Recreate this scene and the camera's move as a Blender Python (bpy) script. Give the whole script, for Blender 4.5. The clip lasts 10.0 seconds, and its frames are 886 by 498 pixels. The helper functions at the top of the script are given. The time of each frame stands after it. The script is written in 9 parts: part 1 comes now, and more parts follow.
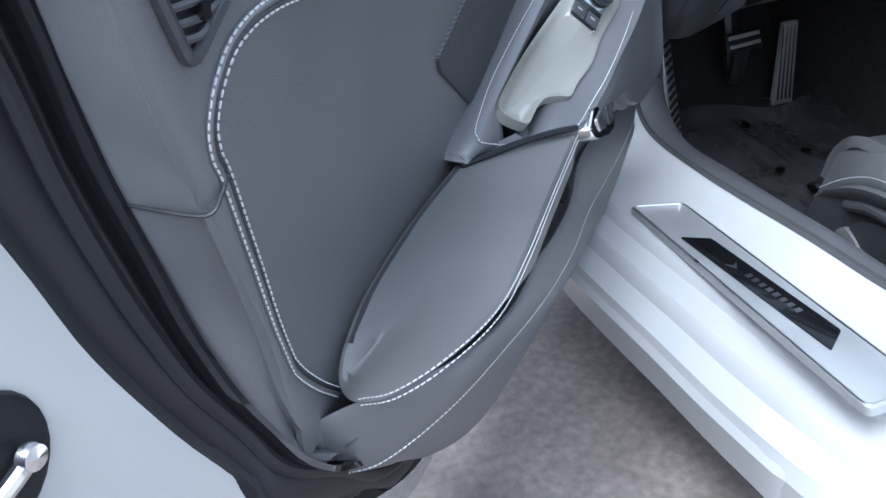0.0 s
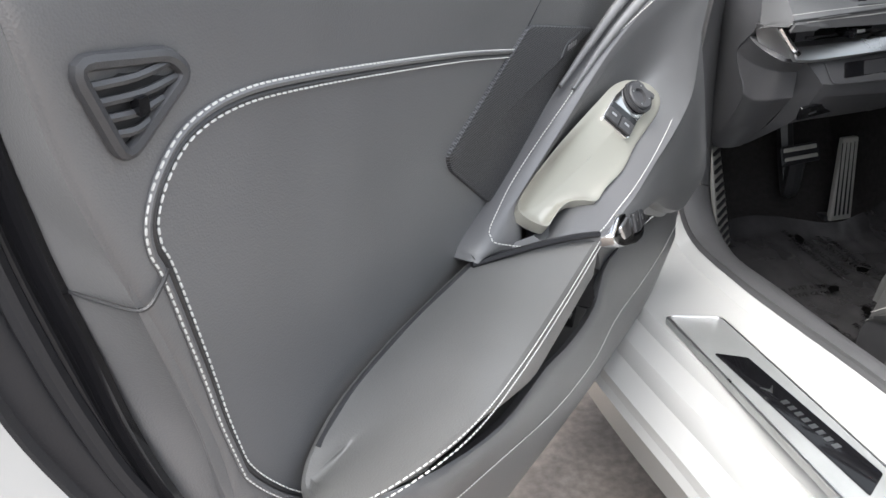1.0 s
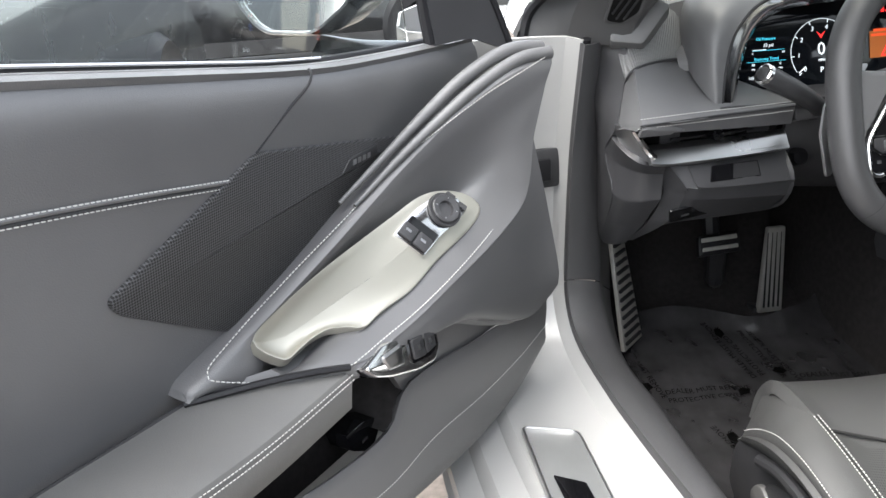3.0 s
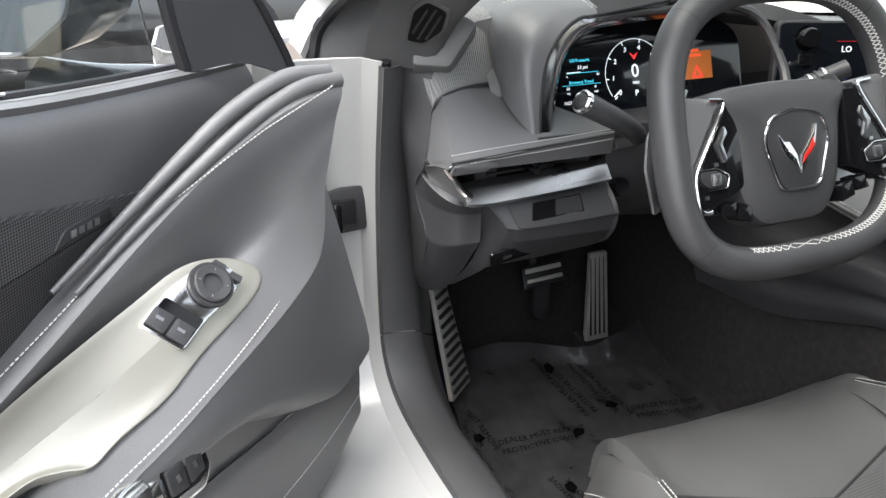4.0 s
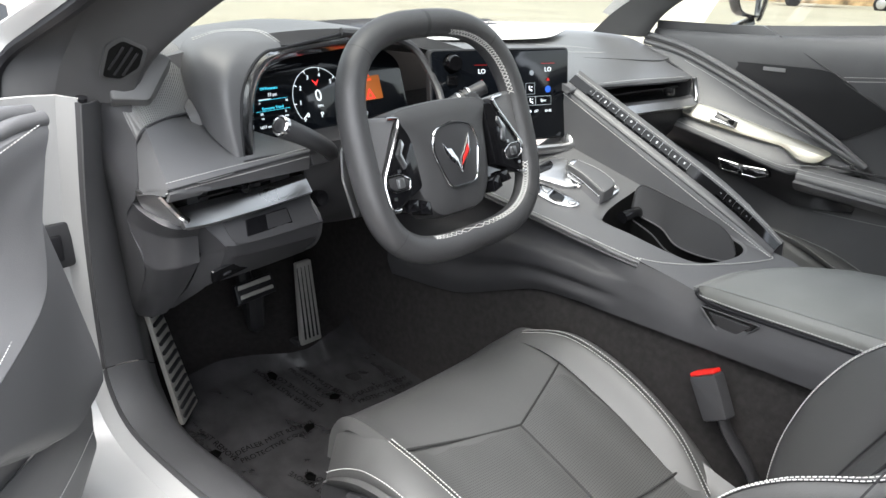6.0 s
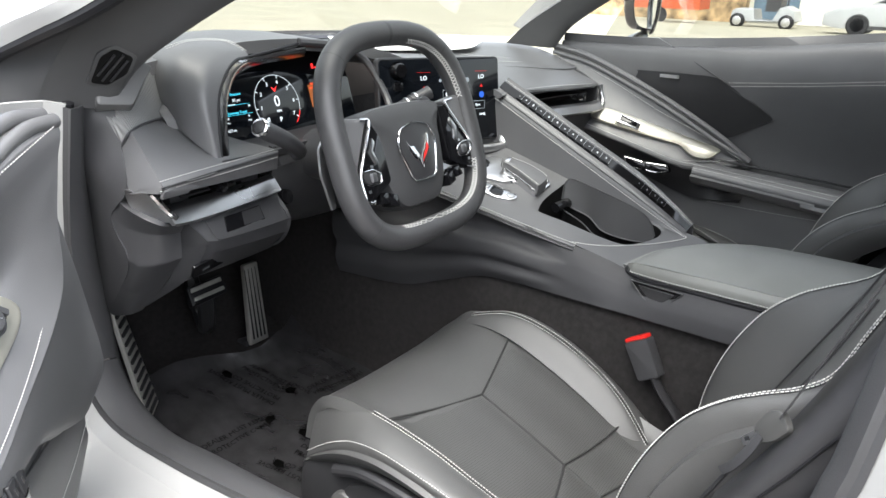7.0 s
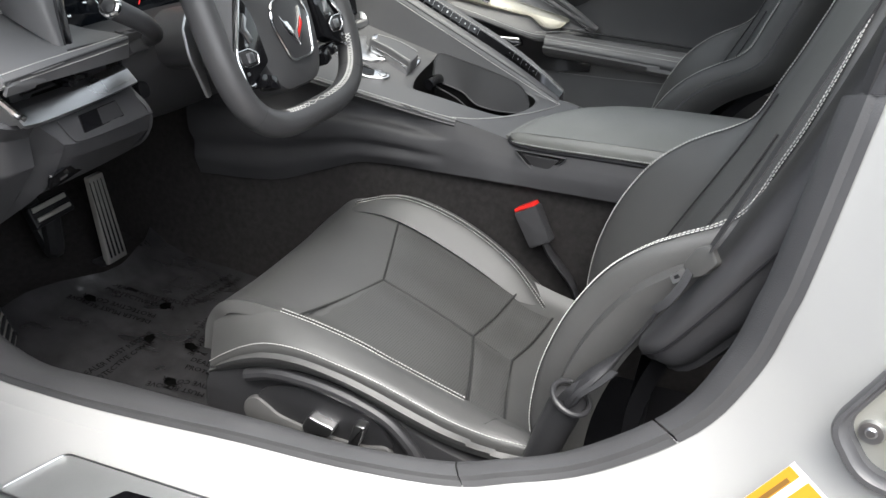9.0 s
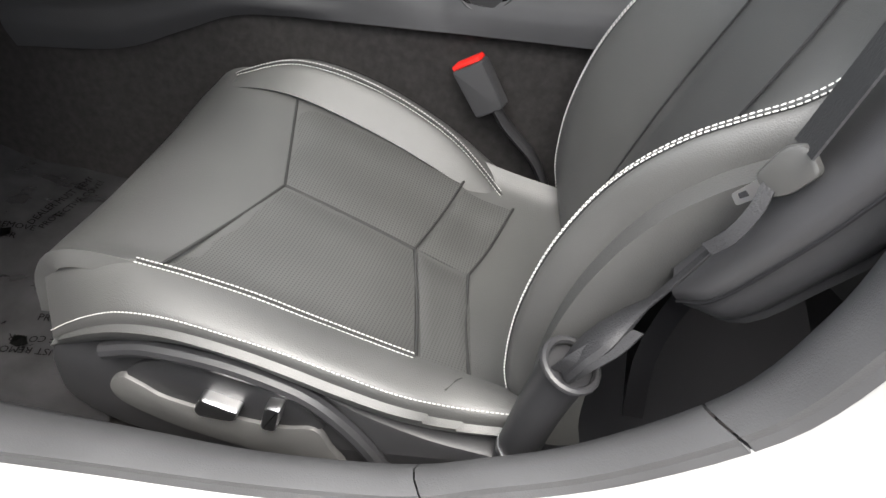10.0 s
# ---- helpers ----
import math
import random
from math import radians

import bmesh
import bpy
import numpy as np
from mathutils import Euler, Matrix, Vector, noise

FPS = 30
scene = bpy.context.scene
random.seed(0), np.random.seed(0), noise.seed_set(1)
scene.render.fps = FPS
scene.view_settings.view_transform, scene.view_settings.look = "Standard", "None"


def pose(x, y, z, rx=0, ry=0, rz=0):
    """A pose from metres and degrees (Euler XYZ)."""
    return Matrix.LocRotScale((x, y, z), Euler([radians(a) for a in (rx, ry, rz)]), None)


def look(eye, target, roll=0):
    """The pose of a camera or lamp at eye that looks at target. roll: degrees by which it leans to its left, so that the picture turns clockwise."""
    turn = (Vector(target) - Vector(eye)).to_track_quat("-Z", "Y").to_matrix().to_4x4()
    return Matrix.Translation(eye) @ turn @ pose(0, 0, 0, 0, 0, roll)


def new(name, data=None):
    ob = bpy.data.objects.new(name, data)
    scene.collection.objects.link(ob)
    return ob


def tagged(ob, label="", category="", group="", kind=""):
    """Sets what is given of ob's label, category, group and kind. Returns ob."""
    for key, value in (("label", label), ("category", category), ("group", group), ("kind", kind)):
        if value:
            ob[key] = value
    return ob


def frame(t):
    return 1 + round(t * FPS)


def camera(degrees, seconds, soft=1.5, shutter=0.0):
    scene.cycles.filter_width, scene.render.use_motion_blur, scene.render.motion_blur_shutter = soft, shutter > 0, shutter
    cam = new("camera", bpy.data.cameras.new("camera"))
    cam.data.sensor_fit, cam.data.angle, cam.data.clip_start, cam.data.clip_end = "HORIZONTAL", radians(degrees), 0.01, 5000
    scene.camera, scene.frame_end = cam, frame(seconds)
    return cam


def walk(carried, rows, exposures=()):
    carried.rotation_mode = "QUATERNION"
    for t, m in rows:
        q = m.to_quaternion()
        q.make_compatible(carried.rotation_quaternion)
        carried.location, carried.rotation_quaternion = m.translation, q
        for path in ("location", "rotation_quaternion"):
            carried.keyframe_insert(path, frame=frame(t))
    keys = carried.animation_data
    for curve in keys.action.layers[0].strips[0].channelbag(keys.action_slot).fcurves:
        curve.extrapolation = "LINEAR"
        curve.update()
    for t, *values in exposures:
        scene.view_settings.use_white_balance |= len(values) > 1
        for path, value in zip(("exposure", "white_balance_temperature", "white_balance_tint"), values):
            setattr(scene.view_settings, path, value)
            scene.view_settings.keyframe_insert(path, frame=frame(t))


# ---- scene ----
# World axes: x to the car's right, y towards its nose, z up, ground at 0.
cam = camera(61.45, 10.0)
PATH = [
    (0, -1.4287, -0.8264, 0.9253, 56.453, 5.489, -16.837),
    (0.5, -1.3832, -0.8041, 0.9013, 60.394, 4.714, -10.398),
    (1, -1.3782, -0.8128, 0.9227, 63.348, 3.656, -10.704),
    (1.5, -1.2968, -0.868, 0.9505, 65.131, 3.871, -7.589),
    (2, -1.1796, -0.9096, 0.9876, 66.378, 4.118, -4.704),
    (2.2, -1.1497, -0.9105, 0.9885, 67.196, 4.364, -4.197),
    (3.3, -1.0694, -0.7142, 0.9516, 66.731, 2.791, -10.358),
    (3.5, -1.0532, -0.6728, 0.9482, 66.778, 2.319, -13.034),
    (4, -1.0133, -0.6221, 0.9501, 67.131, 1.503, -20.569),
    (4.5, -0.9903, -0.6241, 0.957, 67.513, 0.74, -28.105),
    (5, -0.9917, -0.6402, 0.9643, 67.937, 0.188, -34.997),
    (5.5, -1.0371, -0.6718, 0.9756, 68.355, -0.187, -40.576),
    (5.7, -1.0601, -0.6861, 0.9783, 68.239, -0.308, -42.509),
    (6.8, -1.2306, -0.7092, 0.9819, 69.251, -0.986, -52.178),
    (7, -1.2584, -0.694, 0.9836, 69.396, -1.269, -53.879),
    (7.5, -1.3183, -0.6726, 0.9933, 69.611, -1.5, -58.314),
    (8, -1.369, -0.6529, 0.9967, 69.29, -1.674, -62.629),
    (8.5, -1.3828, -0.6255, 0.9872, 68.175, -1.758, -67.03),
    (9, -1.2854, -0.5973, 0.9424, 61.935, -1.107, -68.154),
    (9.5, -1.1093, -0.5813, 0.8876, 53.727, 0.453, -68.989),
    (10, -1.0026, -0.4932, 0.8497, 49.1, 0.289, -75.744),
]
walk(cam, [(t, pose(*p)) for t, *p in PATH], [(0.0, 1.84, 5300, 8), (0.5, 2.10, 5900, 8), (1.0, 2.30, 6500, 8), (2.0, 2.28, 6500, 8), (3.5, 2.26, 6520, 8), (4.5, 2.26, 6500, 8), (5.5, 2.36, 6450, 8), (7.5, 2.31, 6430, 8), (8.5, 2.19, 6450, 8), (9.0, 2.16, 6500, 8), (9.5, 2.26, 6550, 8), (10.0, 2.52, 6650, 8)])

# ---- light: bright overcast ----
world = bpy.data.worlds.new("sky")
scene.world = world
world.use_nodes = True
wn = world.node_tree
sky = wn.nodes.new("ShaderNodeTexSky")
sky.sky_type = "NISHITA"
sky.sun_disc = False
sky.sun_elevation, sky.sun_rotation = radians(64), radians(242)
sky.air_density, sky.dust_density, sky.ozone_density = 1.0, 4.0, 1.0
tame = wn.nodes.new("ShaderNodeHueSaturation")
tame.inputs["Saturation"].default_value = 0.35
wn.links.new(sky.outputs[0], tame.inputs["Color"])
wn.links.new(tame.outputs[0], wn.nodes["Background"].inputs[0])
wn.nodes["Background"].inputs[1].default_value = 0.185
sun = new("sun", bpy.data.lights.new("sun", "SUN"))
sun.data.energy, sun.data.angle, sun.data.color = 0.5, radians(60), (1.0, 0.98, 0.95)
sun.matrix_world = look((-3.0, -1.6, 7.0), (0, 0, 0))


# ---- helpers for meshes ----
def part(name, data, material, parent=None, label="", sharp=35):
    """One mesh object from (verts, faces); under a thing or a part."""
    verts, faces = data
    me = bpy.data.meshes.new(name)
    me.from_pydata([tuple(v) for v in verts], [], faces)
    b = bmesh.new()
    b.from_mesh(me)
    bmesh.ops.recalc_face_normals(b, faces=b.faces)
    b.to_mesh(me)
    b.free()
    me.shade_smooth()
    me.set_sharp_from_angle(angle=radians(sharp))
    me.materials.append(material)
    ob = new(name, me)
    if parent is not None:
        ob.parent = parent
        if parent.type == "EMPTY":
            ob.matrix_parent_inverse = Matrix.Translation(-parent.location)
    if label:
        ob["label"] = label
    return ob


def thing(name, at, label, category, group="", kind=""):
    e = new(name)
    e.empty_display_size = 0.05
    e.location = at
    return tagged(e, label, category, group, kind)


def catmull(pts, n, closed=False):
    """A smooth line through pts, n steps a span."""
    p = [Vector(v) for v in pts]
    k = len(p)
    out = []
    for i in range(k if closed else k - 1):
        if closed:
            a, b, c, d = p[i - 1], p[i], p[(i + 1) % k], p[(i + 2) % k]
        else:
            b, c = p[i], p[i + 1]
            a = p[i - 1] if i else b * 2 - c
            d = p[i + 2] if i + 2 < k else c * 2 - b
        for s in range(n):
            t = s / n
            out.append(0.5 * ((2 * b) + (c - a) * t + (2 * a - 5 * b + 4 * c - d) * t * t + (3 * b - a - 3 * c + d) * t ** 3))
    if not closed:
        out.append(p[-1].copy())
    return out


def refine(grid, nu=4, nv=4):
    """A dense grid of points through a coarse one."""
    rows = [catmull(r, nu) for r in grid]
    cols = [catmull([r[i] for r in rows], nv) for i in range(len(rows[0]))]
    return [[c[j] for c in cols] for j in range(len(cols[0]))]


def merge(*datas):
    verts, faces = [], []
    for v, f in datas:
        o = len(verts)
        verts += list(v)
        faces += [tuple(i + o for i in q) for q in f]
    return verts, faces


def sheet(rows, thick=0.0, toward=None):
    """A panel over a grid of points; thick: its depth, away from the point toward."""
    m, n = len(rows), len(rows[0])
    verts = [Vector(p) for r in rows for p in r]
    quads = [(j * n + i, j * n + i + 1, (j + 1) * n + i + 1, (j + 1) * n + i) for j in range(m - 1) for i in range(n - 1)]
    if not thick:
        return verts, quads
    back = []
    for j in range(m):
        for i in range(n):
            a = Vector(rows[j][min(i + 1, n - 1)]) - Vector(rows[j][max(i - 1, 0)])
            b = Vector(rows[min(j + 1, m - 1)][i]) - Vector(rows[max(j - 1, 0)][i])
            nn = a.cross(b)
            nn = nn.normalized() if nn.length > 1e-9 else Vector((0, 0, 1))
            p = Vector(rows[j][i])
            if toward is not None and nn.dot(Vector(toward) - p) < 0:
                nn = -nn
            back.append(p - nn * thick)
    o = m * n
    faces = quads + [tuple(i + o for i in reversed(q)) for q in quads]
    edge = [i for i in range(n)] + [j * n + n - 1 for j in range(1, m)] + [(m - 1) * n + i for i in range(n - 2, -1, -1)] + [j * n for j in range(m - 2, 0, -1)]
    for a, b in zip(edge, edge[1:] + edge[:1]):
        faces.append((b, a, a + o, b + o))
    return verts + back, faces


def ruled(grid, thick=0.01, toward=None, nu=4):
    """Smooth along its rows, creased from row to row."""
    rows = [catmull(r, nu) for r in grid]
    dense = []
    for a, b in zip(rows, rows[1:]):
        dense += [a, [p.lerp(q, 0.06) for p, q in zip(a, b)], [p.lerp(q, 0.94) for p, q in zip(a, b)]]
    return sheet(dense + [rows[-1]], thick, toward)


def panel(grid, thick=0.01, toward=None, nu=4, nv=4):
    return sheet(refine(grid, nu, nv), thick, toward)


def frames_along(line, closed=False, up=(0, 0, 1)):
    out = []
    k = len(line)
    side = None
    for i, p in enumerate(line):
        a = line[i - 1] if (i or closed) else p
        b = line[(i + 1) % k] if (i < k - 1 or closed) else p
        t = (b - a).normalized()
        if side is None:
            u = Vector(up)
            if abs(u.dot(t)) > 0.95:
                u = Vector((1, 0, 0))
            side = t.cross(u).normalized()
        else:
            side = (side - t * side.dot(t)).normalized()
        out.append((p, side, t.cross(side)))
    return out


def sweep(line, outline, closed=False, up=(0, 0, 1), scale=None):
    """outline: (a, b) pairs, across and along the second direction of the line's frame."""
    line = [Vector(p) for p in line]
    fr = frames_along(line, closed, up)
    n, k = len(outline), len(line)
    verts = []
    for i, (p, s, w) in enumerate(fr):
        c = scale(i / max(1, k - 1)) if scale else 1.0
        verts += [p + s * a * c + w * b * c for a, b in outline]
    faces = []
    for i in range(k if closed else k - 1):
        o, q = i * n, ((i + 1) % k) * n
        faces += [(o + j, o + (j + 1) % n, q + (j + 1) % n, q + j) for j in range(n)]
    if not closed:
        faces += [tuple(range(n)), tuple((k - 1) * n + j for j in reversed(range(n)))]
    return verts, faces


def ring(ra, rb=None, n=12):
    rb = ra if rb is None else rb
    return [(ra * math.cos(2 * math.pi * i / n), rb * math.sin(2 * math.pi * i / n)) for i in range(n)]


def tube(pts, r, n=8, steps=6, closed=False, rb=None, up=(0, 0, 1), scale=None):
    return sweep(catmull(pts, steps, closed), ring(r, rb, n), closed, up, scale)


def stitches(lines, pitch=0.0055, r=0.0007, lift=(0, 0, 0)):
    """Thread: short lengths laid along lines."""
    data = []
    for line in lines:
        pts = [Vector(p) for p in line]
        run = 0.0
        nxt = 0.0
        for a, b in zip(pts, pts[1:]):
            d = (b - a).length
            if d < 1e-6:
                continue
            t = (b - a) / d
            u = t.cross(Vector((0.3, 0.2, 1))).normalized()
            w = t.cross(u)
            while nxt < run + d:
                c = a + t * (nxt - run) + Vector(lift)
                h = t * pitch * 0.36
                ends = [c - h * 1.15, c + h * 1.15]
                mid = [c + s * h + (u * math.cos(q) + w * math.sin(q)) * r for s in (-0.8, 0.8) for q in (0.8, 2.37, 3.94, 5.5)]
                data.append((ends + mid, [(0, 3, 2), (0, 4, 3), (0, 5, 4), (0, 2, 5), (1, 6, 7), (1, 7, 8), (1, 8, 9), (1, 9, 6), (2, 3, 7, 6), (3, 4, 8, 7), (4, 5, 9, 8), (5, 2, 6, 9)]))
                nxt += pitch
            run += d
    return merge(*data)


def box(cx, cy, cz, sx, sy, sz, m=None):
    v = [Vector((cx + a * sx / 2, cy + b * sy / 2, cz + c * sz / 2)) for a in (-1, 1) for b in (-1, 1) for c in (-1, 1)]
    if m is not None:
        v = [m @ p for p in v]
    return v, [(0, 1, 3, 2), (4, 6, 7, 5), (0, 4, 5, 1), (2, 3, 7, 6), (0, 2, 6, 4), (1, 5, 7, 3)]


def slab(outline, m, depth, edge=0.0):
    """A plate: outline in the x, y of m, from z = 0 down to -depth, with a chamfered upper edge."""
    n = len(outline)
    pts = [Vector((x, y)) for x, y in outline]
    area = sum(pts[i - 1].x * pts[i].y - pts[i].x * pts[i - 1].y for i in range(n))
    if area < 0:
        pts.reverse()
    ins = []
    for i in range(n):
        a, b, c = pts[i - 1], pts[i], pts[(i + 1) % n]
        d1, d2 = (b - a).normalized(), (c - b).normalized()
        nrm = (Vector((-d1.y, d1.x)) + Vector((-d2.y, d2.x)))
        nrm = nrm.normalized() if nrm.length > 1e-6 else Vector((-d1.y, d1.x))
        ins.append(b + nrm * edge)
    if edge:
        loops = [[(p.x, p.y, 0) for p in ins], [(b.x * 0.7 + p.x * 0.3, b.y * 0.7 + p.y * 0.3, -edge * 0.3) for b, p in zip(pts, ins)], [(p.x, p.y, -edge) for p in pts], [(p.x, p.y, -depth) for p in pts]]
    else:
        loops = [[(p.x, p.y, 0) for p in pts], [(p.x, p.y, -depth) for p in pts]]
    verts = [m @ Vector(v) for lp in loops for v in lp]
    faces = [tuple(range(n)), tuple((len(loops) - 1) * n + i for i in reversed(range(n)))]
    for k in range(len(loops) - 1):
        faces += [(k * n + i, (k + 1) * n + i, (k + 1) * n + (i + 1) % n, k * n + (i + 1) % n) for i in range(n)]
    return verts, faces


def rounded(pts, r=0.01, n=4):
    """A polygon with its corners rounded."""
    out = []
    k = len(pts)
    for i in range(k):
        a, b, c = Vector(pts[i - 1]), Vector(pts[i]), Vector(pts[(i + 1) % k])
        q = min(r, (a - b).length * 0.45, (c - b).length * 0.45)
        p0, p1 = b + (a - b).normalized() * q, b + (c - b).normalized() * q
        for s in range(n + 1):
            t = s / n
            out.append(tuple(p0 * (1 - t) ** 2 + b * 2 * t * (1 - t) + p1 * t * t))
    return out


def lathe(profile, m, n=24):
    """Turned about z of m: (radius, height) pairs."""
    verts = [m @ Vector((r * math.cos(2 * math.pi * i / n), r * math.sin(2 * math.pi * i / n), h)) for r, h in profile for i in range(n)]
    faces = [(k * n + i, k * n + (i + 1) % n, (k + 1) * n + (i + 1) % n, (k + 1) * n + i) for k in range(len(profile) - 1) for i in range(n)]
    faces += [tuple(reversed(range(n))), tuple((len(profile) - 1) * n + i for i in range(n))]
    return verts, faces


def axes(at, right, up):
    """A pose with x along right, y nearly along up, z out of the face."""
    x = Vector(right).normalized()
    z = x.cross(Vector(up)).normalized()
    y = z.cross(x)
    m = Matrix((x, y, z)).transposed().to_4x4()
    m.translation = Vector(at)
    return m


def writing(text, m, size, material, parent, name="lettering", shear=0.0, align="CENTER", space=1.0):
    c = bpy.data.curves.new(name, "FONT")
    c.body, c.size, c.extrude, c.shear, c.align_x, c.align_y, c.space_character = text, size, 0.0002, shear, align, "CENTER", space
    c.resolution_u = 2
    tmp = new(name, c)
    me = bpy.data.meshes.new_from_object(tmp.evaluated_get(bpy.context.evaluated_depsgraph_get()))
    bpy.data.objects.remove(tmp)
    me.transform(m)
    me.materials.clear()
    me.materials.append(material)
    ob = new(name, me)
    if parent is not None:
        ob.parent = parent
        if parent.type == "EMPTY":
            ob.matrix_parent_inverse = Matrix.Translation(-parent.location)
    return ob


# ---- materials ----
def material(name, base, rough=0.5, metal=0.0, grain=0.0, grain_size=600.0, vary=0.12, vary_size=9.0, kind="noise", coat=0.0, spec=0.5, rough_vary=0.08, tint=None):
    mt = bpy.data.materials.new(name)
    mt.use_nodes = True
    nt = mt.node_tree
    b = nt.nodes["Principled BSDF"]
    b.inputs["Roughness"].default_value, b.inputs["Metallic"].default_value = rough, metal
    b.inputs["Coat Weight"].default_value = coat
    b.inputs["Coat Roughness"].default_value = 0.04
    b.inputs["Specular IOR Level"].default_value = spec
    tc = nt.nodes.new("ShaderNodeTexCoord")
    n1 = nt.nodes.new("ShaderNodeTexNoise")
    n1.inputs["Scale"].default_value, n1.inputs["Detail"].default_value = vary_size, 6.0
    nt.links.new(tc.outputs["Object"], n1.inputs["Vector"])
    ramp = nt.nodes.new("ShaderNodeValToRGB")
    lo = tuple(c * (1 - vary) for c in base)
    hi = tint if tint else tuple(min(1.0, c * (1 + vary)) for c in base)
    ramp.color_ramp.elements[0].color, ramp.color_ramp.elements[1].color = (*lo, 1), (*hi, 1)
    ramp.color_ramp.elements[0].position, ramp.color_ramp.elements[1].position = 0.3, 0.7
    nt.links.new(n1.outputs["Fac"], ramp.inputs[0])
    nt.links.new(ramp.outputs[0], b.inputs["Base Color"])
    if rough_vary:
        mr = nt.nodes.new("ShaderNodeMapRange")
        mr.inputs["To Min"].default_value, mr.inputs["To Max"].default_value = max(0.02, rough - rough_vary), min(1.0, rough + rough_vary)
        nt.links.new(n1.outputs["Fac"], mr.inputs["Value"])
        nt.links.new(mr.outputs[0], b.inputs["Roughness"])
    if grain:
        bp = nt.nodes.new("ShaderNodeBump")
        bp.inputs["Strength"].default_value, bp.inputs["Distance"].default_value = grain, 0.0006
        if kind == "voronoi":
            g = nt.nodes.new("ShaderNodeTexVoronoi")
            g.inputs["Scale"].default_value = grain_size
            nt.links.new(tc.outputs["Object"], g.inputs["Vector"])
            nt.links.new(g.outputs["Distance"], bp.inputs["Height"])
        else:
            g = nt.nodes.new("ShaderNodeTexNoise")
            g.inputs["Scale"].default_value, g.inputs["Detail"].default_value = grain_size, 3.0
            nt.links.new(tc.outputs["Object"], g.inputs["Vector"])
            nt.links.new(g.outputs["Fac"], bp.inputs["Height"])
        nt.links.new(bp.outputs[0], b.inputs["Normal"])
    return mt


def glow(name, colour, strength):
    mt = bpy.data.materials.new(name)
    mt.use_nodes = True
    b = mt.node_tree.nodes["Principled BSDF"]
    b.inputs["Base Color"].default_value = (*colour, 1)
    b.inputs["Emission Color"].default_value = (*colour, 1)
    b.inputs["Emission Strength"].default_value = strength
    b.inputs["Roughness"].default_value = 0.4
    return mt


def glass_material(name, tint, rough=0.0):
    mt = bpy.data.materials.new(name)
    mt.use_nodes = True
    b = mt.node_tree.nodes["Principled BSDF"]
    b.inputs["Base Color"].default_value = (*tint, 1)
    b.inputs["Transmission Weight"].default_value = 1.0
    b.inputs["Roughness"].default_value = rough
    b.inputs["IOR"].default_value = 1.45
    return mt


def pane_material(name, clear, gloss=0.07):
    """Clear pane: lets a share of the light through and mirrors a little."""
    mt = bpy.data.materials.new(name)
    mt.use_nodes = True
    n = mt.node_tree
    n.nodes.remove(n.nodes["Principled BSDF"])
    t, g, m = n.nodes.new("ShaderNodeBsdfTransparent"), n.nodes.new("ShaderNodeBsdfGlossy"), n.nodes.new("ShaderNodeMixShader")
    t.inputs[0].default_value = (*clear, 1)
    g.inputs["Roughness"].default_value = 0.02
    m.inputs[0].default_value = gloss
    n.links.new(t.outputs[0], m.inputs[1])
    n.links.new(g.outputs[0], m.inputs[2])
    n.links.new(m.outputs[0], n.nodes["Material Output"].inputs[0])
    return mt


WINDSCREEN = pane_material("tinted_windscreen", (0.78, 0.785, 0.765))
# Near-black with little gloss: the shade inside hollows is put into the colour.
WELL_SHADE = material("well_shade_black", (0.006, 0.006, 0.006), 0.7, spec=0.15)
LEATHER = material("grey_black_leather", (0.096, 0.096, 0.099), 0.45, spec=0.9, grain=0.25, grain_size=900, kind="voronoi", vary=0.1)
SEAT_LEATHER = material("seat_leather", (0.062, 0.062, 0.0615), 0.45, spec=0.6, grain=0.3, grain_size=850, kind="voronoi", vary=0.1)
PLASTIC = material("soft_black_plastic", (0.041, 0.041, 0.044), 0.42, grain=0.3, grain_size=1400, vary=0.08)
DARK = material("dark_plastic", (0.026, 0.026, 0.028), 0.45, grain=0.2, grain_size=1200)
GLOSS = material("gloss_black", (0.006, 0.006, 0.007), 0.08, rough_vary=0.03)
RUBBER = material("black_rubber", (0.014, 0.014, 0.016), 0.5, spec=0.3, grain=0.3, grain_size=500)
SEAL_TRIM = material("grey_vinyl_sill_trim", (0.062, 0.062, 0.065), 0.5, grain=0.5, grain_size=700)
CARPET = material("black_carpet", (0.028, 0.0262, 0.0262), 0.95, grain=1.0, grain_size=900, vary=0.2, vary_size=90, spec=0.1)
WHITE = material("white_car_paint", (0.39, 0.39, 0.383), 0.25, coat=0.6, vary=0.015, rough_vary=0.04)
CHROME = material("bright_chrome", (0.75, 0.75, 0.76), 0.12, 1.0, vary=0.03, rough_vary=0.04)
SATIN = material("satin_silver", (0.58, 0.58, 0.59), 0.3, 1.0, grain=0.05, grain_size=900, vary=0.05)
ALU = material("brushed_champagne_aluminium", (0.47, 0.455, 0.40), 0.42, 0.75, grain=0.1, grain_size=900, vary=0.04)
PEDAL = material("worn_pedal_metal", (0.46, 0.45, 0.42), 0.42, 0.6, grain=0.2, grain_size=400, vary=0.12, vary_size=40)
THREAD = material("pale_thread", (0.54, 0.54, 0.525), 0.8, vary=0.05)
RED = material("red_plastic", (0.70, 0.02, 0.015), 0.4)
WEBBING = material("belt_webbing", (0.018, 0.018, 0.020), 0.6, spec=0.5, grain=1.0, grain_size=520)

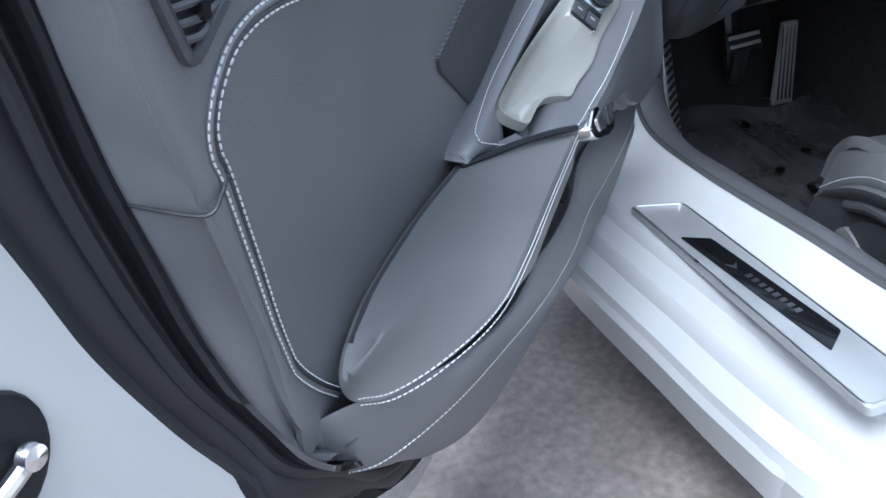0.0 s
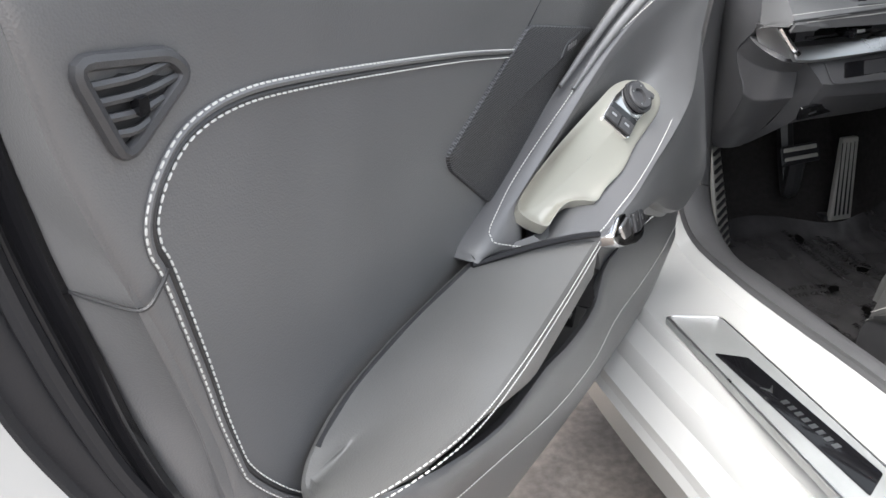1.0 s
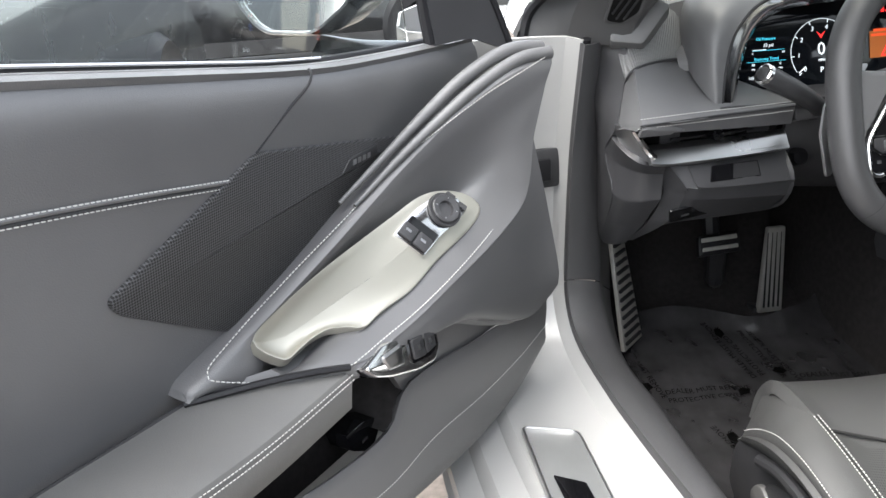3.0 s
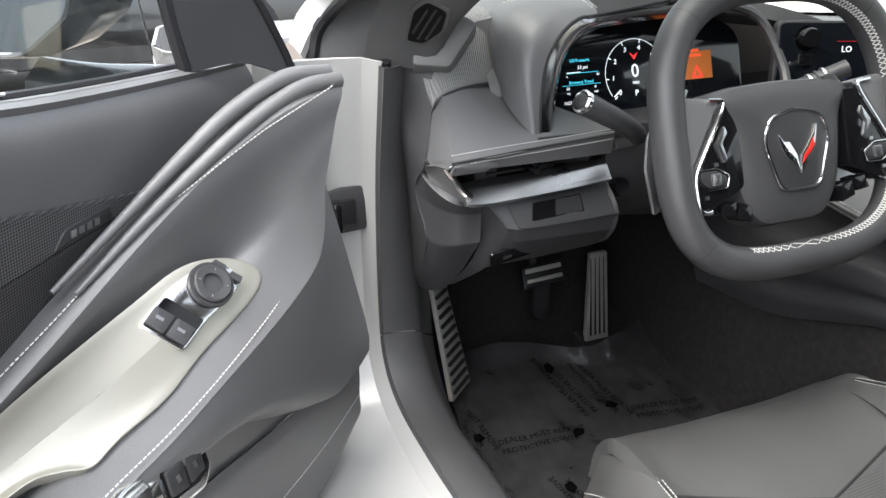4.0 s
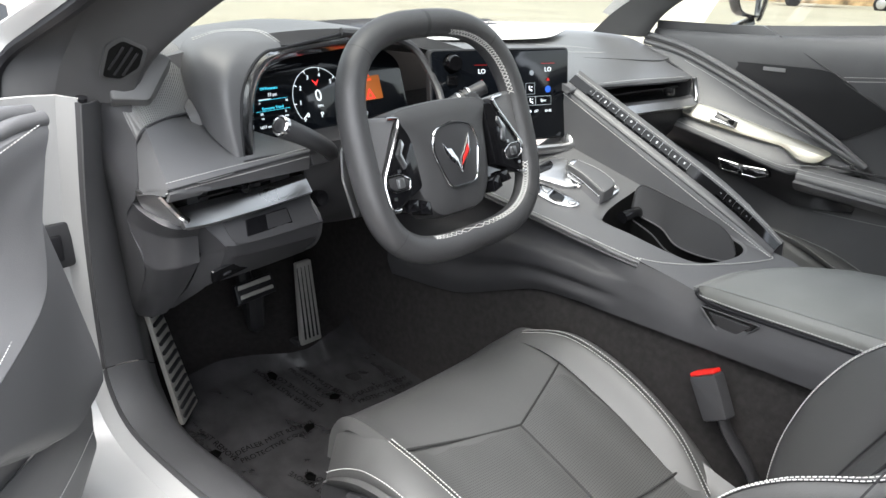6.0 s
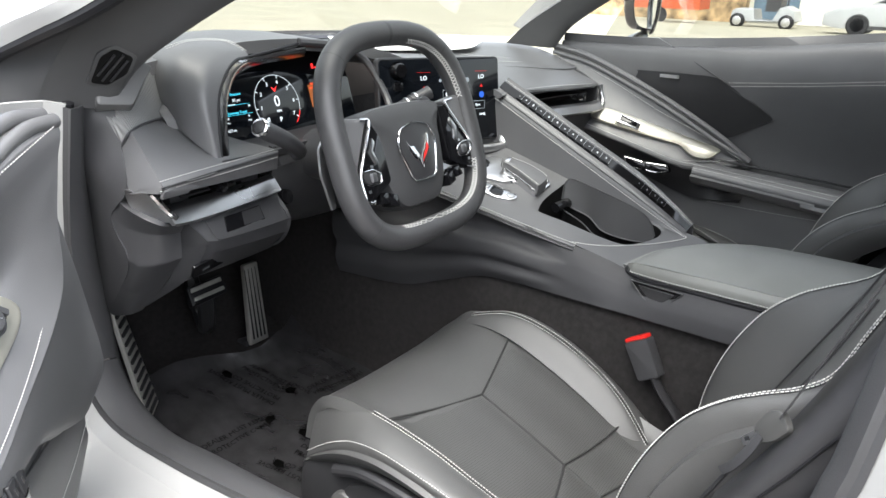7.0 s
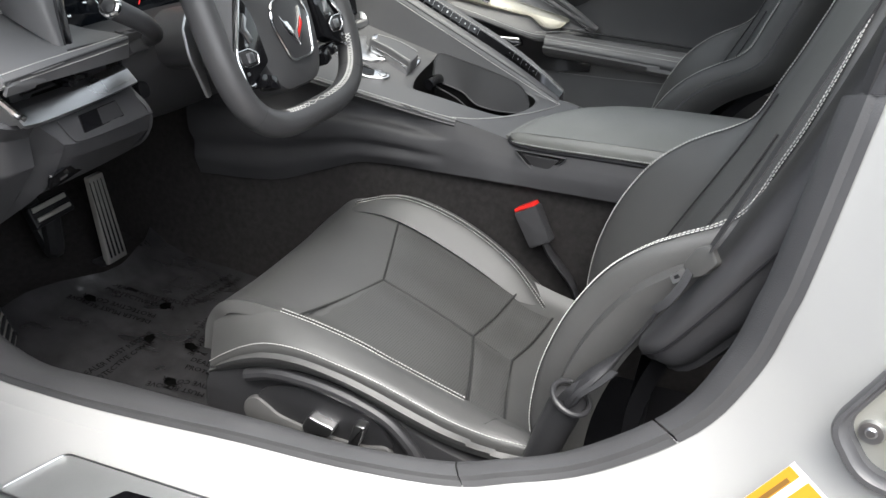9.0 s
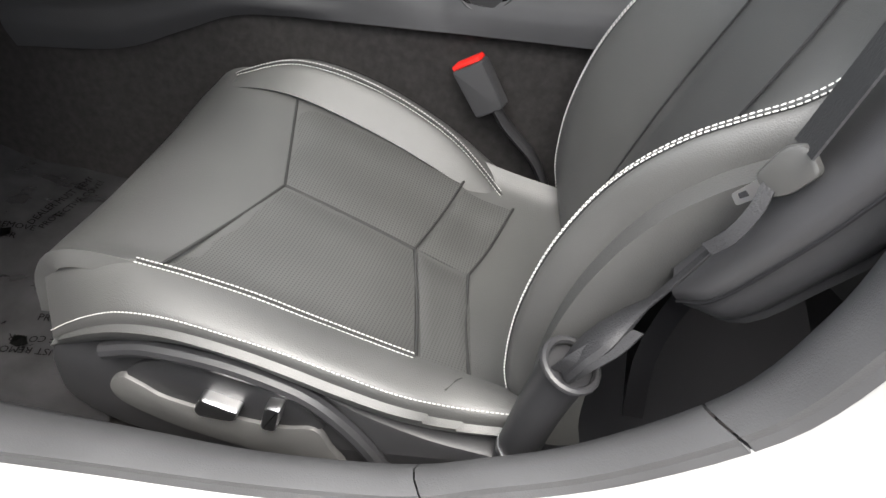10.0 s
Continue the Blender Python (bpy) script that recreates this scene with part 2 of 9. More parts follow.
# ---- ground ----
CONCRETE = material("worn_brown_concrete", (0.225, 0.195, 0.175), 0.9, grain=0.5, grain_size=160, vary=0.25, vary_size=6, spec=0.3)
nt = CONCRETE.node_tree
sp = nt.nodes.new("ShaderNodeTexNoise")
sp.inputs["Scale"].default_value, sp.inputs["Detail"].default_value = 60.0, 12.0
mx = nt.nodes.new("ShaderNodeMix")
mx.data_type, mx.blend_type = "RGBA", "OVERLAY"
mx.inputs["Factor"].default_value = 0.22
src = nt.nodes["Principled BSDF"].inputs["Base Color"].links[0].from_socket
cr = nt.nodes.new("ShaderNodeValToRGB")
cr.color_ramp.elements[0].position, cr.color_ramp.elements[1].position = 0.3, 0.7
nt.links.new(nt.nodes["Texture Coordinate"].outputs["Object"], sp.inputs["Vector"])
nt.links.new(sp.outputs["Fac"], cr.inputs[0])
nt.links.new(src, mx.inputs["A"])
nt.links.new(cr.outputs[0], mx.inputs["B"])
nt.links.new(mx.outputs["Result"], nt.nodes["Principled BSDF"].inputs["Base Color"])


def ground_z(x):
    return 0.0 if x < 1.5 else -0.0285 * (min(x, 60) - 1.5)


xs = [-400, -40, -4, 1.5, 8, 15, 22, 30, 60, 500]
g = [[(x, y, ground_z(x)) for x in xs] for y in (-400, -60, -10, 0, 10, 60, 400)]
tagged(part("ground", sheet(g), CONCRETE), "speckled grey-brown concrete lot under the car", "ground", kind="structure")

# ---- white body round the door opening ----
car = thing("car_body", (0, 0, 0.15), "white painted car body with door opening and sill", "car")
EDGE = [(-0.765, 0.262, 0.81), (-0.768, 0.305, 0.64), (-0.77, 0.322, 0.467), (-0.77, 0.318, 0.375), (-0.768, 0.26, 0.324), (-0.765, 0.12, 0.318), (-0.758, 0.0, 0.320),
        (-0.746, -0.13, 0.322), (-0.730, -0.258, 0.316), (-0.714, -0.385, 0.322), (-0.703, -0.454, 0.343), (-0.693, -0.538, 0.381), (-0.691, -0.626, 0.463), (-0.689, -0.665, 0.542), (-0.688, -0.679, 0.605), (-0.686, -0.686, 0.649), (-0.672, -0.702, 0.792)]
INNER = [(-0.705, 0.33, 0.81), (-0.702, 0.352, 0.64), (-0.70, 0.35, 0.46), (-0.695, 0.335, 0.345), (-0.69, 0.25, 0.286), (-0.685, 0.11, 0.286), (-0.685, -0.02, 0.29),
         (-0.681, -0.14, 0.290), (-0.675, -0.255, 0.286), (-0.663, -0.372, 0.293), (-0.653, -0.440, 0.311), (-0.641, -0.520, 0.346), (-0.632, -0.610, 0.425), (-0.628, -0.650, 0.508), (-0.625, -0.667, 0.575), (-0.622, -0.676, 0.619), (-0.612, -0.696, 0.772)]
edge_line, inner_line = catmull(EDGE, 5), catmull(INNER, 5)
PROFILE = [(0, 0), (-0.02, 0.017), (-0.05, 0.022), (-0.15, 0.027), (-0.156, 0.031), (-0.164, 0.043), (-0.200, 0.048), (-0.206, 0.053), (-0.214, 0.068), (-0.245, 0.082), (-0.252, 0.105), (-0.244, 0.16), (-0.19, 0.205)]
REAR = [(0, 0), (-0.012, 0.012), (-0.028, 0.026), (-0.045, 0.040), (-0.062, 0.055), (-0.08, 0.075), (-0.098, 0.10), (-0.115, 0.125), (-0.135, 0.15), (-0.165, 0.17), (-0.20, 0.185), (-0.235, 0.205), (-0.26, 0.225)]
rows = []
for i, p in enumerate(edge_line):
    w = min(1.0, max(0.0, (-0.33 - p.y) / 0.22))
    w = w * w * (3 - 2 * w)
    a, b = edge_line[max(i - 1, 0)], edge_line[min(i + 1, len(edge_line) - 1)]
    t = Vector((0, b.y - a.y, b.z - a.z)).normalized()
    d = Vector((0, t.z, -t.y))
    if d.dot(p - Vector((p.x, -0.17, 0.62))) < 0:
        d = -d
    rows.append([p + Vector((dx, 0, 0)) + d * dd for dx, dd in [(u[0] * (1 - w) + v[0] * w, u[1] * (1 - w) + v[1] * w) for u, v in zip(PROFILE, REAR)]])
part("body_shell", sheet(rows, 0.004, (-0.8, -0.17, 2.0)), WHITE, car, sharp=24)
lip = []
for o, q in zip(edge_line, inner_line):
    m = (o + q) / 2
    up = Vector((0, -0.17 - m.y, 0.75 - m.z)).normalized()
    lip.append([o - up * 0.001, o + up * 0.012, o * 0.75 + q * 0.25 + up * 0.021, m + up * 0.022, o * 0.2 + q * 0.8 + up * 0.014, q, q * 0.97 + Vector((-0.62, q.y, q.z)) * 0.03 - up * 0.02, Vector((-0.655, q.y, q.z)) - up * 0.10])
n0, n1, n2 = 14, 47, 60
for nm, r in (("sill_trim_front", lip[:n0]), ("sill_trim", lip[n0 - 1:n1]), ("sill_trim_corner", lip[n1 - 1:n2]), ("sill_trim_rear", lip[n2 - 1:])):
    bits = [[v.lerp(r[len(r) // 2][k], 0.0) for k, v in enumerate(row)] for row in r]
    bits[0] = [v.lerp(w, 0.12) for v, w in zip(bits[0], bits[1])]
    part(nm, sheet(bits, 0.003, (-0.5, -0.17, 0.9)), SEAL_TRIM, car, "grey vinyl sill trim")
part("door_opening_seal", sweep([o * 0.88 + q * 0.12 for o, q in zip(edge_line, inner_line)], ring(0.008, 0.008, 8)), RUBBER, car)

# sill plate with its dark inlay
plate = thing("sill_plate", (-0.87, -0.17, 0.3), "satin grey metal door sill plate with glossy black inlay", "sill plate")
SILLM = axes((0, 0, 0.3035), (1, 0, 0), (0, 1, -0.045))
out = rounded([(-0.905, 0.085), (-0.826, 0.055), (-0.826, -0.37), (-0.842, -0.415), (-0.905, -0.415)], 0.010)
part("plate", slab(out, SILLM @ Matrix.Translation((0, 0, 0.0035)), 0.012, 0.002), material("sill_plate_grey", (0.42, 0.43, 0.43), 0.4, 0.6, grain=0.1), plate)
part("border", sweep([SILLM @ Vector((x, y, 0.004)) for x, y in rounded([(-0.903, 0.08), (-0.829, 0.052), (-0.829, -0.37), (-0.844, -0.41), (-0.903, -0.41)], 0.010)], ring(0.0014, 0.0014, 6), True), SATIN, plate)
part("inlay", slab(rounded([(-0.889, -0.035), (-0.852, -0.058), (-0.840, -0.30), (-0.875, -0.325)], 0.004), SILLM @ Matrix.Translation((0, 0, 0.0052)), 0.003, 0.0005), GLOSS, plate, "glossy black inlay")
for k in range(8):
    part("plate_letter", box(0.0125 * (k - 3.5), 0, 0, 0.007, 0.009, 0.0006, SILLM @ Matrix.Translation((-0.8615, -0.205, 0.0058)) @ pose(0, 0, 0, 0, 0, -86)), SATIN, plate)

part("mark", slab([(-0.876, -0.125), (-0.868, -0.14), (-0.859, -0.126), (-0.868, -0.133)], SILLM @ Matrix.Translation((0, 0, 0.0062)), 0.001), SATIN, plate)

# check strap bracket on the hinge pillar
br = thing("door_check", (-0.81, 0.33, 0.6), "black door check bracket bolted to the white hinge pillar", "hinge")
bm_ = axes((-0.815, 0.332, 0.607), (1, 0, 0), (0, 0, 1))
part("bracket", slab(rounded([(-0.035, -0.034), (0.033, -0.03), (0.033, 0.034), (0.0, 0.033), (-0.035, 0.024)], 0.006), bm_ @ Matrix.Translation((0, 0, 0.012)), 0.012, 0.003), DARK, br)
part("pad", slab(rounded([(-0.02, -0.018), (0.018, -0.018), (0.018, 0.018), (-0.02, 0.018)], 0.003), bm_ @ Matrix.Translation((0, 0, 0.017)), 0.008, 0.002), RUBBER, br)
part("roller", lathe([(0.0, 0.02), (0.009, 0.02), (0.011, 0.016), (0.011, -0.016), (0.009, -0.02)], bm_ @ Matrix.Translation((-0.014, 0, 0.03)) @ pose(0, 0, 0, 90, 0, 0), 14), GLOSS, br)
part("strap", box(-0.03, 0, 0.03, 0.05, 0.012, 0.006, bm_), DARK, br)

# latch striker on the rear pillar
lt = thing("latch_striker", (-0.79, -0.735, 0.6), "metal latch striker in a dark frame on the white rear pillar", "latch")
lm = axes((-0.766, -0.748, 0.606), (-0.01, 0.013, -0.085), (-0.3, -0.85, -0.1)) @ pose(0, 0, 0, 0, 0, 180) @ pose(0, -0.02, 0, 0, 0, -18)
fr_o = rounded([(-0.062, 0.032), (0.03, 0.034), (0.085, 0.02), (0.085, -0.03), (0.04, -0.05), (-0.062, -0.05), (-0.082, -0.01)], 0.016, 5)
fc = (0.0, -0.008)
def inset(k, h):
    return [lm @ Vector((fc[0] + (x - fc[0]) * k, fc[1] + (y - fc[1]) * k, h)) for x, y in fr_o + fr_o[:1]]
part("frame", sheet([inset(1.0, -0.006), inset(0.995, 0.006), inset(0.96, 0.011), inset(0.90, 0.011), inset(0.86, 0.008), inset(0.80, 0.007), inset(0.75, -0.004)]), material("striker_frame_grey", (0.07, 0.07, 0.074), 0.35, grain=0.1), lt, "dark grey moulded frame")
part("plate", slab([(fc[0] + (x - fc[0]) * 0.8, fc[1] + (y - fc[1]) * 0.8) for x, y in fr_o], lm @ Matrix.Translation((0, 0, 0.001)), 0.006, 0.001), material("zinc_plate", (0.50, 0.50, 0.46), 0.45, 0.5, grain=0.2), lt)
for x, y in ((0.045, 0.008), (0.028, -0.006), (-0.042, 0.008)):
    part("bolt", lathe([(0.0, 0.0055), (0.003, 0.0055), (0.0045, 0.004), (0.0085, 0.0045), (0.0095, 0.0)], lm @ Matrix.Translation((x, y, 0.001)), 16), SATIN, lt)
part("slot", slab(rounded([(-0.05, -0.012), (0.02, -0.012), (0.05, -0.022), (0.03, -0.042), (-0.05, -0.042)], 0.004), lm @ Matrix.Translation((0, 0, 0.0022)), 0.002), DARK, lt)
part("loop", tube([lm @ Vector(v) for v in ((0.008, 0.012, 0.002), (0.004, 0.006, 0.02), (-0.006, -0.006, 0.026), (-0.016, -0.02, 0.022), (-0.018, -0.03, 0.002))], 0.0045, 8), GLOSS, lt)
part("hook", slab(rounded([(-0.03, -0.01), (0.0, 0.0), (0.01, -0.02), (-0.01, -0.045), (-0.034, -0.042)], 0.004), lm @ Matrix.Translation((0, 0, 0.016)), 0.008, 0.002), GLOSS, lt)

# warning label on the rear sill
PAPER_LABEL = material("label_white", (0.8, 0.8, 0.78), 0.5)
YELLOW = material("label_yellow", (0.55, 0.27, 0.02), 0.5)
lab = thing("warning_label", (-0.83, -0.6, 0.5), "yellow and white warning sticker on the white body", "sticker")
LM_ = axes((-0.762, -0.688, 0.486), (0.05, -0.5, 0.86), (0.4, 0.78, 0.42)) @ Matrix.Translation((-0.004, -0.009, 0.0))
part("sticker", slab([(-0.06, -0.03), (0.034, -0.03), (0.034, 0.012), (-0.06, 0.012)], LM_, 0.0006), PAPER_LABEL, lab)
part("yellow_band", slab([(-0.06, 0.001), (0.029, 0.001), (0.029, 0.0118), (-0.06, 0.0118)], LM_ @ Matrix.Translation((0, 0, 0.0004)), 0.0003), YELLOW, lab)
part("orange_block", slab([(0.006, -0.028), (0.031, -0.028), (0.031, -0.006), (0.006, -0.006)], LM_ @ Matrix.Translation((0, 0, 0.0004)), 0.0003), YELLOW, lab)
part("print_bar", slab([(-0.05, 0.002), (0.02, 0.002), (0.02, 0.006), (-0.05, 0.006)], LM_ @ Matrix.Translation((0, 0, 0.0008)), 0.0002), material("label_print", (0.2, 0.1, 0.02), 0.6), lab)
for k in range(3):
    part("print_bar", slab([(-0.05, -0.008 - 0.006 * k), (0.0, -0.008 - 0.006 * k), (0.0, -0.010 - 0.006 * k), (-0.05, -0.010 - 0.006 * k)], LM_ @ Matrix.Translation((0, 0, 0.0004)), 0.0002), RUBBER, lab)


# ---- driver's door, standing open ----
HINGE = Vector((-0.84, 0.15, 0))
DU, DN = Vector((-0.5741, -0.8188, 0)), Vector((0.8188, -0.5741, 0))


def D(u, n, z):
    """A place on the door: u from its front edge, n out of the panel into the car, z up. The rear lower corner swells up and in."""
    s = min(1.0, max(0.0, (u - 0.55) / 0.25))
    f = 0.1 * min(1.0, max(0.0, (0.80 - z) / 0.353)) ** 1.6 * s * s * (3 - 2 * s)
    u, n, z = u + 0.65 * f * min(1.0, max(0.0, (0.92 - u) / 0.08)), n + 0.38 * f, z + f
    return HINGE + DU * u + DN * n + Vector((0, 0, z))


def pn(z):
    return -0.115 + 0.18 * (z - 0.78)


def on_(m, data):
    return [m @ Vector(v) for v in data[0]], data[1]


def dm(u, n, z, lean=0.18):
    """A pose on the panel: x to the front, y up, z out of the panel."""
    return axes(D(u, n, z), -DU, Vector((0, 0, 1)) + DN * lean)


door = thing("driver_door", D(0.4, -0.2, 0.2), "white car door standing open with grey leather inner panel", "car door")


def belt(u):
    return float(np.interp(u, [-0.05, 0.09, 0.23, 0.32, 0.40, 0.50, 0.64, 0.74, 0.82, 0.96], [0.832, 0.837, 0.845, 0.852, 0.863, 0.879, 0.901, 0.916, 0.928, 0.948]))


def rear(z):
    """Rear edge of the trim's face at height z."""
    return float(np.interp(z, [0.40, 0.525, 0.675, 0.766, 0.825, 0.874, 0.95], [0.76, 0.825, 0.882, 0.91, 0.931, 0.944, 0.958]))


# outer skin
SK = [(-0.04, 0.79), (0.2, 0.80), (0.5, 0.825), (0.8, 0.87), (1.0, 0.905), (1.045, 0.89), (1.04, 0.80), (1.02, 0.66), (0.985, 0.55), (0.93, 0.45), (0.86, 0.36), (0.76, 0.265), (0.62, 0.19), (0.4, 0.165), (0.1, 0.165), (-0.05, 0.18), (-0.08, 0.3), (-0.08, 0.6), (-0.06, 0.82)]
skl = catmull([(u, 0, z) for u, z in SK], 4, True)
cu, cz = 0.48, 0.55
loops = []
for k, n in ((0.84, -0.188), (0.95, -0.198), (0.995, -0.212), (1.0, -0.228), (0.985, -0.245), (0.8, -0.285), (0.4, -0.30), (0.02, -0.305)):
    loops.append([D(cu + (p.x - cu) * k, n, cz + (p.z - cz) * k) for p in skl])
loops = [lp + lp[:1] for lp in loops]
part("outer_skin", sheet(loops), WHITE, door, "white painted outer skin", sharp=60)
# seals round the panel, from the bottom edge up the rear
BEV = [(0.25, 0.315), (0.5, 0.325), (0.68, 0.37), (0.777, 0.432), (0.826, 0.494), (0.871, 0.566), (0.892, 0.613), (0.904, 0.67), (0.91, 0.73), (0.917, 0.80), (0.92, 0.866), (0.93, 0.93)]
SEA = [(0.25, 0.29), (0.5, 0.295), (0.695, 0.339), (0.781, 0.426), (0.835, 0.494), (0.88, 0.56), (0.91, 0.628), (0.92, 0.681), (0.926, 0.735), (0.931, 0.792), (0.934, 0.85), (0.945, 0.93)]
OUT = [(0.25, 0.265), (0.5, 0.265), (0.67, 0.294), (0.738, 0.351), (0.827, 0.444), (0.882, 0.516), (0.918, 0.592), (0.937, 0.688), (0.945, 0.753), (0.953, 0.805), (0.96, 0.87), (0.972, 0.94)]
part("seal_channel", panel([[D(u, -0.158, z) for u, z in BEV], [D(u * 0.6 + p * 0.4, -0.186, z * 0.6 + q * 0.4) for (u, z), (p, q) in zip(BEV, SEA)], [D(u, -0.180, z) for u, z in SEA]], 0.004, D(0.5, 1, 0.6)), GLOSS, door)
part("inner_seal", tube([D(u * 0.45 + p * 0.55, -0.176, z * 0.45 + q * 0.55) for (u, z), (p, q) in zip(BEV, SEA)], 0.0045, 8, 6), RUBBER, door)
part("door_seal", tube([D(u, -0.175, z) for u, z in SEA], 0.006, 10, 6), RUBBER, door, "black rubber seal")
part("seal_flange", panel([[D(u, -0.177, z) for u, z in SEA], [D(u * 0.5 + p * 0.5, -0.175, z * 0.5 + q * 0.5) for (u, z), (p, q) in zip(SEA, OUT)], [D(u, -0.181, z) for u, z in OUT], [D(u + 0.004, -0.192, z - 0.002) for u, z in OUT]], 0.004, D(0.5, 1, 0.6)), RUBBER, door)
# latch on the rear edge
ltm = axes(D(1.005, -0.1975, 0.676), -DU, Vector((0, 0, 1)))
oval = [(0.03 * math.cos(k * 0.2618) + 0.004 * math.sin(k * 0.2618), 0.032 * math.sin(k * 0.2618)) for k in range(24)]
dl = part("latch", slab(oval, ltm @ Matrix.Translation((0, 0, 0.006)), 0.02, 0.004), RUBBER, door, "black door latch with chrome pin")
part("latch_pin", tube([ltm @ Vector(v) for v in ((-0.03, -0.012, 0.008), (0.0, -0.004, 0.012), (0.012, 0.0, 0.012))], 0.0045, 10, 4), CHROME, dl)
part("latch_cap", lathe([(0.0, 0.006), (0.006, 0.005), (0.007, 0.0)], ltm @ Matrix.Translation((0.01, 0.0, 0.012)), 14), CHROME, dl)

# main face
us = [-0.02, 0.12, 0.3, 0.45, 0.6, 0.75]
grid = []
for v in (0.0, 0.2, 0.4, 0.6, 0.8, 0.93, 1.0):
    row = []
    for u in us:
        z0, z1 = float(np.interp(u, [0, 0.3, 0.75], [0.42, 0.42, 0.45])), belt(u)
        z = z0 + (z1 - z0) * v
        row.append(D(u, pn(z) - (0.02 if v == 1.0 else 0.002 if v > 0.9 else 0), z))
    z0, z1 = 0.44, belt(0.9)
    z = z0 + (z1 - z0) * v
    for q, dn in ((-0.05, 0.0), (-0.006, 0.0), (0.002, -0.004)):
        row.append(D(rear(z) + q, pn(z) + dn - (0.02 if v == 1.0 else 0.0), z))
    grid.append(row)
part("inner_panel", panel(grid, 0.012, D(0.5, 1, 0.7), 5, 5), LEATHER, door, "dark grey leather covered panel")

CREASE = [(0.945, 0.90), (0.934, 0.85), (0.927, 0.823), (0.917, 0.791), (0.913, 0.769), (0.897, 0.712), (0.881, 0.657), (0.855, 0.581), (0.805, 0.483), (0.762, 0.418)]
BACK = [(0.922, 0.92), (0.919, 0.866), (0.919, 0.842), (0.918, 0.815), (0.916, 0.785), (0.908, 0.713), (0.904, 0.67), (0.885, 0.60), (0.826, 0.494), (0.777, 0.432)]
part("rear_bevel", panel([[D(u - 0.012, pn(z) - 0.001, z + 0.004) for u, z in CREASE], [D(u + 0.001, pn(z) - 0.002, z) for u, z in CREASE], [D(u * 0.93 + p * 0.07, pn(z) - 0.008, z * 0.93 + q * 0.07) for (u, z), (p, q) in zip(CREASE, BACK)], [D(p, -0.166, q) for p, q in BACK], [D(p - 0.004, -0.18, q) for p, q in BACK]], 0.004, D(1.2, 0.5, 0.6), 4, 3), LEATHER, door)

# stitched roll round the panel insert
ST = [(0.47, 0.783), (0.58, 0.805), (0.70, 0.826), (0.80, 0.842), (0.85, 0.847), (0.882, 0.842), (0.90, 0.828), (0.909, 0.811), (0.909, 0.795), (0.903, 0.778), (0.888, 0.72), (0.868, 0.65), (0.84, 0.59), (0.805, 0.535), (0.775, 0.495)]


def ring_line(d, lift):
    out = []
    base = catmull([(u, 0, z) for u, z in ST], 6)
    for i, p in enumerate(base):
        a, b = base[max(0, i - 1)], base[min(len(base) - 1, i + 1)]
        t = (b - a).normalized()
        q = Vector((p.x - t.z * d, 0, p.z + t.x * d))
        out.append(D(q.x, pn(q.z) + lift, q.z))
    return out


part("piping", sweep(ring_line(-0.0025, 0.0005), ring(0.0022, 0.0022, 6)), LEATHER, door)
part("groove", sweep(ring_line(-0.0062, 0.0002), ring(0.0016, 0.0016, 6)), DARK, door)
part("stitching", stitches([ring_line(-0.001, 0.0018), ring_line(-0.0078, 0.0018)], 0.0046, 0.00055), THREAD, door, "double row of pale stitching")
part("seam", tube([D(0.914, -0.163, 0.772), D(0.9155, -0.14, 0.771), D(0.914, -0.117, 0.770), D(0.905, -0.1135, 0.777), D(0.90, -0.112, 0.784)], 0.001, 6), DARK, door)
part("upper_seam", tube([D(0.433, pn(0.795) - 0.0004, 0.795), D(0.39, pn(0.82) - 0.0004, 0.822), D(0.36, pn(0.84) - 0.0004, 0.839), D(0.352, pn(0.848) - 0.002, 0.849), D(0.350, pn(0.848) - 0.006, 0.853)], 0.0014, 6), RUBBER, door)

# triangular vent
vent = part("vent", sweep([D(u, pn(z) + 0.002, z) for u, z in rounded([(0.932, 0.877), (0.915, 0.838), (0.880, 0.862), (0.889, 0.871)], 0.008)], ring(0.0032, 0.0032, 8), True), PLASTIC, door, "triangular vent with slats")
# Dark plate laid on the panel for the shade behind the slats.
part("recess_shade", slab([(0.9 - u, z - 0.86) for u, z in rounded([(0.930, 0.875), (0.915, 0.842), (0.884, 0.861)], 0.005)], dm(0.9, pn(0.86) + 0.001, 0.86), 0.002), DARK, vent)
for k in range(4):
    z = 0.868 - k * 0.0062
    ua, ub = float(np.interp(z, [0.842, 0.875], [0.917, 0.929])), float(np.interp(z, [0.842, 0.862, 0.875], [0.911, 0.886, 0.893]))
    part("slat", tube([D(ua, pn(z) + 0.002, z), D((ua + ub) / 2, pn(z) + 0.004, z - 0.001), D(ub, pn(z) + 0.002, z)], 0.0017, 6, 3), PLASTIC, vent)
part("tab", box(0, 0, 0.005, 0.005, 0.006, 0.004, dm(0.908, pn(0.86), 0.858)), GLOSS, vent)

# loudspeaker grille
GRILLE = material("perforated_speaker_grille", (0.02, 0.02, 0.021), 0.5)
gn = GRILLE.node_tree
tcg = gn.nodes["Texture Coordinate"]
vg = gn.nodes.new("ShaderNodeTexVoronoi")
vg.voronoi_dimensions = "2D"
vg.inputs["Scale"].default_value, vg.inputs["Randomness"].default_value = 400.0, 0.0
mg = gn.nodes.new("ShaderNodeMapping")
mg.inputs["Rotation"].default_value = (dm(0.4, 0, 0.72).to_3x3().inverted().to_4x4() @ pose(0, 0, 0, 0, 0, 0)).to_euler()
gn.links.new(tcg.outputs["Object"], mg.inputs["Vector"])
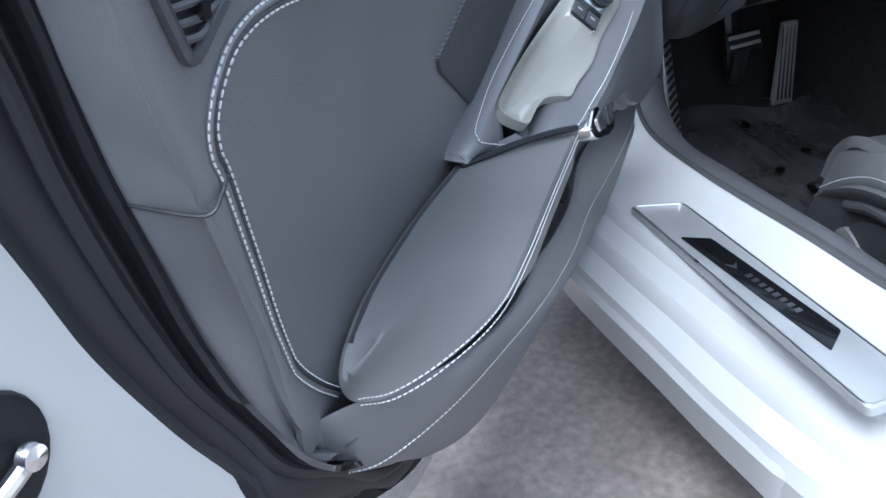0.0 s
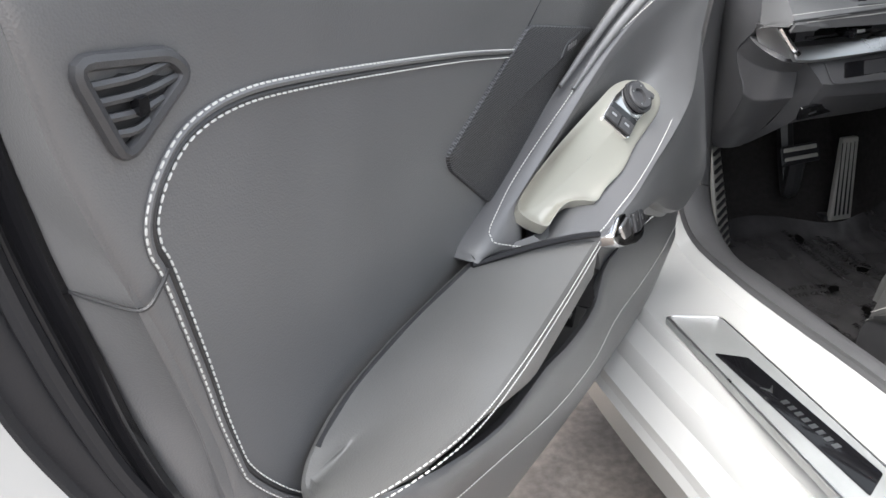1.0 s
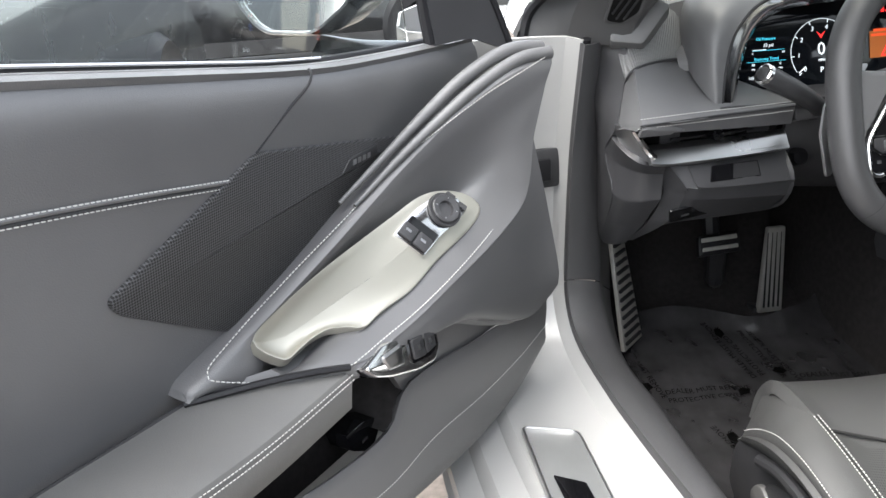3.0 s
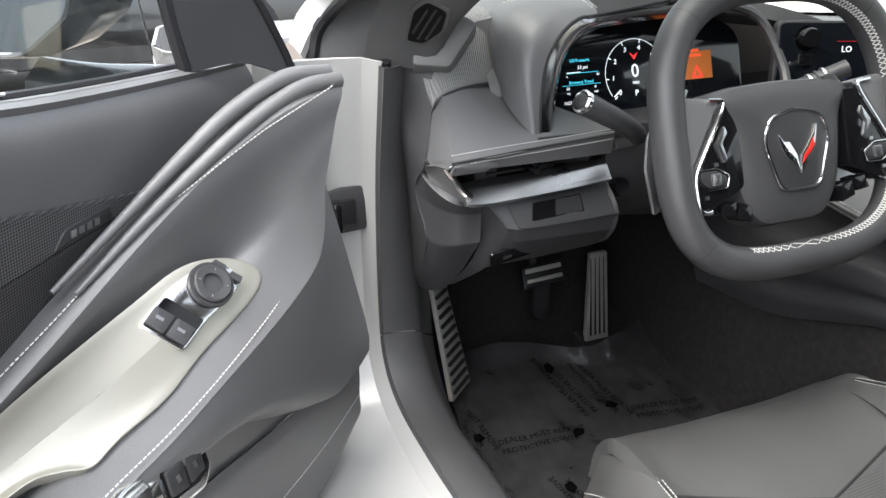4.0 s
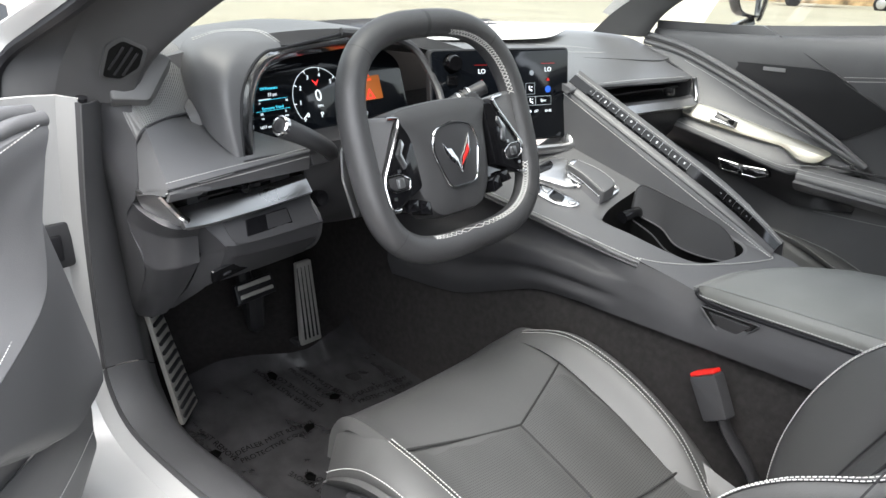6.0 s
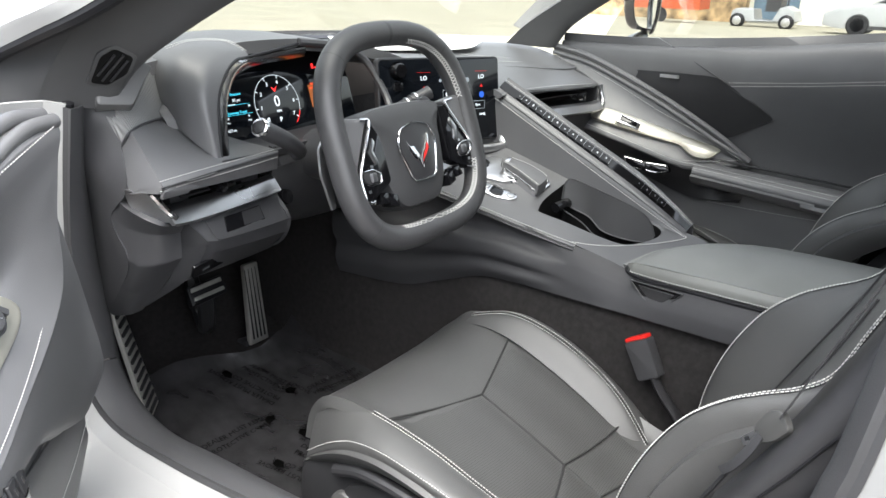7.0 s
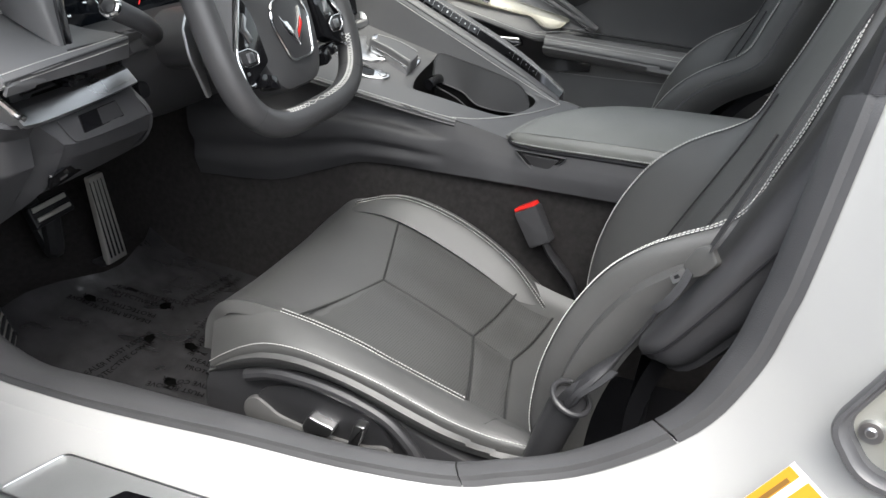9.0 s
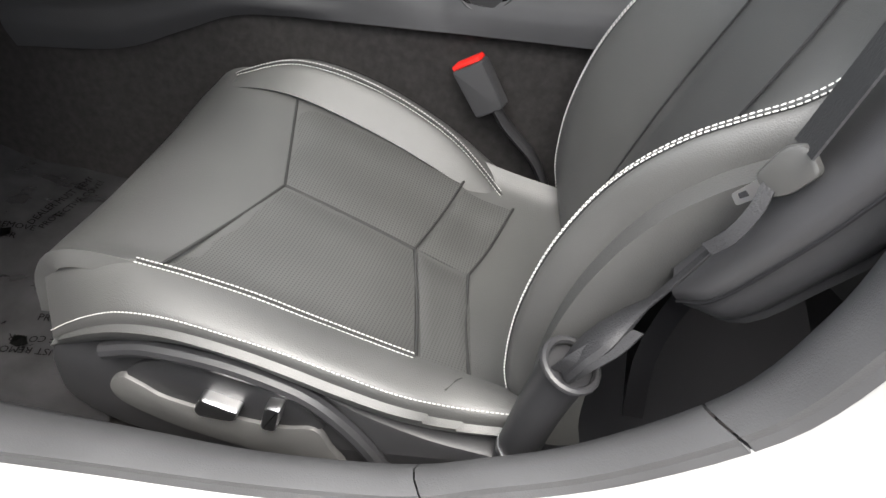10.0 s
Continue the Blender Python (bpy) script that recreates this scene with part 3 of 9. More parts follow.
gn.links.new(mg.outputs[0], vg.inputs["Vector"])
rg = gn.nodes.new("ShaderNodeValToRGB")
rg.color_ramp.elements[0].color, rg.color_ramp.elements[1].color = (0.002, 0.002, 0.002, 1), (0.075, 0.075, 0.08, 1)
rg.color_ramp.elements[0].position, rg.color_ramp.elements[1].position = 0.34, 0.48
gn.links.new(vg.outputs["Distance"], rg.inputs[0])
gn.links.new(rg.outputs[0], gn.nodes["Principled BSDF"].inputs["Base Color"])
bg = gn.nodes.new("ShaderNodeBump")
bg.inputs["Strength"].default_value, bg.inputs["Distance"].default_value = 0.8, 0.001
gn.links.new(vg.outputs["Distance"], bg.inputs["Height"])
gn.links.new(bg.outputs[0], gn.nodes["Principled BSDF"].inputs["Normal"])
sg = rounded([(0.435, 0.796), (0.602, 0.728), (0.592, 0.712), (0.478, 0.634), (0.40, 0.66), (0.16, 0.742)], 0.012)
part("speaker_grille", slab([(0.4 - u, (z - 0.72) * 1.016) for u, z in sg], dm(0.4, pn(0.72) + 0.004, 0.72), 0.006, 0.003), GRILLE, door, "black perforated speaker grille")
bd = part("badge", slab(rounded([(-0.034, -0.006), (0.034, -0.004), (0.034, 0.01), (-0.02, 0.008)], 0.003), dm(0.272, pn(0.735) + 0.007, 0.742), 0.003, 0.001), DARK, door)
for k in range(4):
    part("badge_bar", box(-0.012 + k * 0.009, 0.002, 0.0003, 0.006, 0.006, 0.0006, dm(0.272, pn(0.735) + 0.007, 0.742)), SATIN, bd)

# wing pad with the pull and the switches
UPL = [D(0.022, 0.008, 0.812), D(0.09, -0.022, 0.80), D(0.16, -0.055, 0.768), D(0.24, -0.082, 0.728), D(0.35, -0.10, 0.68), D(0.45, -0.113, 0.643), D(0.535, -0.119, 0.621), D(0.552, -0.124, 0.609)]
LOL = [D(0.06, -0.002, 0.72), D(0.075, -0.002, 0.67), D(0.10, -0.004, 0.642), D(0.17, -0.01, 0.622), D(0.26, -0.02, 0.606), D(0.35, -0.028, 0.595), D(0.43, -0.045, 0.592), D(0.54, -0.128, 0.601)]
dip = [0.0, 0.004, 0.014, 0.024, 0.034, 0.034, 0.012, 0.0]
mid1 = [a.lerp(b, 0.33) - DN * k for a, b, k in zip(UPL, LOL, dip)]
mid2 = [a.lerp(b, 0.72) - DN * k * 0.9 for a, b, k in zip(UPL, LOL, dip)]
mid0 = [a.lerp(b, 0.5) - (DN * 0.57 + Vector((0, 0, 0.82))) * k for a, b, k in zip(mid1, mid2, [0.0, 0.0, 0.012, 0.03, 0.046, 0.05, 0.02, 0.0])]
part("wing_pad", panel([[p - DN * 0.03 + Vector((0, 0, 0.004)) for p in UPL], UPL, mid1, mid0, mid2, LOL], 0.01, D(0.3, 1, 1.2), 5, 4), LEATHER, door, "padded leather wing with stitched edge")
BOT = [D(0.012, 0.013, 0.498), D(0.03, 0.004, 0.482), D(0.075, -0.006, 0.474), D(0.15, -0.016, 0.505), D(0.24, -0.02, 0.55), D(0.34, -0.03, 0.568), D(0.42, -0.05, 0.573), D(0.52, -0.12, 0.58)]
lo2 = [a.lerp(b, 0.5) + DN * 0.004 for a, b in zip(LOL, BOT)]
part("wing_side", panel([[p + Vector((0, 0, -0.001)) for p in LOL], lo2, BOT, [p - DN * 0.05 for p in BOT]], 0.008, D(0.3, 1, 0.6), 5, 4), LEATHER, door)
# top rail, two rolls
part("top_roll", tube([D(0.018, 0.004, 0.817), D(0.06, -0.02, 0.815), D(0.12, -0.045, 0.795), D(0.18, -0.07, 0.765), D(0.245, -0.09, 0.734), D(0.31, -0.103, 0.705)], 0.0085, 16, 6, scale=lambda s: 1 - 0.75 * s * s), LEATHER, door)
part("top_roll_outer", tube([D(0.016, -0.008, 0.823), D(0.06, -0.035, 0.825), D(0.12, -0.062, 0.805), D(0.18, -0.084, 0.774), D(0.245, -0.10, 0.743), D(0.32, -0.115, 0.710)], 0.009, 16, 6, scale=lambda s: 1 - 0.75 * s * s), LEATHER, door)
WS = [(-0.86, 0.115, 0.812), (-0.917, 0.084, 0.792), (-0.943, 0.070, 0.782), (-1.001, 0.036, 0.756), (-1.059, 0.000, 0.728), (-1.113, -0.053, 0.695), (-1.160, -0.100, 0.669), (-1.200, -0.144, 0.647), (-1.224, -0.179, 0.635), (-1.240, -0.206, 0.627), (-1.241, -0.215, 0.623), (-1.236, -0.217, 0.617), (-1.201, -0.200, 0.600), (-1.165, -0.188, 0.593), (-1.125, -0.174, 0.590), (-1.112, -0.167, 0.593), (-1.089, -0.141, 0.596), (-1.048, -0.095, 0.601), (-1.000, -0.038, 0.612), (-0.95, 0.025, 0.628), (-0.915, 0.075, 0.645)]
up_line = catmull([Vector(v) + Vector((0, 0, 0.0022)) + DN * 0.0014 for v in WS], 8)
part("wing_stitching", stitches([up_line], 0.0048, 0.0006), THREAD, door, "pale stitching")

# metal bezel sunk towards the pull cup
nrm = Vector((0, 0, 0.82)) + DN * 0.57
bz = [Vector(v) for v in ((-1.206, -0.179, 0.631), (-1.182, -0.146, 0.645), (-1.144, -0.105, 0.659), (-1.107, -0.064, 0.668), (-1.066, -0.019, 0.677), (-1.032, 0.013, 0.686), (-1.002, 0.032, 0.684), (-0.973, 0.044, 0.672), (-0.958, 0.044, 0.654), (-0.973, 0.021, 0.640), (-1.020, -0.029, 0.625), (-1.053, -0.071, 0.613), (-1.087, -0.106, 0.609), (-1.106, -0.128, 0.605), (-1.123, -0.134, 0.610), (-1.140, -0.141, 0.614), (-1.156, -0.156, 0.614), (-1.167, -0.170, 0.612), (-1.181, -0.184, 0.611))]
bzl = catmull(bz, 4, True)
mids = [bz[3].lerp(bz[12], 0.5), bz[6].lerp(bz[9], 0.5), bz[1].lerp(bz[17], 0.5)]
def bz_row(k, h, deep):
    """Ring of the bezel drawn k of the way to its spine, deeper towards the tail."""
    out = []
    for p in bzl:
        q = min(mids, key=lambda m: (m - p).length)
        q = mids[0].lerp(mids[1], max(0, min(1, (p - mids[0]).dot(mids[1] - mids[0]) / (mids[1] - mids[0]).length_squared))) if (p - mids[0]).dot(mids[1] - mids[0]) > 0 else mids[0].lerp(mids[2], max(0, min(1, (p - mids[0]).dot(mids[2] - mids[0]) / (mids[2] - mids[0]).length_squared)))
        tail = max(0.0, min(1.0, (p - mids[1]).dot(mids[2] - mids[1]) / (mids[2] - mids[1]).length_squared * 1.3 - 0.25))
        out.append(p.lerp(q, k) + nrm * (h - deep * tail))
    return out + out[:1]
bez = part("bezel", sheet([bz_row(0, -0.008, 0), bz_row(0, 0.003, 0), bz_row(0.04, 0.0036, 0.001), bz_row(0.16, 0.0034, 0.005), bz_row(0.4, 0.0044, 0.011), bz_row(0.7, 0.0052, 0.014), bz_row(1.0, 0.0055, 0.015)]), ALU, door, "satin champagne metal bezel")
sm = axes(Vector((-1.055, -0.0355, 0.642)) + nrm * 0.0125, (0.03, -0.005, -0.028), (0.058, 0.06, 0.022))
part("switch_frame", slab(rounded([(-0.021, 0.0), (0.021, 0.0), (0.026, 0.035), (0.036, 0.07), (0.038, 0.088), (0.022, 0.094), (0.0, 0.084), (-0.014, 0.045)], 0.005), sm, 0.004, 0.001), CHROME, bez)
part("switch_bed", slab(rounded([(-0.019, 0.002), (0.0195, 0.002), (0.024, 0.034), (-0.014, 0.034)], 0.003), sm @ Matrix.Translation((0, 0, 0.0012)), 0.002), GLOSS, bez)
for x in (-0.0095, 0.0105):
    part("window_switch", slab(rounded([(x - 0.009, 0.003), (x + 0.009, 0.003), (x + 0.0105, 0.022), (x - 0.0075, 0.022)], 0.002), sm @ Matrix.Translation((0, 0, 0.0038)), 0.004, 0.0012), PLASTIC, bez)
    part("switch_mark", box(x, 0.013, 0.0042, 0.007, 0.003, 0.0004, sm), SATIN, bez)
KC = sm @ Matrix.Translation((0.0145, 0.066, 0.001))
part("mirror_knob", lathe([(0.0, 0.003), (0.0085, 0.003), (0.0095, 0.0065), (0.016, 0.0075), (0.0175, 0.006), (0.0175, 0.0)], KC, 32), PLASTIC, bez, "round mirror knob")
part("mirror_ring", lathe([(0.0175, 0.0), (0.0178, 0.004), (0.0205, 0.004), (0.021, 0.0)], KC, 32), DARK, bez)
for a in range(4):
    part("knob_mark", on_(KC @ pose(0, 0, 0.0077, 0, 0, 90 * a + 20), box(0.0128, 0, 0, 0.002, 0.0008, 0.0003)), SATIN, bez)
for x, y in ((0.012, 0.0885), (0.030, 0.0875)):
    part("mirror_button", slab(rounded([(x - 0.007, y - 0.0045), (x + 0.007, y - 0.004), (x + 0.006, y + 0.003), (x - 0.005, y + 0.002)], 0.001), sm @ Matrix.Translation((0, 0, 0.003)), 0.003), PLASTIC, bez)

# lock and unlock buttons
def lkp(u, z):
    return D(u, -0.024 - 0.25 * (z - 0.57), z)
lkm = axes(lkp(0.36, 0.57), lkp(0.30, 0.57) - lkp(0.36, 0.57), Vector((0, 0, 1)) - DN * 0.25)
def lkl(*pts):
    inv = lkm.inverted()
    return [tuple((inv @ lkp(u, z))[:2]) for u, z in pts]
lk = part("lock_bezel", slab(rounded(lkl((0.424, 0.589), (0.412, 0.574), (0.39, 0.562), (0.344, 0.545), (0.312, 0.539), (0.297, 0.550), (0.296, 0.572), (0.304, 0.58), (0.345, 0.59), (0.385, 0.596)), 0.006), lkm, 0.02, 0.004), CHROME, door, "chrome lock switch bezel")
part("button_bed", slab(rounded(lkl((0.352, 0.585), (0.356, 0.558), (0.318, 0.55), (0.306, 0.555), (0.303, 0.574)), 0.004), lkm @ Matrix.Translation((0, 0, 0.0015)), 0.004), GLOSS, lk)
part("unlock_button", slab(rounded(lkl((0.349, 0.581), (0.352, 0.561), (0.332, 0.556), (0.329, 0.578)), 0.002), lkm @ Matrix.Translation((0, 0, 0.004)), 0.006, 0.001), DARK, lk)
part("lock_button", slab(rounded(lkl((0.326, 0.577), (0.329, 0.556), (0.310, 0.556), (0.307, 0.573)), 0.002), lkm @ Matrix.Translation((0, 0, 0.004)), 0.006, 0.001), DARK, lk)
for u, z in ((0.340, 0.569), (0.319, 0.566)):
    part("lock_mark", box(0, 0, 0.0003, 0.004, 0.006, 0.0004, lkm @ Matrix.Translation((*lkl((u, z))[0], 0.004))), SATIN, lk)
part("release_button", slab(rounded(lkl((0.398, 0.588), (0.392, 0.571), (0.368, 0.565), (0.364, 0.586)), 0.004), lkm @ Matrix.Translation((0, 0, 0.003)), 0.006, 0.003), SATIN, lk)

# armrest
AI = [D(0.545, -0.135, 0.604), D(0.62, -0.141, 0.60), D(0.685, -0.143, 0.593), D(0.745, -0.146, 0.578), D(0.775, -0.150, 0.556)]
AO = [D(0.43, -0.042, 0.582), D(0.56, -0.042, 0.586), D(0.683, -0.042, 0.590), D(0.765, -0.045, 0.596), D(0.808, -0.066, 0.588), D(0.818, -0.098, 0.562), D(0.806, -0.130, 0.534), D(0.788, -0.151, 0.519)]
arm_line = catmull(AI + [D(0.785, -0.153, 0.535)] + AO[::-1], 6)
spine = catmull([D(0.47, -0.088, 0.600), D(0.56, -0.090, 0.606), D(0.63, -0.092, 0.606), D(0.69, -0.096, 0.603), D(0.735, -0.102, 0.594), D(0.765, -0.112, 0.580)], 5)


def arm_ring(k, h, back=0.0):
    """One contour of the padded top, drawn in towards its spine."""
    row = []
    for i, p in enumerate(arm_line):
        c = i / 6
        f = (c / 5.5 if c <= 5.5 else (13 - c) / 7.5) * (len(spine) - 1)
        j = min(int(f), len(spine) - 2)
        s = spine[j].lerp(spine[j + 1], f - j)
        u = (p - D(0, 0, 0)).dot(DU)
        drop = max(0.03, min(1.0, (0.78 - u) / 0.14)) if c > 5.5 else 0.05
        q = p.lerp(s, 1 - k)
        q.z = p.z + (s.z - p.z) * (1 - k * k) + h * drop
        row.append(q - DN * back * drop)
    return row


# The door's leather made paler: sky light on the upturned armrest is in the colour.
ARM_LEATHER_LIT = material("armrest_leather_lit", (0.12, 0.119, 0.116), 0.42, grain=0.25, grain_size=900, kind="voronoi", vary=0.08)
part("armrest", sheet([arm_ring(k, h, b) for k, h, b in ((0.85, -0.05, 0.035), (0.98, -0.044, 0.012), (1.0, -0.036, 0.004), (1.0, -0.006, 0.0), (0.985, 0.0, 0.0), (0.93, 0.002, 0.0))]), ARM_LEATHER_LIT, door, "padded leather armrest", sharp=80)
rim = arm_ring(0.935, 0.002)
left, right = rim[:34], rim[33:][::-1]


def station(line, k):
    f = k * (len(line) - 1)
    j = min(int(f), len(line) - 2)
    return line[j].lerp(line[j + 1], f - j)


top_rows = []
for v in range(11):
    v /= 10
    top_rows.append([station(left, k / 30) * ((1 - v) * (1 - 2 * v)) + station(left, k / 30).lerp(station(right, k / 30), 0.5).lerp(station(spine, k / 30), 0.55) * (4 * v * (1 - v)) + station(right, k / 30) * (v * (2 * v - 1)) for k in range(31)])
part("armrest_top", sheet(top_rows), ARM_LEATHER_LIT, door, "smooth leather armrest top", sharp=80)
al = catmull([p + DN * 0.002 - Vector((0, 0, 0.003)) for p in AO[:-1]], 8)
al2 = catmull([p + DN * 0.0012 + Vector((0, 0, 0.0022)) for p in AO[:-1]], 8)
part("armrest_stitching", stitches([al, al2], 0.0044, 0.0005), THREAD, door, "double pale stitching")
part("armrest_seam", tube([D(0.552, -0.128, 0.607), D(0.50, -0.09, 0.605), D(0.46, -0.062, 0.6), D(0.43, -0.042, 0.593)], 0.0034, 6), RUBBER, door)
part("armrest_edge_seam", tube([p + DN * 0.004 for p in AI], 0.002, 6), DARK, door)

# lower panel and map pocket
LT = [D(-0.034, -0.022, 0.452), D(0.06, -0.03, 0.46), D(0.16, -0.045, 0.47), D(0.30, -0.056, 0.490), D(0.352, -0.06, 0.456), D(0.455, -0.06, 0.472), D(0.54, -0.06, 0.498), D(0.66, -0.064, 0.513), D(0.75, -0.09, 0.52), D(0.786, -0.15, 0.497), D(0.80, -0.18, 0.48)]
LM = [D(-0.04, -0.026, 0.40), D(0.05, -0.034, 0.39), D(0.15, -0.045, 0.387), D(0.269, -0.054, 0.398), D(0.36, -0.057, 0.398), D(0.45, -0.060, 0.415), D(0.54, -0.062, 0.443), D(0.65, -0.07, 0.474), D(0.735, -0.098, 0.466), D(0.765, -0.145, 0.425), D(0.775, -0.18, 0.41)]
LB = [D(-0.038, -0.035, 0.36), D(0.05, -0.05, 0.31), D(0.14, -0.06, 0.30), D(0.24, -0.068, 0.31), D(0.34, -0.075, 0.325), D(0.45, -0.082, 0.345), D(0.546, -0.09, 0.36), D(0.634, -0.11, 0.350), D(0.70, -0.135, 0.365), D(0.745, -0.158, 0.398), D(0.75, -0.185, 0.40)]
LI = [p - DN * 0.09 for p in LB]
part("lower_panel", panel([[p - DN * 0.012 + Vector((0, 0, -0.004)) for p in LT], LT, LM, LB, LI], 0.0, None, 4, 4), LEATHER, door, "moulded lower panel with map pocket")
part("lower_stitching", stitches([catmull([p + DN * 0.0024 for p in LM], 10)], 0.0042, 0.0005), THREAD, door)
part("rear_lower", panel([[D(u, -0.176 + 0.12 * (z - 0.42) - 0.1 * (0.82 - u), z) for u in (0.70, 0.76, 0.82 + 0.15 * (z - 0.5))] for z in (0.47, 0.50, 0.53, 0.56, 0.60)], 0.004, D(0.8, 1, 0.6), 3, 3), LEATHER, door)
part("lower_seam", tube([D(0.764, -0.122, 0.488), D(0.772, -0.146, 0.466), D(0.779, -0.163, 0.447)], 0.0011, 6), DARK, door)
part("pocket_end", panel([[D(0.296, -0.062, 0.490), D(0.325, -0.064, 0.472), D(0.35, -0.066, 0.456)], [D(0.29, -0.13, 0.51), D(0.32, -0.13, 0.48), D(0.34, -0.13, 0.45)]], 0.004, D(0.6, 0.5, 0.5)), CARPET, door)
part("upper_ledge", panel([[D(0.0, -0.034, 0.478), D(0.12, -0.048, 0.522), D(0.24, -0.056, 0.562), D(0.37, -0.062, 0.585)], [D(-0.02, -0.034, 0.455), D(0.1, -0.045, 0.466), D(0.2, -0.055, 0.476), D(0.31, -0.066, 0.486)]], 0.01, D(0.4, 1, 0.5), 4, 4), LEATHER, door)
SWM = axes(D(0.36, -0.088, 0.452), -DU, Vector((0, 0, 1)))
psw = part("trunk_switch", slab(rounded([(0.003, 0.018), (-0.033, 0.022), (-0.025, -0.004), (0.010, -0.029), (0.039, 0.001)], 0.004), SWM, 0.03, 0.002), GLOSS, door)
part("switch_mark", box(-0.002, -0.004, 0.0006, 0.010, 0.003, 0.0006, SWM), SATIN, psw)
part("pocket_lining", panel([[D(0.3, -0.13, 0.58), D(0.5, -0.135, 0.57), D(0.64, -0.14, 0.56), D(0.72, -0.15, 0.54)], [D(0.3, -0.13, 0.40), D(0.5, -0.135, 0.42), D(0.64, -0.14, 0.46), D(0.72, -0.15, 0.48)]], 0.01, D(0.5, 1, 0.5)), CARPET, door)

# ledge closing the top of the panel to the glass
BU = (-0.02, 0.06, 0.14, 0.22, 0.30, 0.38, 0.46, 0.54, 0.62, 0.70, 0.78, 0.86, 0.95)
part("belt_ledge", panel([[D(u, pn(belt(u)) - 0.012, belt(u) - 0.004) for u in BU], [D(u, pn(belt(u)) - 0.022, belt(u)) for u in BU], [D(u, pn(belt(u)) - 0.034, belt(u) - 0.001) for u in BU], [D(u, -0.165, belt(u) - 0.014) for u in BU]], 0.006, D(0.5, 0.5, 2), 2, 2), LEATHER, door)
# glass, sail trim, mirror
GLASS = glass_material("window_glass", (0.92, 0.96, 0.95))
gt = [(u, belt(u)) for u in (0.085, 0.3, 0.5, 0.7, 0.95)]
gl = part("window_glass", panel([[D(u, -0.155, z - 0.03) for u, z in gt], [D(u + 0.03, -0.15, z + 0.12) for u, z in gt], [D(u + 0.12, -0.12, z + 0.25) for u, z in gt]], 0.004, D(0.5, 1, 1), 3, 3), GLASS, door, "clear greenish window glass")
gl.visible_shadow = False
part("belt_seal", tube([D(u, pn(belt(u)) - 0.034, belt(u) + 0.001) for u in BU[1:]], 0.0042, 8, 3), RUBBER, door)
part("belt_strip", tube([D(u, pn(belt(u)) - 0.030, belt(u) + 0.0042) for u in BU[4:]], 0.0016, 6, 3), CHROME, door)
part("window_run", tube([D(0.088, -0.125, 0.836), D(0.094, -0.128, 0.88), D(0.108, -0.126, 0.95), D(0.14, -0.118, 1.06)], 0.007, 8, 4), RUBBER, door)
part("sail_trim", panel([[D(0.088, -0.120, 0.834), D(0.094, -0.122, 0.88), D(0.106, -0.12, 0.95), D(0.13, -0.112, 1.06)], [D(0.03, -0.094, 0.834), D(0.042, -0.100, 0.88), D(0.07, -0.106, 0.95), D(0.115, -0.106, 1.06)], [D(-0.022, -0.066, 0.812), D(0.0, -0.078, 0.87), D(0.042, -0.094, 0.95), D(0.105, -0.10, 1.06)]], 0.012, D(0.5, 1, 1), 4, 4), PLASTIC, door, "dark triangular sail trim")
part("sail_edge", tube([D(-0.026, -0.064, 0.81), D(-0.004, -0.077, 0.87), D(0.038, -0.093, 0.95), D(0.101, -0.099, 1.06)], 0.005, 8, 4), RUBBER, door)
hexa = [Vector(v) for v in [(-1.221, 0.214, 0.894), (-1.198, 0.205, 0.861), (-1.135, 0.185, 0.857), (-1.086, 0.172, 0.894), (-1.084, 0.174, 0.960), (-1.191, 0.208, 0.964), (-1.224, 0.216, 0.917)]]
hc = sum(hexa, Vector()) / len(hexa)
MN = Vector((-0.30, -0.95, 0.05)).normalized()
MF = axes(hc, Vector((0, 0, 1)).cross(MN), Vector((0, 0, 1)))
hl = rounded([tuple((MF.inverted() @ p)[:2]) for p in hexa], 0.016, 5)
part("mirror_glass", slab(hl, MF @ Matrix.Translation((0, 0, -0.004)), 0.003), material("mirror_silver", (0.85, 0.87, 0.87), 0.02, 1.0, rough_vary=0, vary=0.0), door, "mirror glass")
MBLACK = material("mirror_dark_grey", (0.03, 0.033, 0.035), 0.2, coat=0.6, vary=0.03)


def mring(k, h, dx=0.0):
    return [MF @ Vector((x * k + dx, y * k, h)) for x, y in hl + hl[:1]]


part("mirror_housing", sheet([mring(0.985, -0.003), mring(1.0, 0.004), mring(1.05, 0.005), mring(1.11, -0.004), mring(1.16, -0.03, 0.01), mring(1.05, -0.08, 0.03), mring(0.6, -0.115, 0.04), mring(0.02, -0.12, 0.04)]), MBLACK, door, "dark grey door mirror housing")
part("mirror_arm", panel([[MF @ Vector(v) for v in ((0.02, -0.075, -0.01), (0.07, -0.085, -0.02), (0.13, -0.09, -0.03), (0.2, -0.10, -0.04))], [MF @ Vector(v) for v in ((0.02, -0.06, -0.06), (0.07, -0.07, -0.07), (0.13, -0.075, -0.08), (0.2, -0.085, -0.09))], [MF @ Vector(v) for v in ((0.02, -0.10, -0.06), (0.07, -0.11, -0.07), (0.13, -0.115, -0.08), (0.2, -0.12, -0.09))]], 0.012, MF @ Vector((0, 1, 0.5))), MBLACK, door)
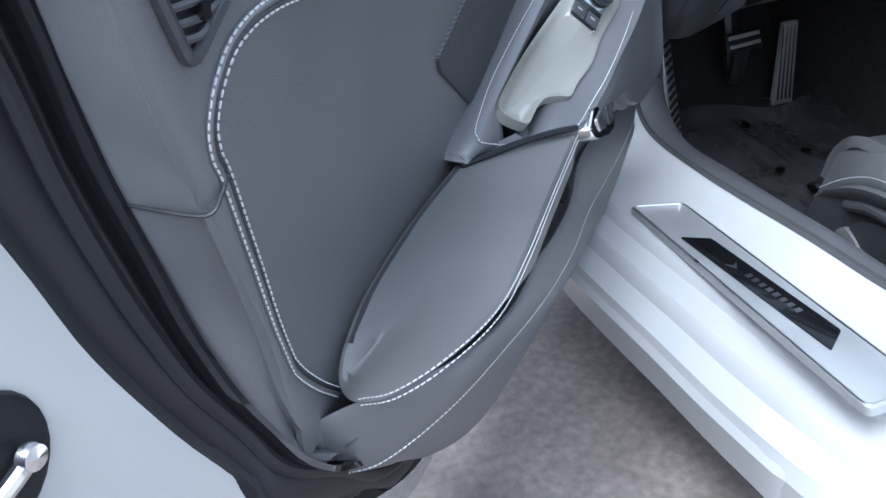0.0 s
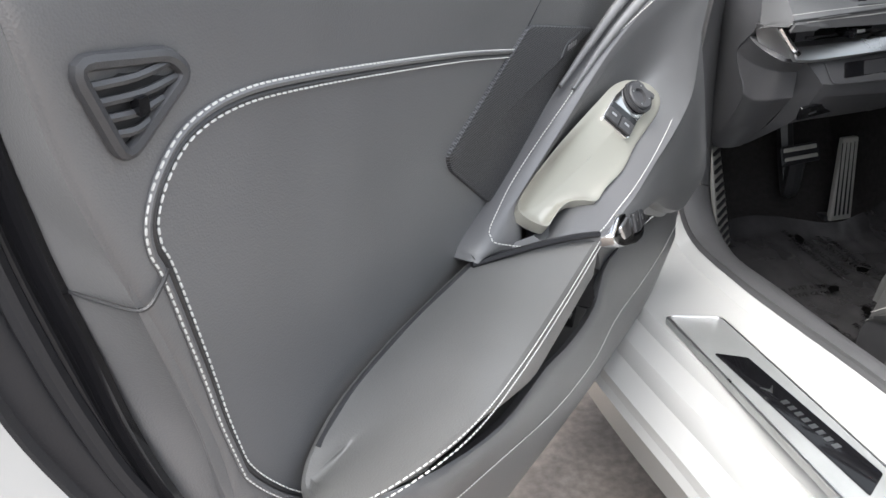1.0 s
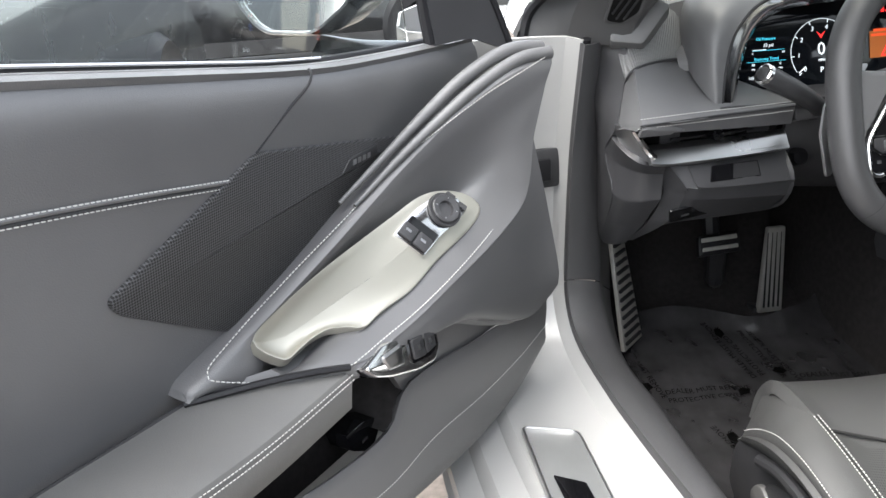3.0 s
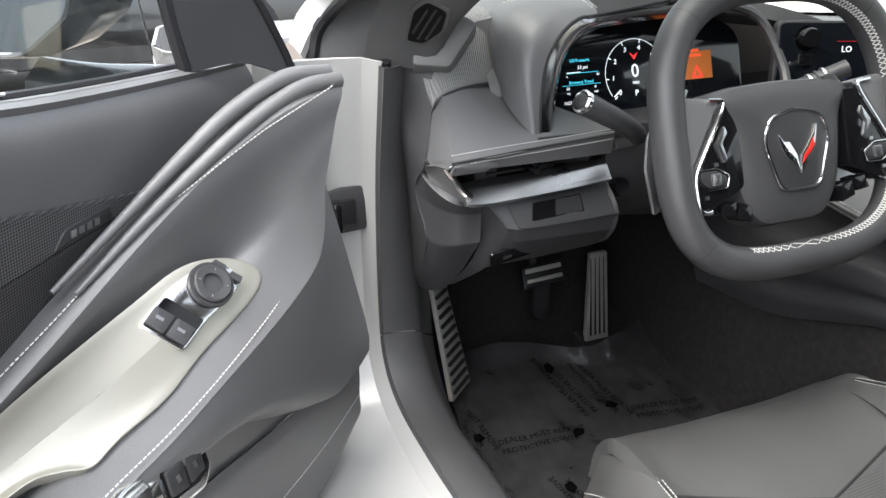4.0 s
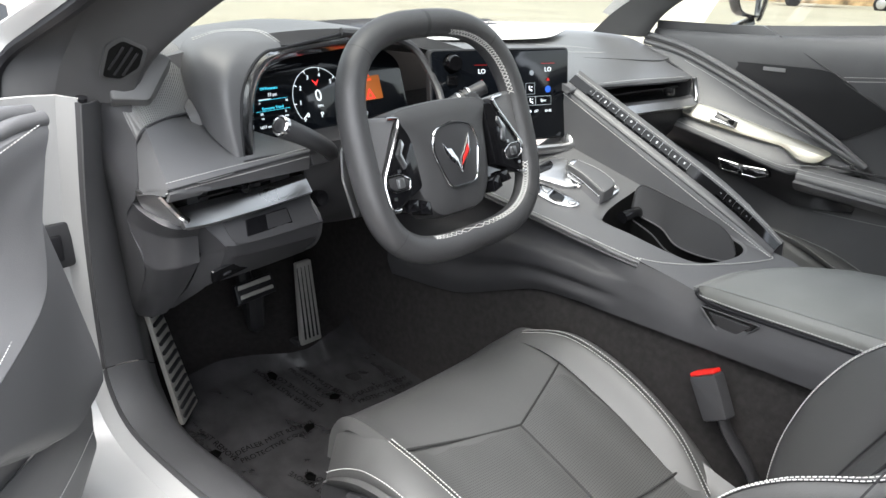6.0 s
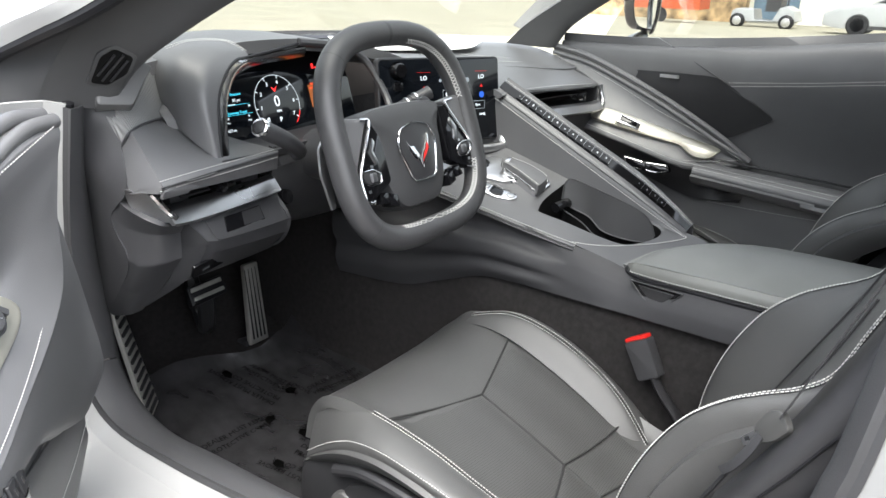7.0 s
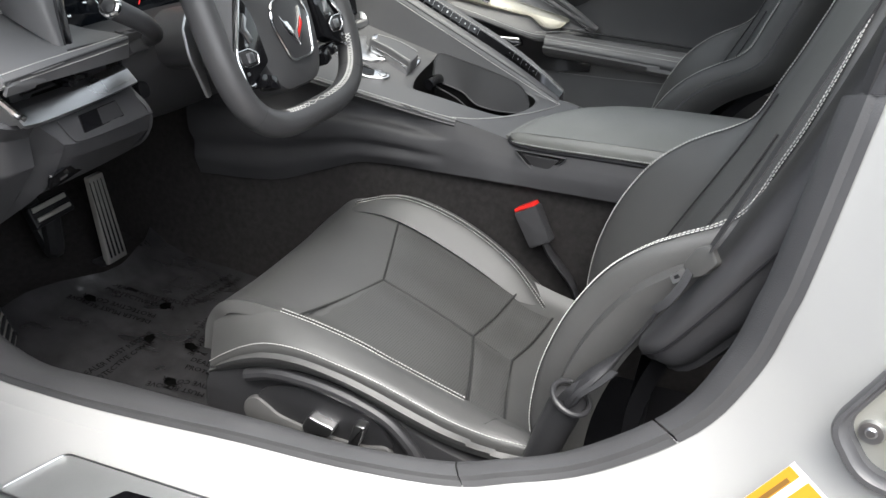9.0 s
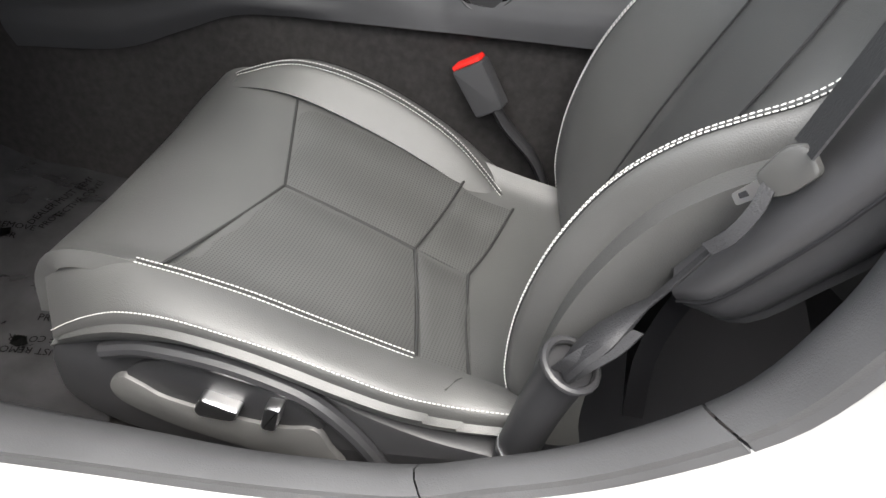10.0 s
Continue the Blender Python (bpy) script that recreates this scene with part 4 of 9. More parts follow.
# ---- floor ----
flo = thing("car_floor", (0, 0.1, 0.1), "dark carpeted car floor with footwell and tunnel", "floor", kind="structure")
fy = [(0.95, 0.70), (0.80, 0.45), (0.70, 0.27), (0.62, 0.195), (0.48, 0.165), (0.30, 0.13), (0.1, 0.11), (-0.1, 0.10), (-0.5, 0.10), (-0.95, 0.10)]
part("carpet", panel([[(x, y, z) for x in (-0.70, -0.45, -0.2, 0.1, 0.4, 0.66)] for y, z in fy[:-2]], 0.02, (0, 0, 2), 2, 4), CARPET, flo)
part("rear_floor", panel([[(x, y, 0.10) for x in (-0.70, -0.45, -0.2, 0.1, 0.4, 0.66)] for y in (-0.1, -0.5, -0.95)], 0.02, (0, 0, 2), 2, 4), RUBBER, flo)
part("tunnel_side", panel([[(-0.175, 0.75, 0.24), (-0.185, 0.35, 0.12), (-0.165, 0.1, 0.1), (-0.145, -0.3, 0.09), (-0.145, -0.9, 0.09)], [(-0.17, 0.75, 0.45), (-0.165, 0.35, 0.40), (-0.14, 0.1, 0.39), (-0.125, -0.3, 0.39), (-0.125, -0.9, 0.40)], [(-0.16, 0.75, 0.55), (-0.15, 0.35, 0.5), (-0.12, 0.1, 0.47), (-0.11, -0.3, 0.45), (-0.11, -0.9, 0.46)]], 0.01, (-1, 0, 0.5)), CARPET, flo)
part("kick_panel", panel([[(-0.70, 0.36, 0.75), (-0.70, 0.36, 0.45), (-0.69, 0.35, 0.3), (-0.685, 0.27, 0.26)], [(-0.68, 0.6, 0.75), (-0.68, 0.6, 0.45), (-0.67, 0.58, 0.27), (-0.66, 0.5, 0.18)], [(-0.66, 0.9, 0.75), (-0.66, 0.9, 0.45), (-0.66, 0.88, 0.4), (-0.66, 0.8, 0.3)]], 0.01, (0, 0.3, 0.5)), PLASTIC, flo)
part("bulkhead", panel([[(x, 0.90, 0.6) for x in (-0.7, 0.0, 0.66)], [(x, 0.80, 0.775) for x in (-0.7, 0.0, 0.66)]], 0.02, (0, -1, 0.5)), DARK, flo)
part("rear_window", panel([[(x, -1.02, 0.95) for x in (-0.66, 0.0, 0.66)], [(x, -0.97, 1.17) for x in (-0.56, 0.0, 0.56)]], 0.01, (0, 1, 1)), GLOSS, flo)
part("rear_wall", panel([[(x, -0.80, 0.09) for x in (-0.70, 0.0, 0.70)], [(x, -0.92, 0.5) for x in (-0.70, 0.0, 0.70)], [(x, -1.02, 0.95) for x in (-0.66, 0.0, 0.66)]], 0.02, (0, 1, 0.5)), RUBBER, flo)

# printed protective film
FILM = material("clear_floor_film", (0.028, 0.0275, 0.029), 0.13, grain=1.0, grain_size=60, vary=0.3, vary_size=14, rough_vary=0.12)
film = thing("protective_film", (-0.42, 0.3, 0.15), "wrinkled plastic film with printed warnings on the floor", "floor film")


def film_z(x, y):
    return float(np.interp(y, [0.0, 0.1, 0.3, 0.48, 0.6], [0.108, 0.116, 0.138, 0.178, 0.205])) + 0.006


rows = []
for j in range(81):
    v = j / 80
    row = []
    for i in range(81):
        u = i / 80
        x = -0.635 + 0.475 * u + 0.01 * math.sin(v * 9)
        y = 0.03 + (0.47 + 0.03 * math.sin(u * 7)) * v - 0.04 * u * (1 - v)
        w = noise.noise(Vector((x * 14, y * 14, 0.3))) * 0.006 + noise.noise(Vector((x * 40, y * 30, 1.3))) * 0.0035
        w += max(0.0, noise.noise(Vector((x * 90, y * 55, 4.0))) - 0.25) * (0.003 + 0.012 * max(0, abs(u - 0.5) * 2 - 0.8) + 0.012 * max(0, v - 0.85))
        curl = 0.014 * max(0, abs(u - 0.5) * 2 - 0.86) / 0.14 + 0.02 * max(0, v - 0.93) / 0.07
        row.append((x, y, film_z(x, y) + 0.004 + w + curl))
    rows.append(row)
part("film_sheet", sheet(rows), FILM, film, sharp=60)
INK = material("film_print", (0.003, 0.003, 0.003), 1.0, spec=0.0, rough_vary=0)


def film_wave(x, y):
    return noise.noise(Vector((x * 14, y * 14, 0.3))) * 0.006 + noise.noise(Vector((x * 40, y * 30, 1.3))) * 0.0035


def drape(ob):
    """Lay a flat print on the film."""
    for v in ob.data.vertices:
        v.co.z = film_z(v.co.x, v.co.y) + 0.0085 + film_wave(v.co.x, v.co.y)


def film_text(x, y, turn):
    """Two printed lines that start at (x, y)."""
    m = pose(x, y, 0, 0, 0, turn)
    for k, words in enumerate(("DEALER MUST REMOVE", "PROTECTIVE COVER")):
        drape(writing(words, m @ Matrix.Translation((0, -0.02 * k, 0)), 0.0152, INK, film, align="LEFT"))


# the print repeats over the film: two lines in each of four directions, and a solid mark
for i in (-1, 0, 1):
    for j in (-1, 0, 1):
        dx, dy = 0.258 * i - 0.096 * j, -0.008 * i - 0.257 * j
        for x, y, turn in ((-0.356, 0.457, -80), (-0.323, 0.314, -5), (-0.403, 0.328, 103), (-0.287, 0.234, 189)):
            x, y = x + dx, y + dy
            ex, ey = x + 0.15 * math.cos(math.radians(turn)), y + 0.15 * math.sin(math.radians(turn))
            if -0.625 < min(x, ex) and max(x, ex) < -0.165 and 0.02 < min(y, ey) and max(y, ey) < 0.485:
                film_text(x, y, turn)
        for x, y, turn in ((-0.417, 0.453, 60), (-0.351, 0.336, -20), (-0.439, 0.300, 10), (-0.424, 0.223, 80)):
            x, y = x + dx, y + dy
            if -0.62 < x < -0.18 and 0.03 < y < 0.48:
                drape(part("print_mark", slab([(-0.013, -0.007), (0.004, -0.01), (0.013, 0.0), (0.003, 0.01), (-0.009, 0.006)], pose(x, y, 0, 0, 0, turn), 0.0004), INK, film))

# ---- pedals ----
acc = thing("accelerator_pedal", (-0.265, 0.53, 0.18), "long slotted metal accelerator pedal", "pedal")
am = axes((-0.266, 0.535, 0.268), (1, 0.0, 0.0), (0.005, 0.11, 1.0))
part("pad", slab(rounded([(-0.027, -0.092), (0.026, -0.092), (0.024, 0.095), (-0.014, 0.095)], 0.004), am, 0.012, 0.003), PEDAL, acc)
for k in range(4):
    x = -0.016 + k * 0.0105
    part("slot", slab(rounded([(x - 0.0022, -0.08), (x + 0.0022, -0.08), (x + 0.0022 - 0.001 * k, 0.085), (x - 0.0022 + 0.0035 - 0.001 * k, 0.085)], 0.002), am @ Matrix.Translation((0, 0, 0.0012)), 0.002), RUBBER, acc)
part("foot", slab(rounded([(-0.034, -0.115), (0.034, -0.115), (0.034, -0.088), (-0.034, -0.08)], 0.006), am @ Matrix.Translation((0, 0, -0.008)), 0.03, 0.004), DARK, acc)
brk = thing("brake_pedal", (-0.40, 0.52, 0.2), "wide brake pedal with metal and rubber strips", "pedal")
bk = axes((-0.398, 0.517, 0.352), (1, -0.02, 0.02), (0, 0.5, 1.0))
part("pad", slab(rounded([(-0.046, -0.022), (0.044, -0.018), (0.044, 0.022), (-0.042, 0.02)], 0.005), bk, 0.015, 0.004), RUBBER, brk)
for y, w in ((-0.008, 0.004), (0.011, 0.0045)):
    part("strip", slab(rounded([(-0.038, y - w), (0.037, y - w + 0.002), (0.037, y + w + 0.002), (-0.036, y + w)], 0.002), bk @ Matrix.Translation((0, 0, 0.003)), 0.005, 0.001), PEDAL, brk)
part("arm", tube([(-0.395, 0.53, 0.34), (-0.38, 0.56, 0.25), (-0.37, 0.60, 0.30), (-0.37, 0.66, 0.5)], 0.018, 8), DARK, brk)
ded = thing("footrest", (-0.62, 0.42, 0.2), "ribbed metal footrest plate", "footrest")
fm = axes((-0.628, 0.425, 0.315), (0.72, 0.69, 0.0), (0.2, 0.42, 1.0))
part("plate", slab(rounded([(-0.026, -0.112), (0.05, -0.112), (0.024, 0.112), (-0.022, 0.112)], 0.004), fm, 0.008, 0.002), PEDAL, ded)
for k in range(12):
    y = -0.098 + k * 0.018
    w = float(np.interp(y, [-0.1, 0.1], [0.042, 0.018]))
    part("rib", slab(rounded([(-0.02, y - 0.0035), (w, y - 0.0035), (w, y + 0.0035), (-0.02, y + 0.0035)], 0.003), fm @ Matrix.Translation((0, 0, 0.0035)), 0.004, 0.001), RUBBER, ded)

# ---- dashboard ----
dash = thing("dashboard", (0, 0.35, 0.45), "grey-black stitched leather dashboard with air vents", "dashboard")
# top pad across the car
part("top_pad", panel([
    [(-0.63, 0.30, 0.845), (-0.5, 0.27, 0.868), (-0.34, 0.26, 0.868), (-0.18, 0.26, 0.845), (0.05, 0.29, 0.79), (0.3, 0.25, 0.77), (0.55, 0.22, 0.745), (0.66, 0.24, 0.74)],
    [(-0.66, 0.42, 0.845), (-0.5, 0.40, 0.875), (-0.34, 0.40, 0.872), (-0.15, 0.40, 0.83), (0.05, 0.40, 0.80), (0.3, 0.40, 0.785), (0.55, 0.38, 0.78), (0.66, 0.37, 0.78)],
    [(-0.66, 0.60, 0.82), (-0.5, 0.62, 0.835), (-0.34, 0.64, 0.835), (-0.15, 0.65, 0.815), (0.05, 0.65, 0.80), (0.3, 0.63, 0.79), (0.55, 0.56, 0.785), (0.68, 0.5, 0.785)],
    [(-0.66, 0.80, 0.79), (-0.5, 0.86, 0.79), (-0.34, 0.90, 0.79), (-0.15, 0.92, 0.79), (0.05, 0.92, 0.785), (0.3, 0.88, 0.78), (0.55, 0.80, 0.78), (0.68, 0.7, 0.78)]], 0.02, (0, 0.4, 3), 4, 4), LEATHER, dash)
# instrument binnacle pad
BP = [[(-0.598, 0.293, 0.764), (-0.612, 0.238, 0.752), (-0.610, 0.204, 0.736), (-0.601, 0.181, 0.721), (-0.589, 0.183, 0.718)],
      [(-0.606, 0.300, 0.80), (-0.617, 0.245, 0.79), (-0.614, 0.212, 0.782), (-0.604, 0.189, 0.775), (-0.586, 0.191, 0.770)],
      [(-0.606, 0.305, 0.835), (-0.615, 0.252, 0.83), (-0.610, 0.222, 0.824), (-0.598, 0.199, 0.817), (-0.574, 0.199, 0.810)],
      [(-0.596, 0.310, 0.861), (-0.598, 0.262, 0.860), (-0.591, 0.236, 0.855), (-0.576, 0.214, 0.847), (-0.548, 0.211, 0.835)],
      [(-0.560, 0.315, 0.873), (-0.557, 0.275, 0.872), (-0.551, 0.252, 0.869), (-0.538, 0.233, 0.861), (-0.515, 0.227, 0.849)],
      [(-0.490, 0.320, 0.875), (-0.488, 0.282, 0.872), (-0.486, 0.262, 0.867), (-0.482, 0.247, 0.859), (-0.478, 0.241, 0.848)]]
part("binnacle_pad", panel(BP, 0.012, (-0.9, -0.6, 1.0), 5, 5), LEATHER, dash, sharp=60)
part("binnacle_stitching", stitches([catmull([(-0.590, 0.288, 0.8665), (-0.555, 0.286, 0.8745), (-0.515, 0.280, 0.8745), (-0.495, 0.268, 0.871), (-0.486, 0.245, 0.859)], 8), catmull([(-0.588, 0.295, 0.868), (-0.552, 0.293, 0.8755), (-0.510, 0.287, 0.8755), (-0.488, 0.272, 0.8715), (-0.479, 0.247, 0.859)], 8)], 0.005, 0.0006), THREAD, dash)
# silver cheek of the cluster
part("cluster_gap", tube([(-0.590, 0.184, 0.717), (-0.585, 0.191, 0.765), (-0.574, 0.199, 0.806), (-0.549, 0.211, 0.834), (-0.515, 0.227, 0.849), (-0.478, 0.242, 0.850), (-0.36, 0.257, 0.861)], 0.0025, 8), RUBBER, dash)
part("cluster_cheek", panel([[(-0.588, 0.184, 0.717), (-0.584, 0.191, 0.760), (-0.573, 0.199, 0.803), (-0.548, 0.210, 0.832), (-0.514, 0.226, 0.847), (-0.478, 0.241, 0.848), (-0.345, 0.256, 0.856)], [(-0.573, 0.187, 0.717), (-0.567, 0.195, 0.760), (-0.553, 0.205, 0.800), (-0.528, 0.219, 0.825), (-0.497, 0.233, 0.839), (-0.456, 0.249, 0.842), (-0.342, 0.259, 0.848)], [(-0.560, 0.203, 0.717), (-0.551, 0.216, 0.758), (-0.534, 0.231, 0.796), (-0.511, 0.242, 0.817), (-0.478, 0.254, 0.829), (-0.437, 0.264, 0.833), (-0.337, 0.268, 0.838)]], 0.004, (-0.4, -0.5, 0.7), 4, 3), material("dark_chrome_cheek", (0.36, 0.36, 0.38), 0.16, 1.0, vary=0.05, rough_vary=0.05), dash, "dark chrome cluster surround")
part("cluster_hood_edge", tube([(-0.36, 0.257, 0.864), (-0.27, 0.252, 0.852), (-0.215, 0.243, 0.828), (-0.197, 0.21, 0.77), (-0.205, 0.185, 0.735)], 0.007, 8, 6), PLASTIC, dash)
part("cluster_bed", panel([[(-0.60, 0.168, 0.719), (-0.48, 0.19, 0.712), (-0.35, 0.2, 0.712), (-0.19, 0.18, 0.722)], [(-0.57, 0.25, 0.722), (-0.48, 0.27, 0.715), (-0.35, 0.28, 0.715), (-0.19, 0.25, 0.722)]], 0.01, (-0.4, 0, 3)), DARK, dash)
# left shelf pad between binnacle and vent
SH = [[(-0.729, 0.133, 0.701), (-0.65, 0.151, 0.695), (-0.565, 0.170, 0.688), (-0.480, 0.191, 0.681)],
      [(-0.727, 0.127, 0.714), (-0.65, 0.146, 0.7125), (-0.565, 0.165, 0.7105), (-0.480, 0.186, 0.708)],
      [(-0.7245, 0.133, 0.7195), (-0.65, 0.152, 0.717), (-0.565, 0.170, 0.714), (-0.480, 0.190, 0.711)],
      [(-0.714, 0.177, 0.745), (-0.655, 0.205, 0.745), (-0.600, 0.195, 0.727), (-0.480, 0.207, 0.713)],
      [(-0.702, 0.225, 0.771), (-0.66, 0.250, 0.773), (-0.606, 0.285, 0.765), (-0.480, 0.255, 0.714)]]
part("shelf_pad", panel(SH, 0.004, (-0.6, -0.3, 2), 5, 4), LEATHER, dash, sharp=60)
part("shelf_stitching", stitches([catmull([(-0.724, 0.135, 0.7215), (-0.65, 0.154, 0.719), (-0.565, 0.172, 0.716), (-0.482, 0.192, 0.7125)], 10), catmull([(-0.7295, 0.1275, 0.711), (-0.652, 0.1455, 0.708), (-0.567, 0.164, 0.705), (-0.482, 0.1845, 0.702)], 10)], 0.0048, 0.0006), THREAD, dash)
part("shelf_groove", tube([(-0.728, 0.127, 0.7145), (-0.651, 0.1455, 0.7125), (-0.566, 0.1645, 0.7105), (-0.481, 0.1855, 0.708)], 0.0013, 6), DARK, dash)
part("shelf_side", panel([[(-0.702, 0.225, 0.771), (-0.714, 0.177, 0.745), (-0.7245, 0.133, 0.7195), (-0.727, 0.127, 0.714), (-0.730, 0.134, 0.706)], [(-0.706, 0.231, 0.763), (-0.719, 0.196, 0.736), (-0.730, 0.163, 0.711), (-0.731, 0.16, 0.707), (-0.733, 0.166, 0.702)], [(-0.710, 0.237, 0.752), (-0.723, 0.216, 0.726), (-0.733, 0.197, 0.700), (-0.734, 0.196, 0.698), (-0.735, 0.198, 0.694)]], 0.006, (-2, 0, 0.7), 3, 3), LEATHER, dash)
# ribbed speaker cloth at the pillar foot
CLOTH = material("ribbed_grey_cloth", (0.20, 0.20, 0.20), 0.7, vary=0.05)
cn = CLOTH.node_tree
wv = cn.nodes.new("ShaderNodeTexWave")
wv.bands_direction, wv.inputs["Scale"].default_value = "X", 95.0
cn.links.new(cn.nodes["Texture Coordinate"].outputs["Object"], wv.inputs["Vector"])
bw = cn.nodes.new("ShaderNodeBump")
bw.inputs["Strength"].default_value, bw.inputs["Distance"].default_value = 1.0, 0.0015
cn.links.new(wv.outputs["Fac"], bw.inputs["Height"])
cn.links.new(bw.outputs[0], cn.nodes["Principled BSDF"].inputs["Normal"])
part("corner_cloth", panel([[(-0.710, 0.237, 0.752), (-0.702, 0.227, 0.769), (-0.655, 0.255, 0.772), (-0.600, 0.290, 0.768)], [(-0.712, 0.262, 0.785), (-0.690, 0.263, 0.80), (-0.650, 0.278, 0.81), (-0.606, 0.298, 0.812)], [(-0.70, 0.31, 0.82), (-0.68, 0.31, 0.835), (-0.645, 0.312, 0.85), (-0.602, 0.312, 0.855)], [(-0.69, 0.38, 0.84), (-0.67, 0.38, 0.85), (-0.64, 0.38, 0.86), (-0.60, 0.38, 0.865)]], 0.005, (-1, -1, 1.5), 5, 4), CLOTH, dash, "fine ribbed grey speaker cloth")
part("cloth_edge", tube([(-0.712, 0.236, 0.748), (-0.7035, 0.225, 0.7695), (-0.655, 0.252, 0.7735), (-0.600, 0.287, 0.768)], 0.0018, 6), PLASTIC, dash)
FCM = axes((-0.688, 0.247, 0.829), (0.9, -0.1, 0.42), (0.1, 0.45, 0.9)) @ Matrix.Scale(1.2, 4)
part("pillar_foot", slab(rounded([(-0.040, -0.003), (-0.008, -0.024), (0.040, 0.002), (0.032, 0.016), (0.012, 0.030), (-0.02, 0.03)], 0.005), FCM, 0.03, 0.004), material("pillar_foot_grey", (0.12, 0.12, 0.12), 0.5, grain=0.2), dash, "grey speaker cap at the pillar foot")
# driver's vent: a deep slot over a chrome bar that turns up round the corner
vr = part("vent_box", panel([[(-0.712, 0.178, 0.696), (-0.6, 0.196, 0.696), (-0.482, 0.215, 0.694)], [(-0.70, 0.25, 0.695), (-0.6, 0.26, 0.697), (-0.482, 0.28, 0.695)], [(-0.70, 0.25, 0.655), (-0.6, 0.26, 0.655), (-0.482, 0.28, 0.655)], [(-0.70, 0.178, 0.655), (-0.6, 0.188, 0.653), (-0.482, 0.202, 0.650)]], 0.004, (-0.6, -1, 0.68)), DARK, dash, "deep slot air vent")
part("end_block", box(-0.655, 0.226, 0.675, 0.030, 0.05, 0.034, pose(0, 0, 0)), PLASTIC, vr)
part("end_block", box(-0.512, 0.246, 0.672, 0.034, 0.05, 0.034, pose(0, 0, 0)), PLASTIC, vr)
part("vent_tab", lathe([(0.0, 0.02), (0.008, 0.018), (0.009, 0.0), (0.004, -0.01)], axes((-0.597, 0.196, 0.678), (1, 0.2, 0), (0, 0, 1)), 12), GLOSS, vr)
part("tab_bar", box(-0.585, 0.190, 0.677, 0.036, 0.008, 0.005), CHROME, vr)
for k in range(2):
    part("vent_blade", panel([[(-0.655, 0.195 + 0.04 * k, 0.674 - 0.004 * k), (-0.57, 0.210 + 0.04 * k, 0.672 - 0.004 * k), (-0.515, 0.222 + 0.04 * k, 0.671)], [(-0.655, 0.225 + 0.04 * k, 0.678), (-0.57, 0.240 + 0.04 * k, 0.676), (-0.515, 0.25 + 0.04 * k, 0.675)]], 0.003, (-0.6, 0, 3)), DARK, vr)
BARO = [(-0.008, -0.008), (0.003, -0.010), (0.008, -0.006), (0.009, 0.002), (0.004, 0.008), (-0.007, 0.008)]
part("vent_bar", ruled([[(-0.700, 0.176, 0.674), (-0.668, 0.184, 0.672), (-0.60, 0.190, 0.671), (-0.54, 0.197, 0.671), (-0.484, 0.205, 0.671)],
    [(-0.703, 0.162, 0.670), (-0.668, 0.172, 0.667), (-0.60, 0.178, 0.666), (-0.54, 0.185, 0.666), (-0.485, 0.193, 0.667)],
    [(-0.702, 0.147, 0.656), (-0.668, 0.154, 0.651), (-0.60, 0.161, 0.650), (-0.54, 0.168, 0.650), (-0.487, 0.176, 0.651)],
    [(-0.698, 0.149, 0.651), (-0.664, 0.158, 0.646), (-0.60, 0.165, 0.645), (-0.54, 0.173, 0.646), (-0.486, 0.181, 0.647)]], 0.006, (-0.6, -1, 0.9), 6), SATIN, dash, "satin chrome vent bar")
part("vent_corner_edge", tube([(-0.724, 0.160, 0.7005), (-0.716, 0.158, 0.688), (-0.706, 0.152, 0.672), (-0.696, 0.152, 0.662)], 0.0045, 8, 5), CHROME, dash)
part("vent_corner", panel([[(-0.737, 0.200, 0.701), (-0.733, 0.182, 0.700), (-0.727, 0.163, 0.700)], [(-0.733, 0.203, 0.684), (-0.727, 0.182, 0.683), (-0.718, 0.160, 0.686)], [(-0.722, 0.205, 0.665), (-0.715, 0.182, 0.662), (-0.706, 0.156, 0.668)], [(-0.712, 0.206, 0.656), (-0.707, 0.18, 0.653), (-0.698, 0.154, 0.655)]], 0.004, (-2, -0.4, 0.7), 4, 3), SATIN, dash, "silver vent corner piece")
# side wall, lower left
part("side_panel", ruled([
    [(-0.734, 0.235, 0.692), (-0.733, 0.205, 0.672), (-0.712, 0.168, 0.652), (-0.672, 0.170, 0.642)],
    [(-0.733, 0.250, 0.650), (-0.724, 0.216, 0.638), (-0.700, 0.190, 0.630), (-0.666, 0.190, 0.625)],
    [(-0.728, 0.228, 0.592), (-0.719, 0.214, 0.584), (-0.696, 0.200, 0.583), (-0.668, 0.190, 0.587)],
    [(-0.718, 0.278, 0.530), (-0.712, 0.264, 0.526), (-0.694, 0.252, 0.526), (-0.672, 0.242, 0.528)],
    [(-0.708, 0.338, 0.475), (-0.704, 0.334, 0.466), (-0.697, 0.300, 0.474), (-0.682, 0.288, 0.480)]], 0.01, (-1.5, -1, 0.6), 5), PLASTIC, dash, "moulded black side panel")
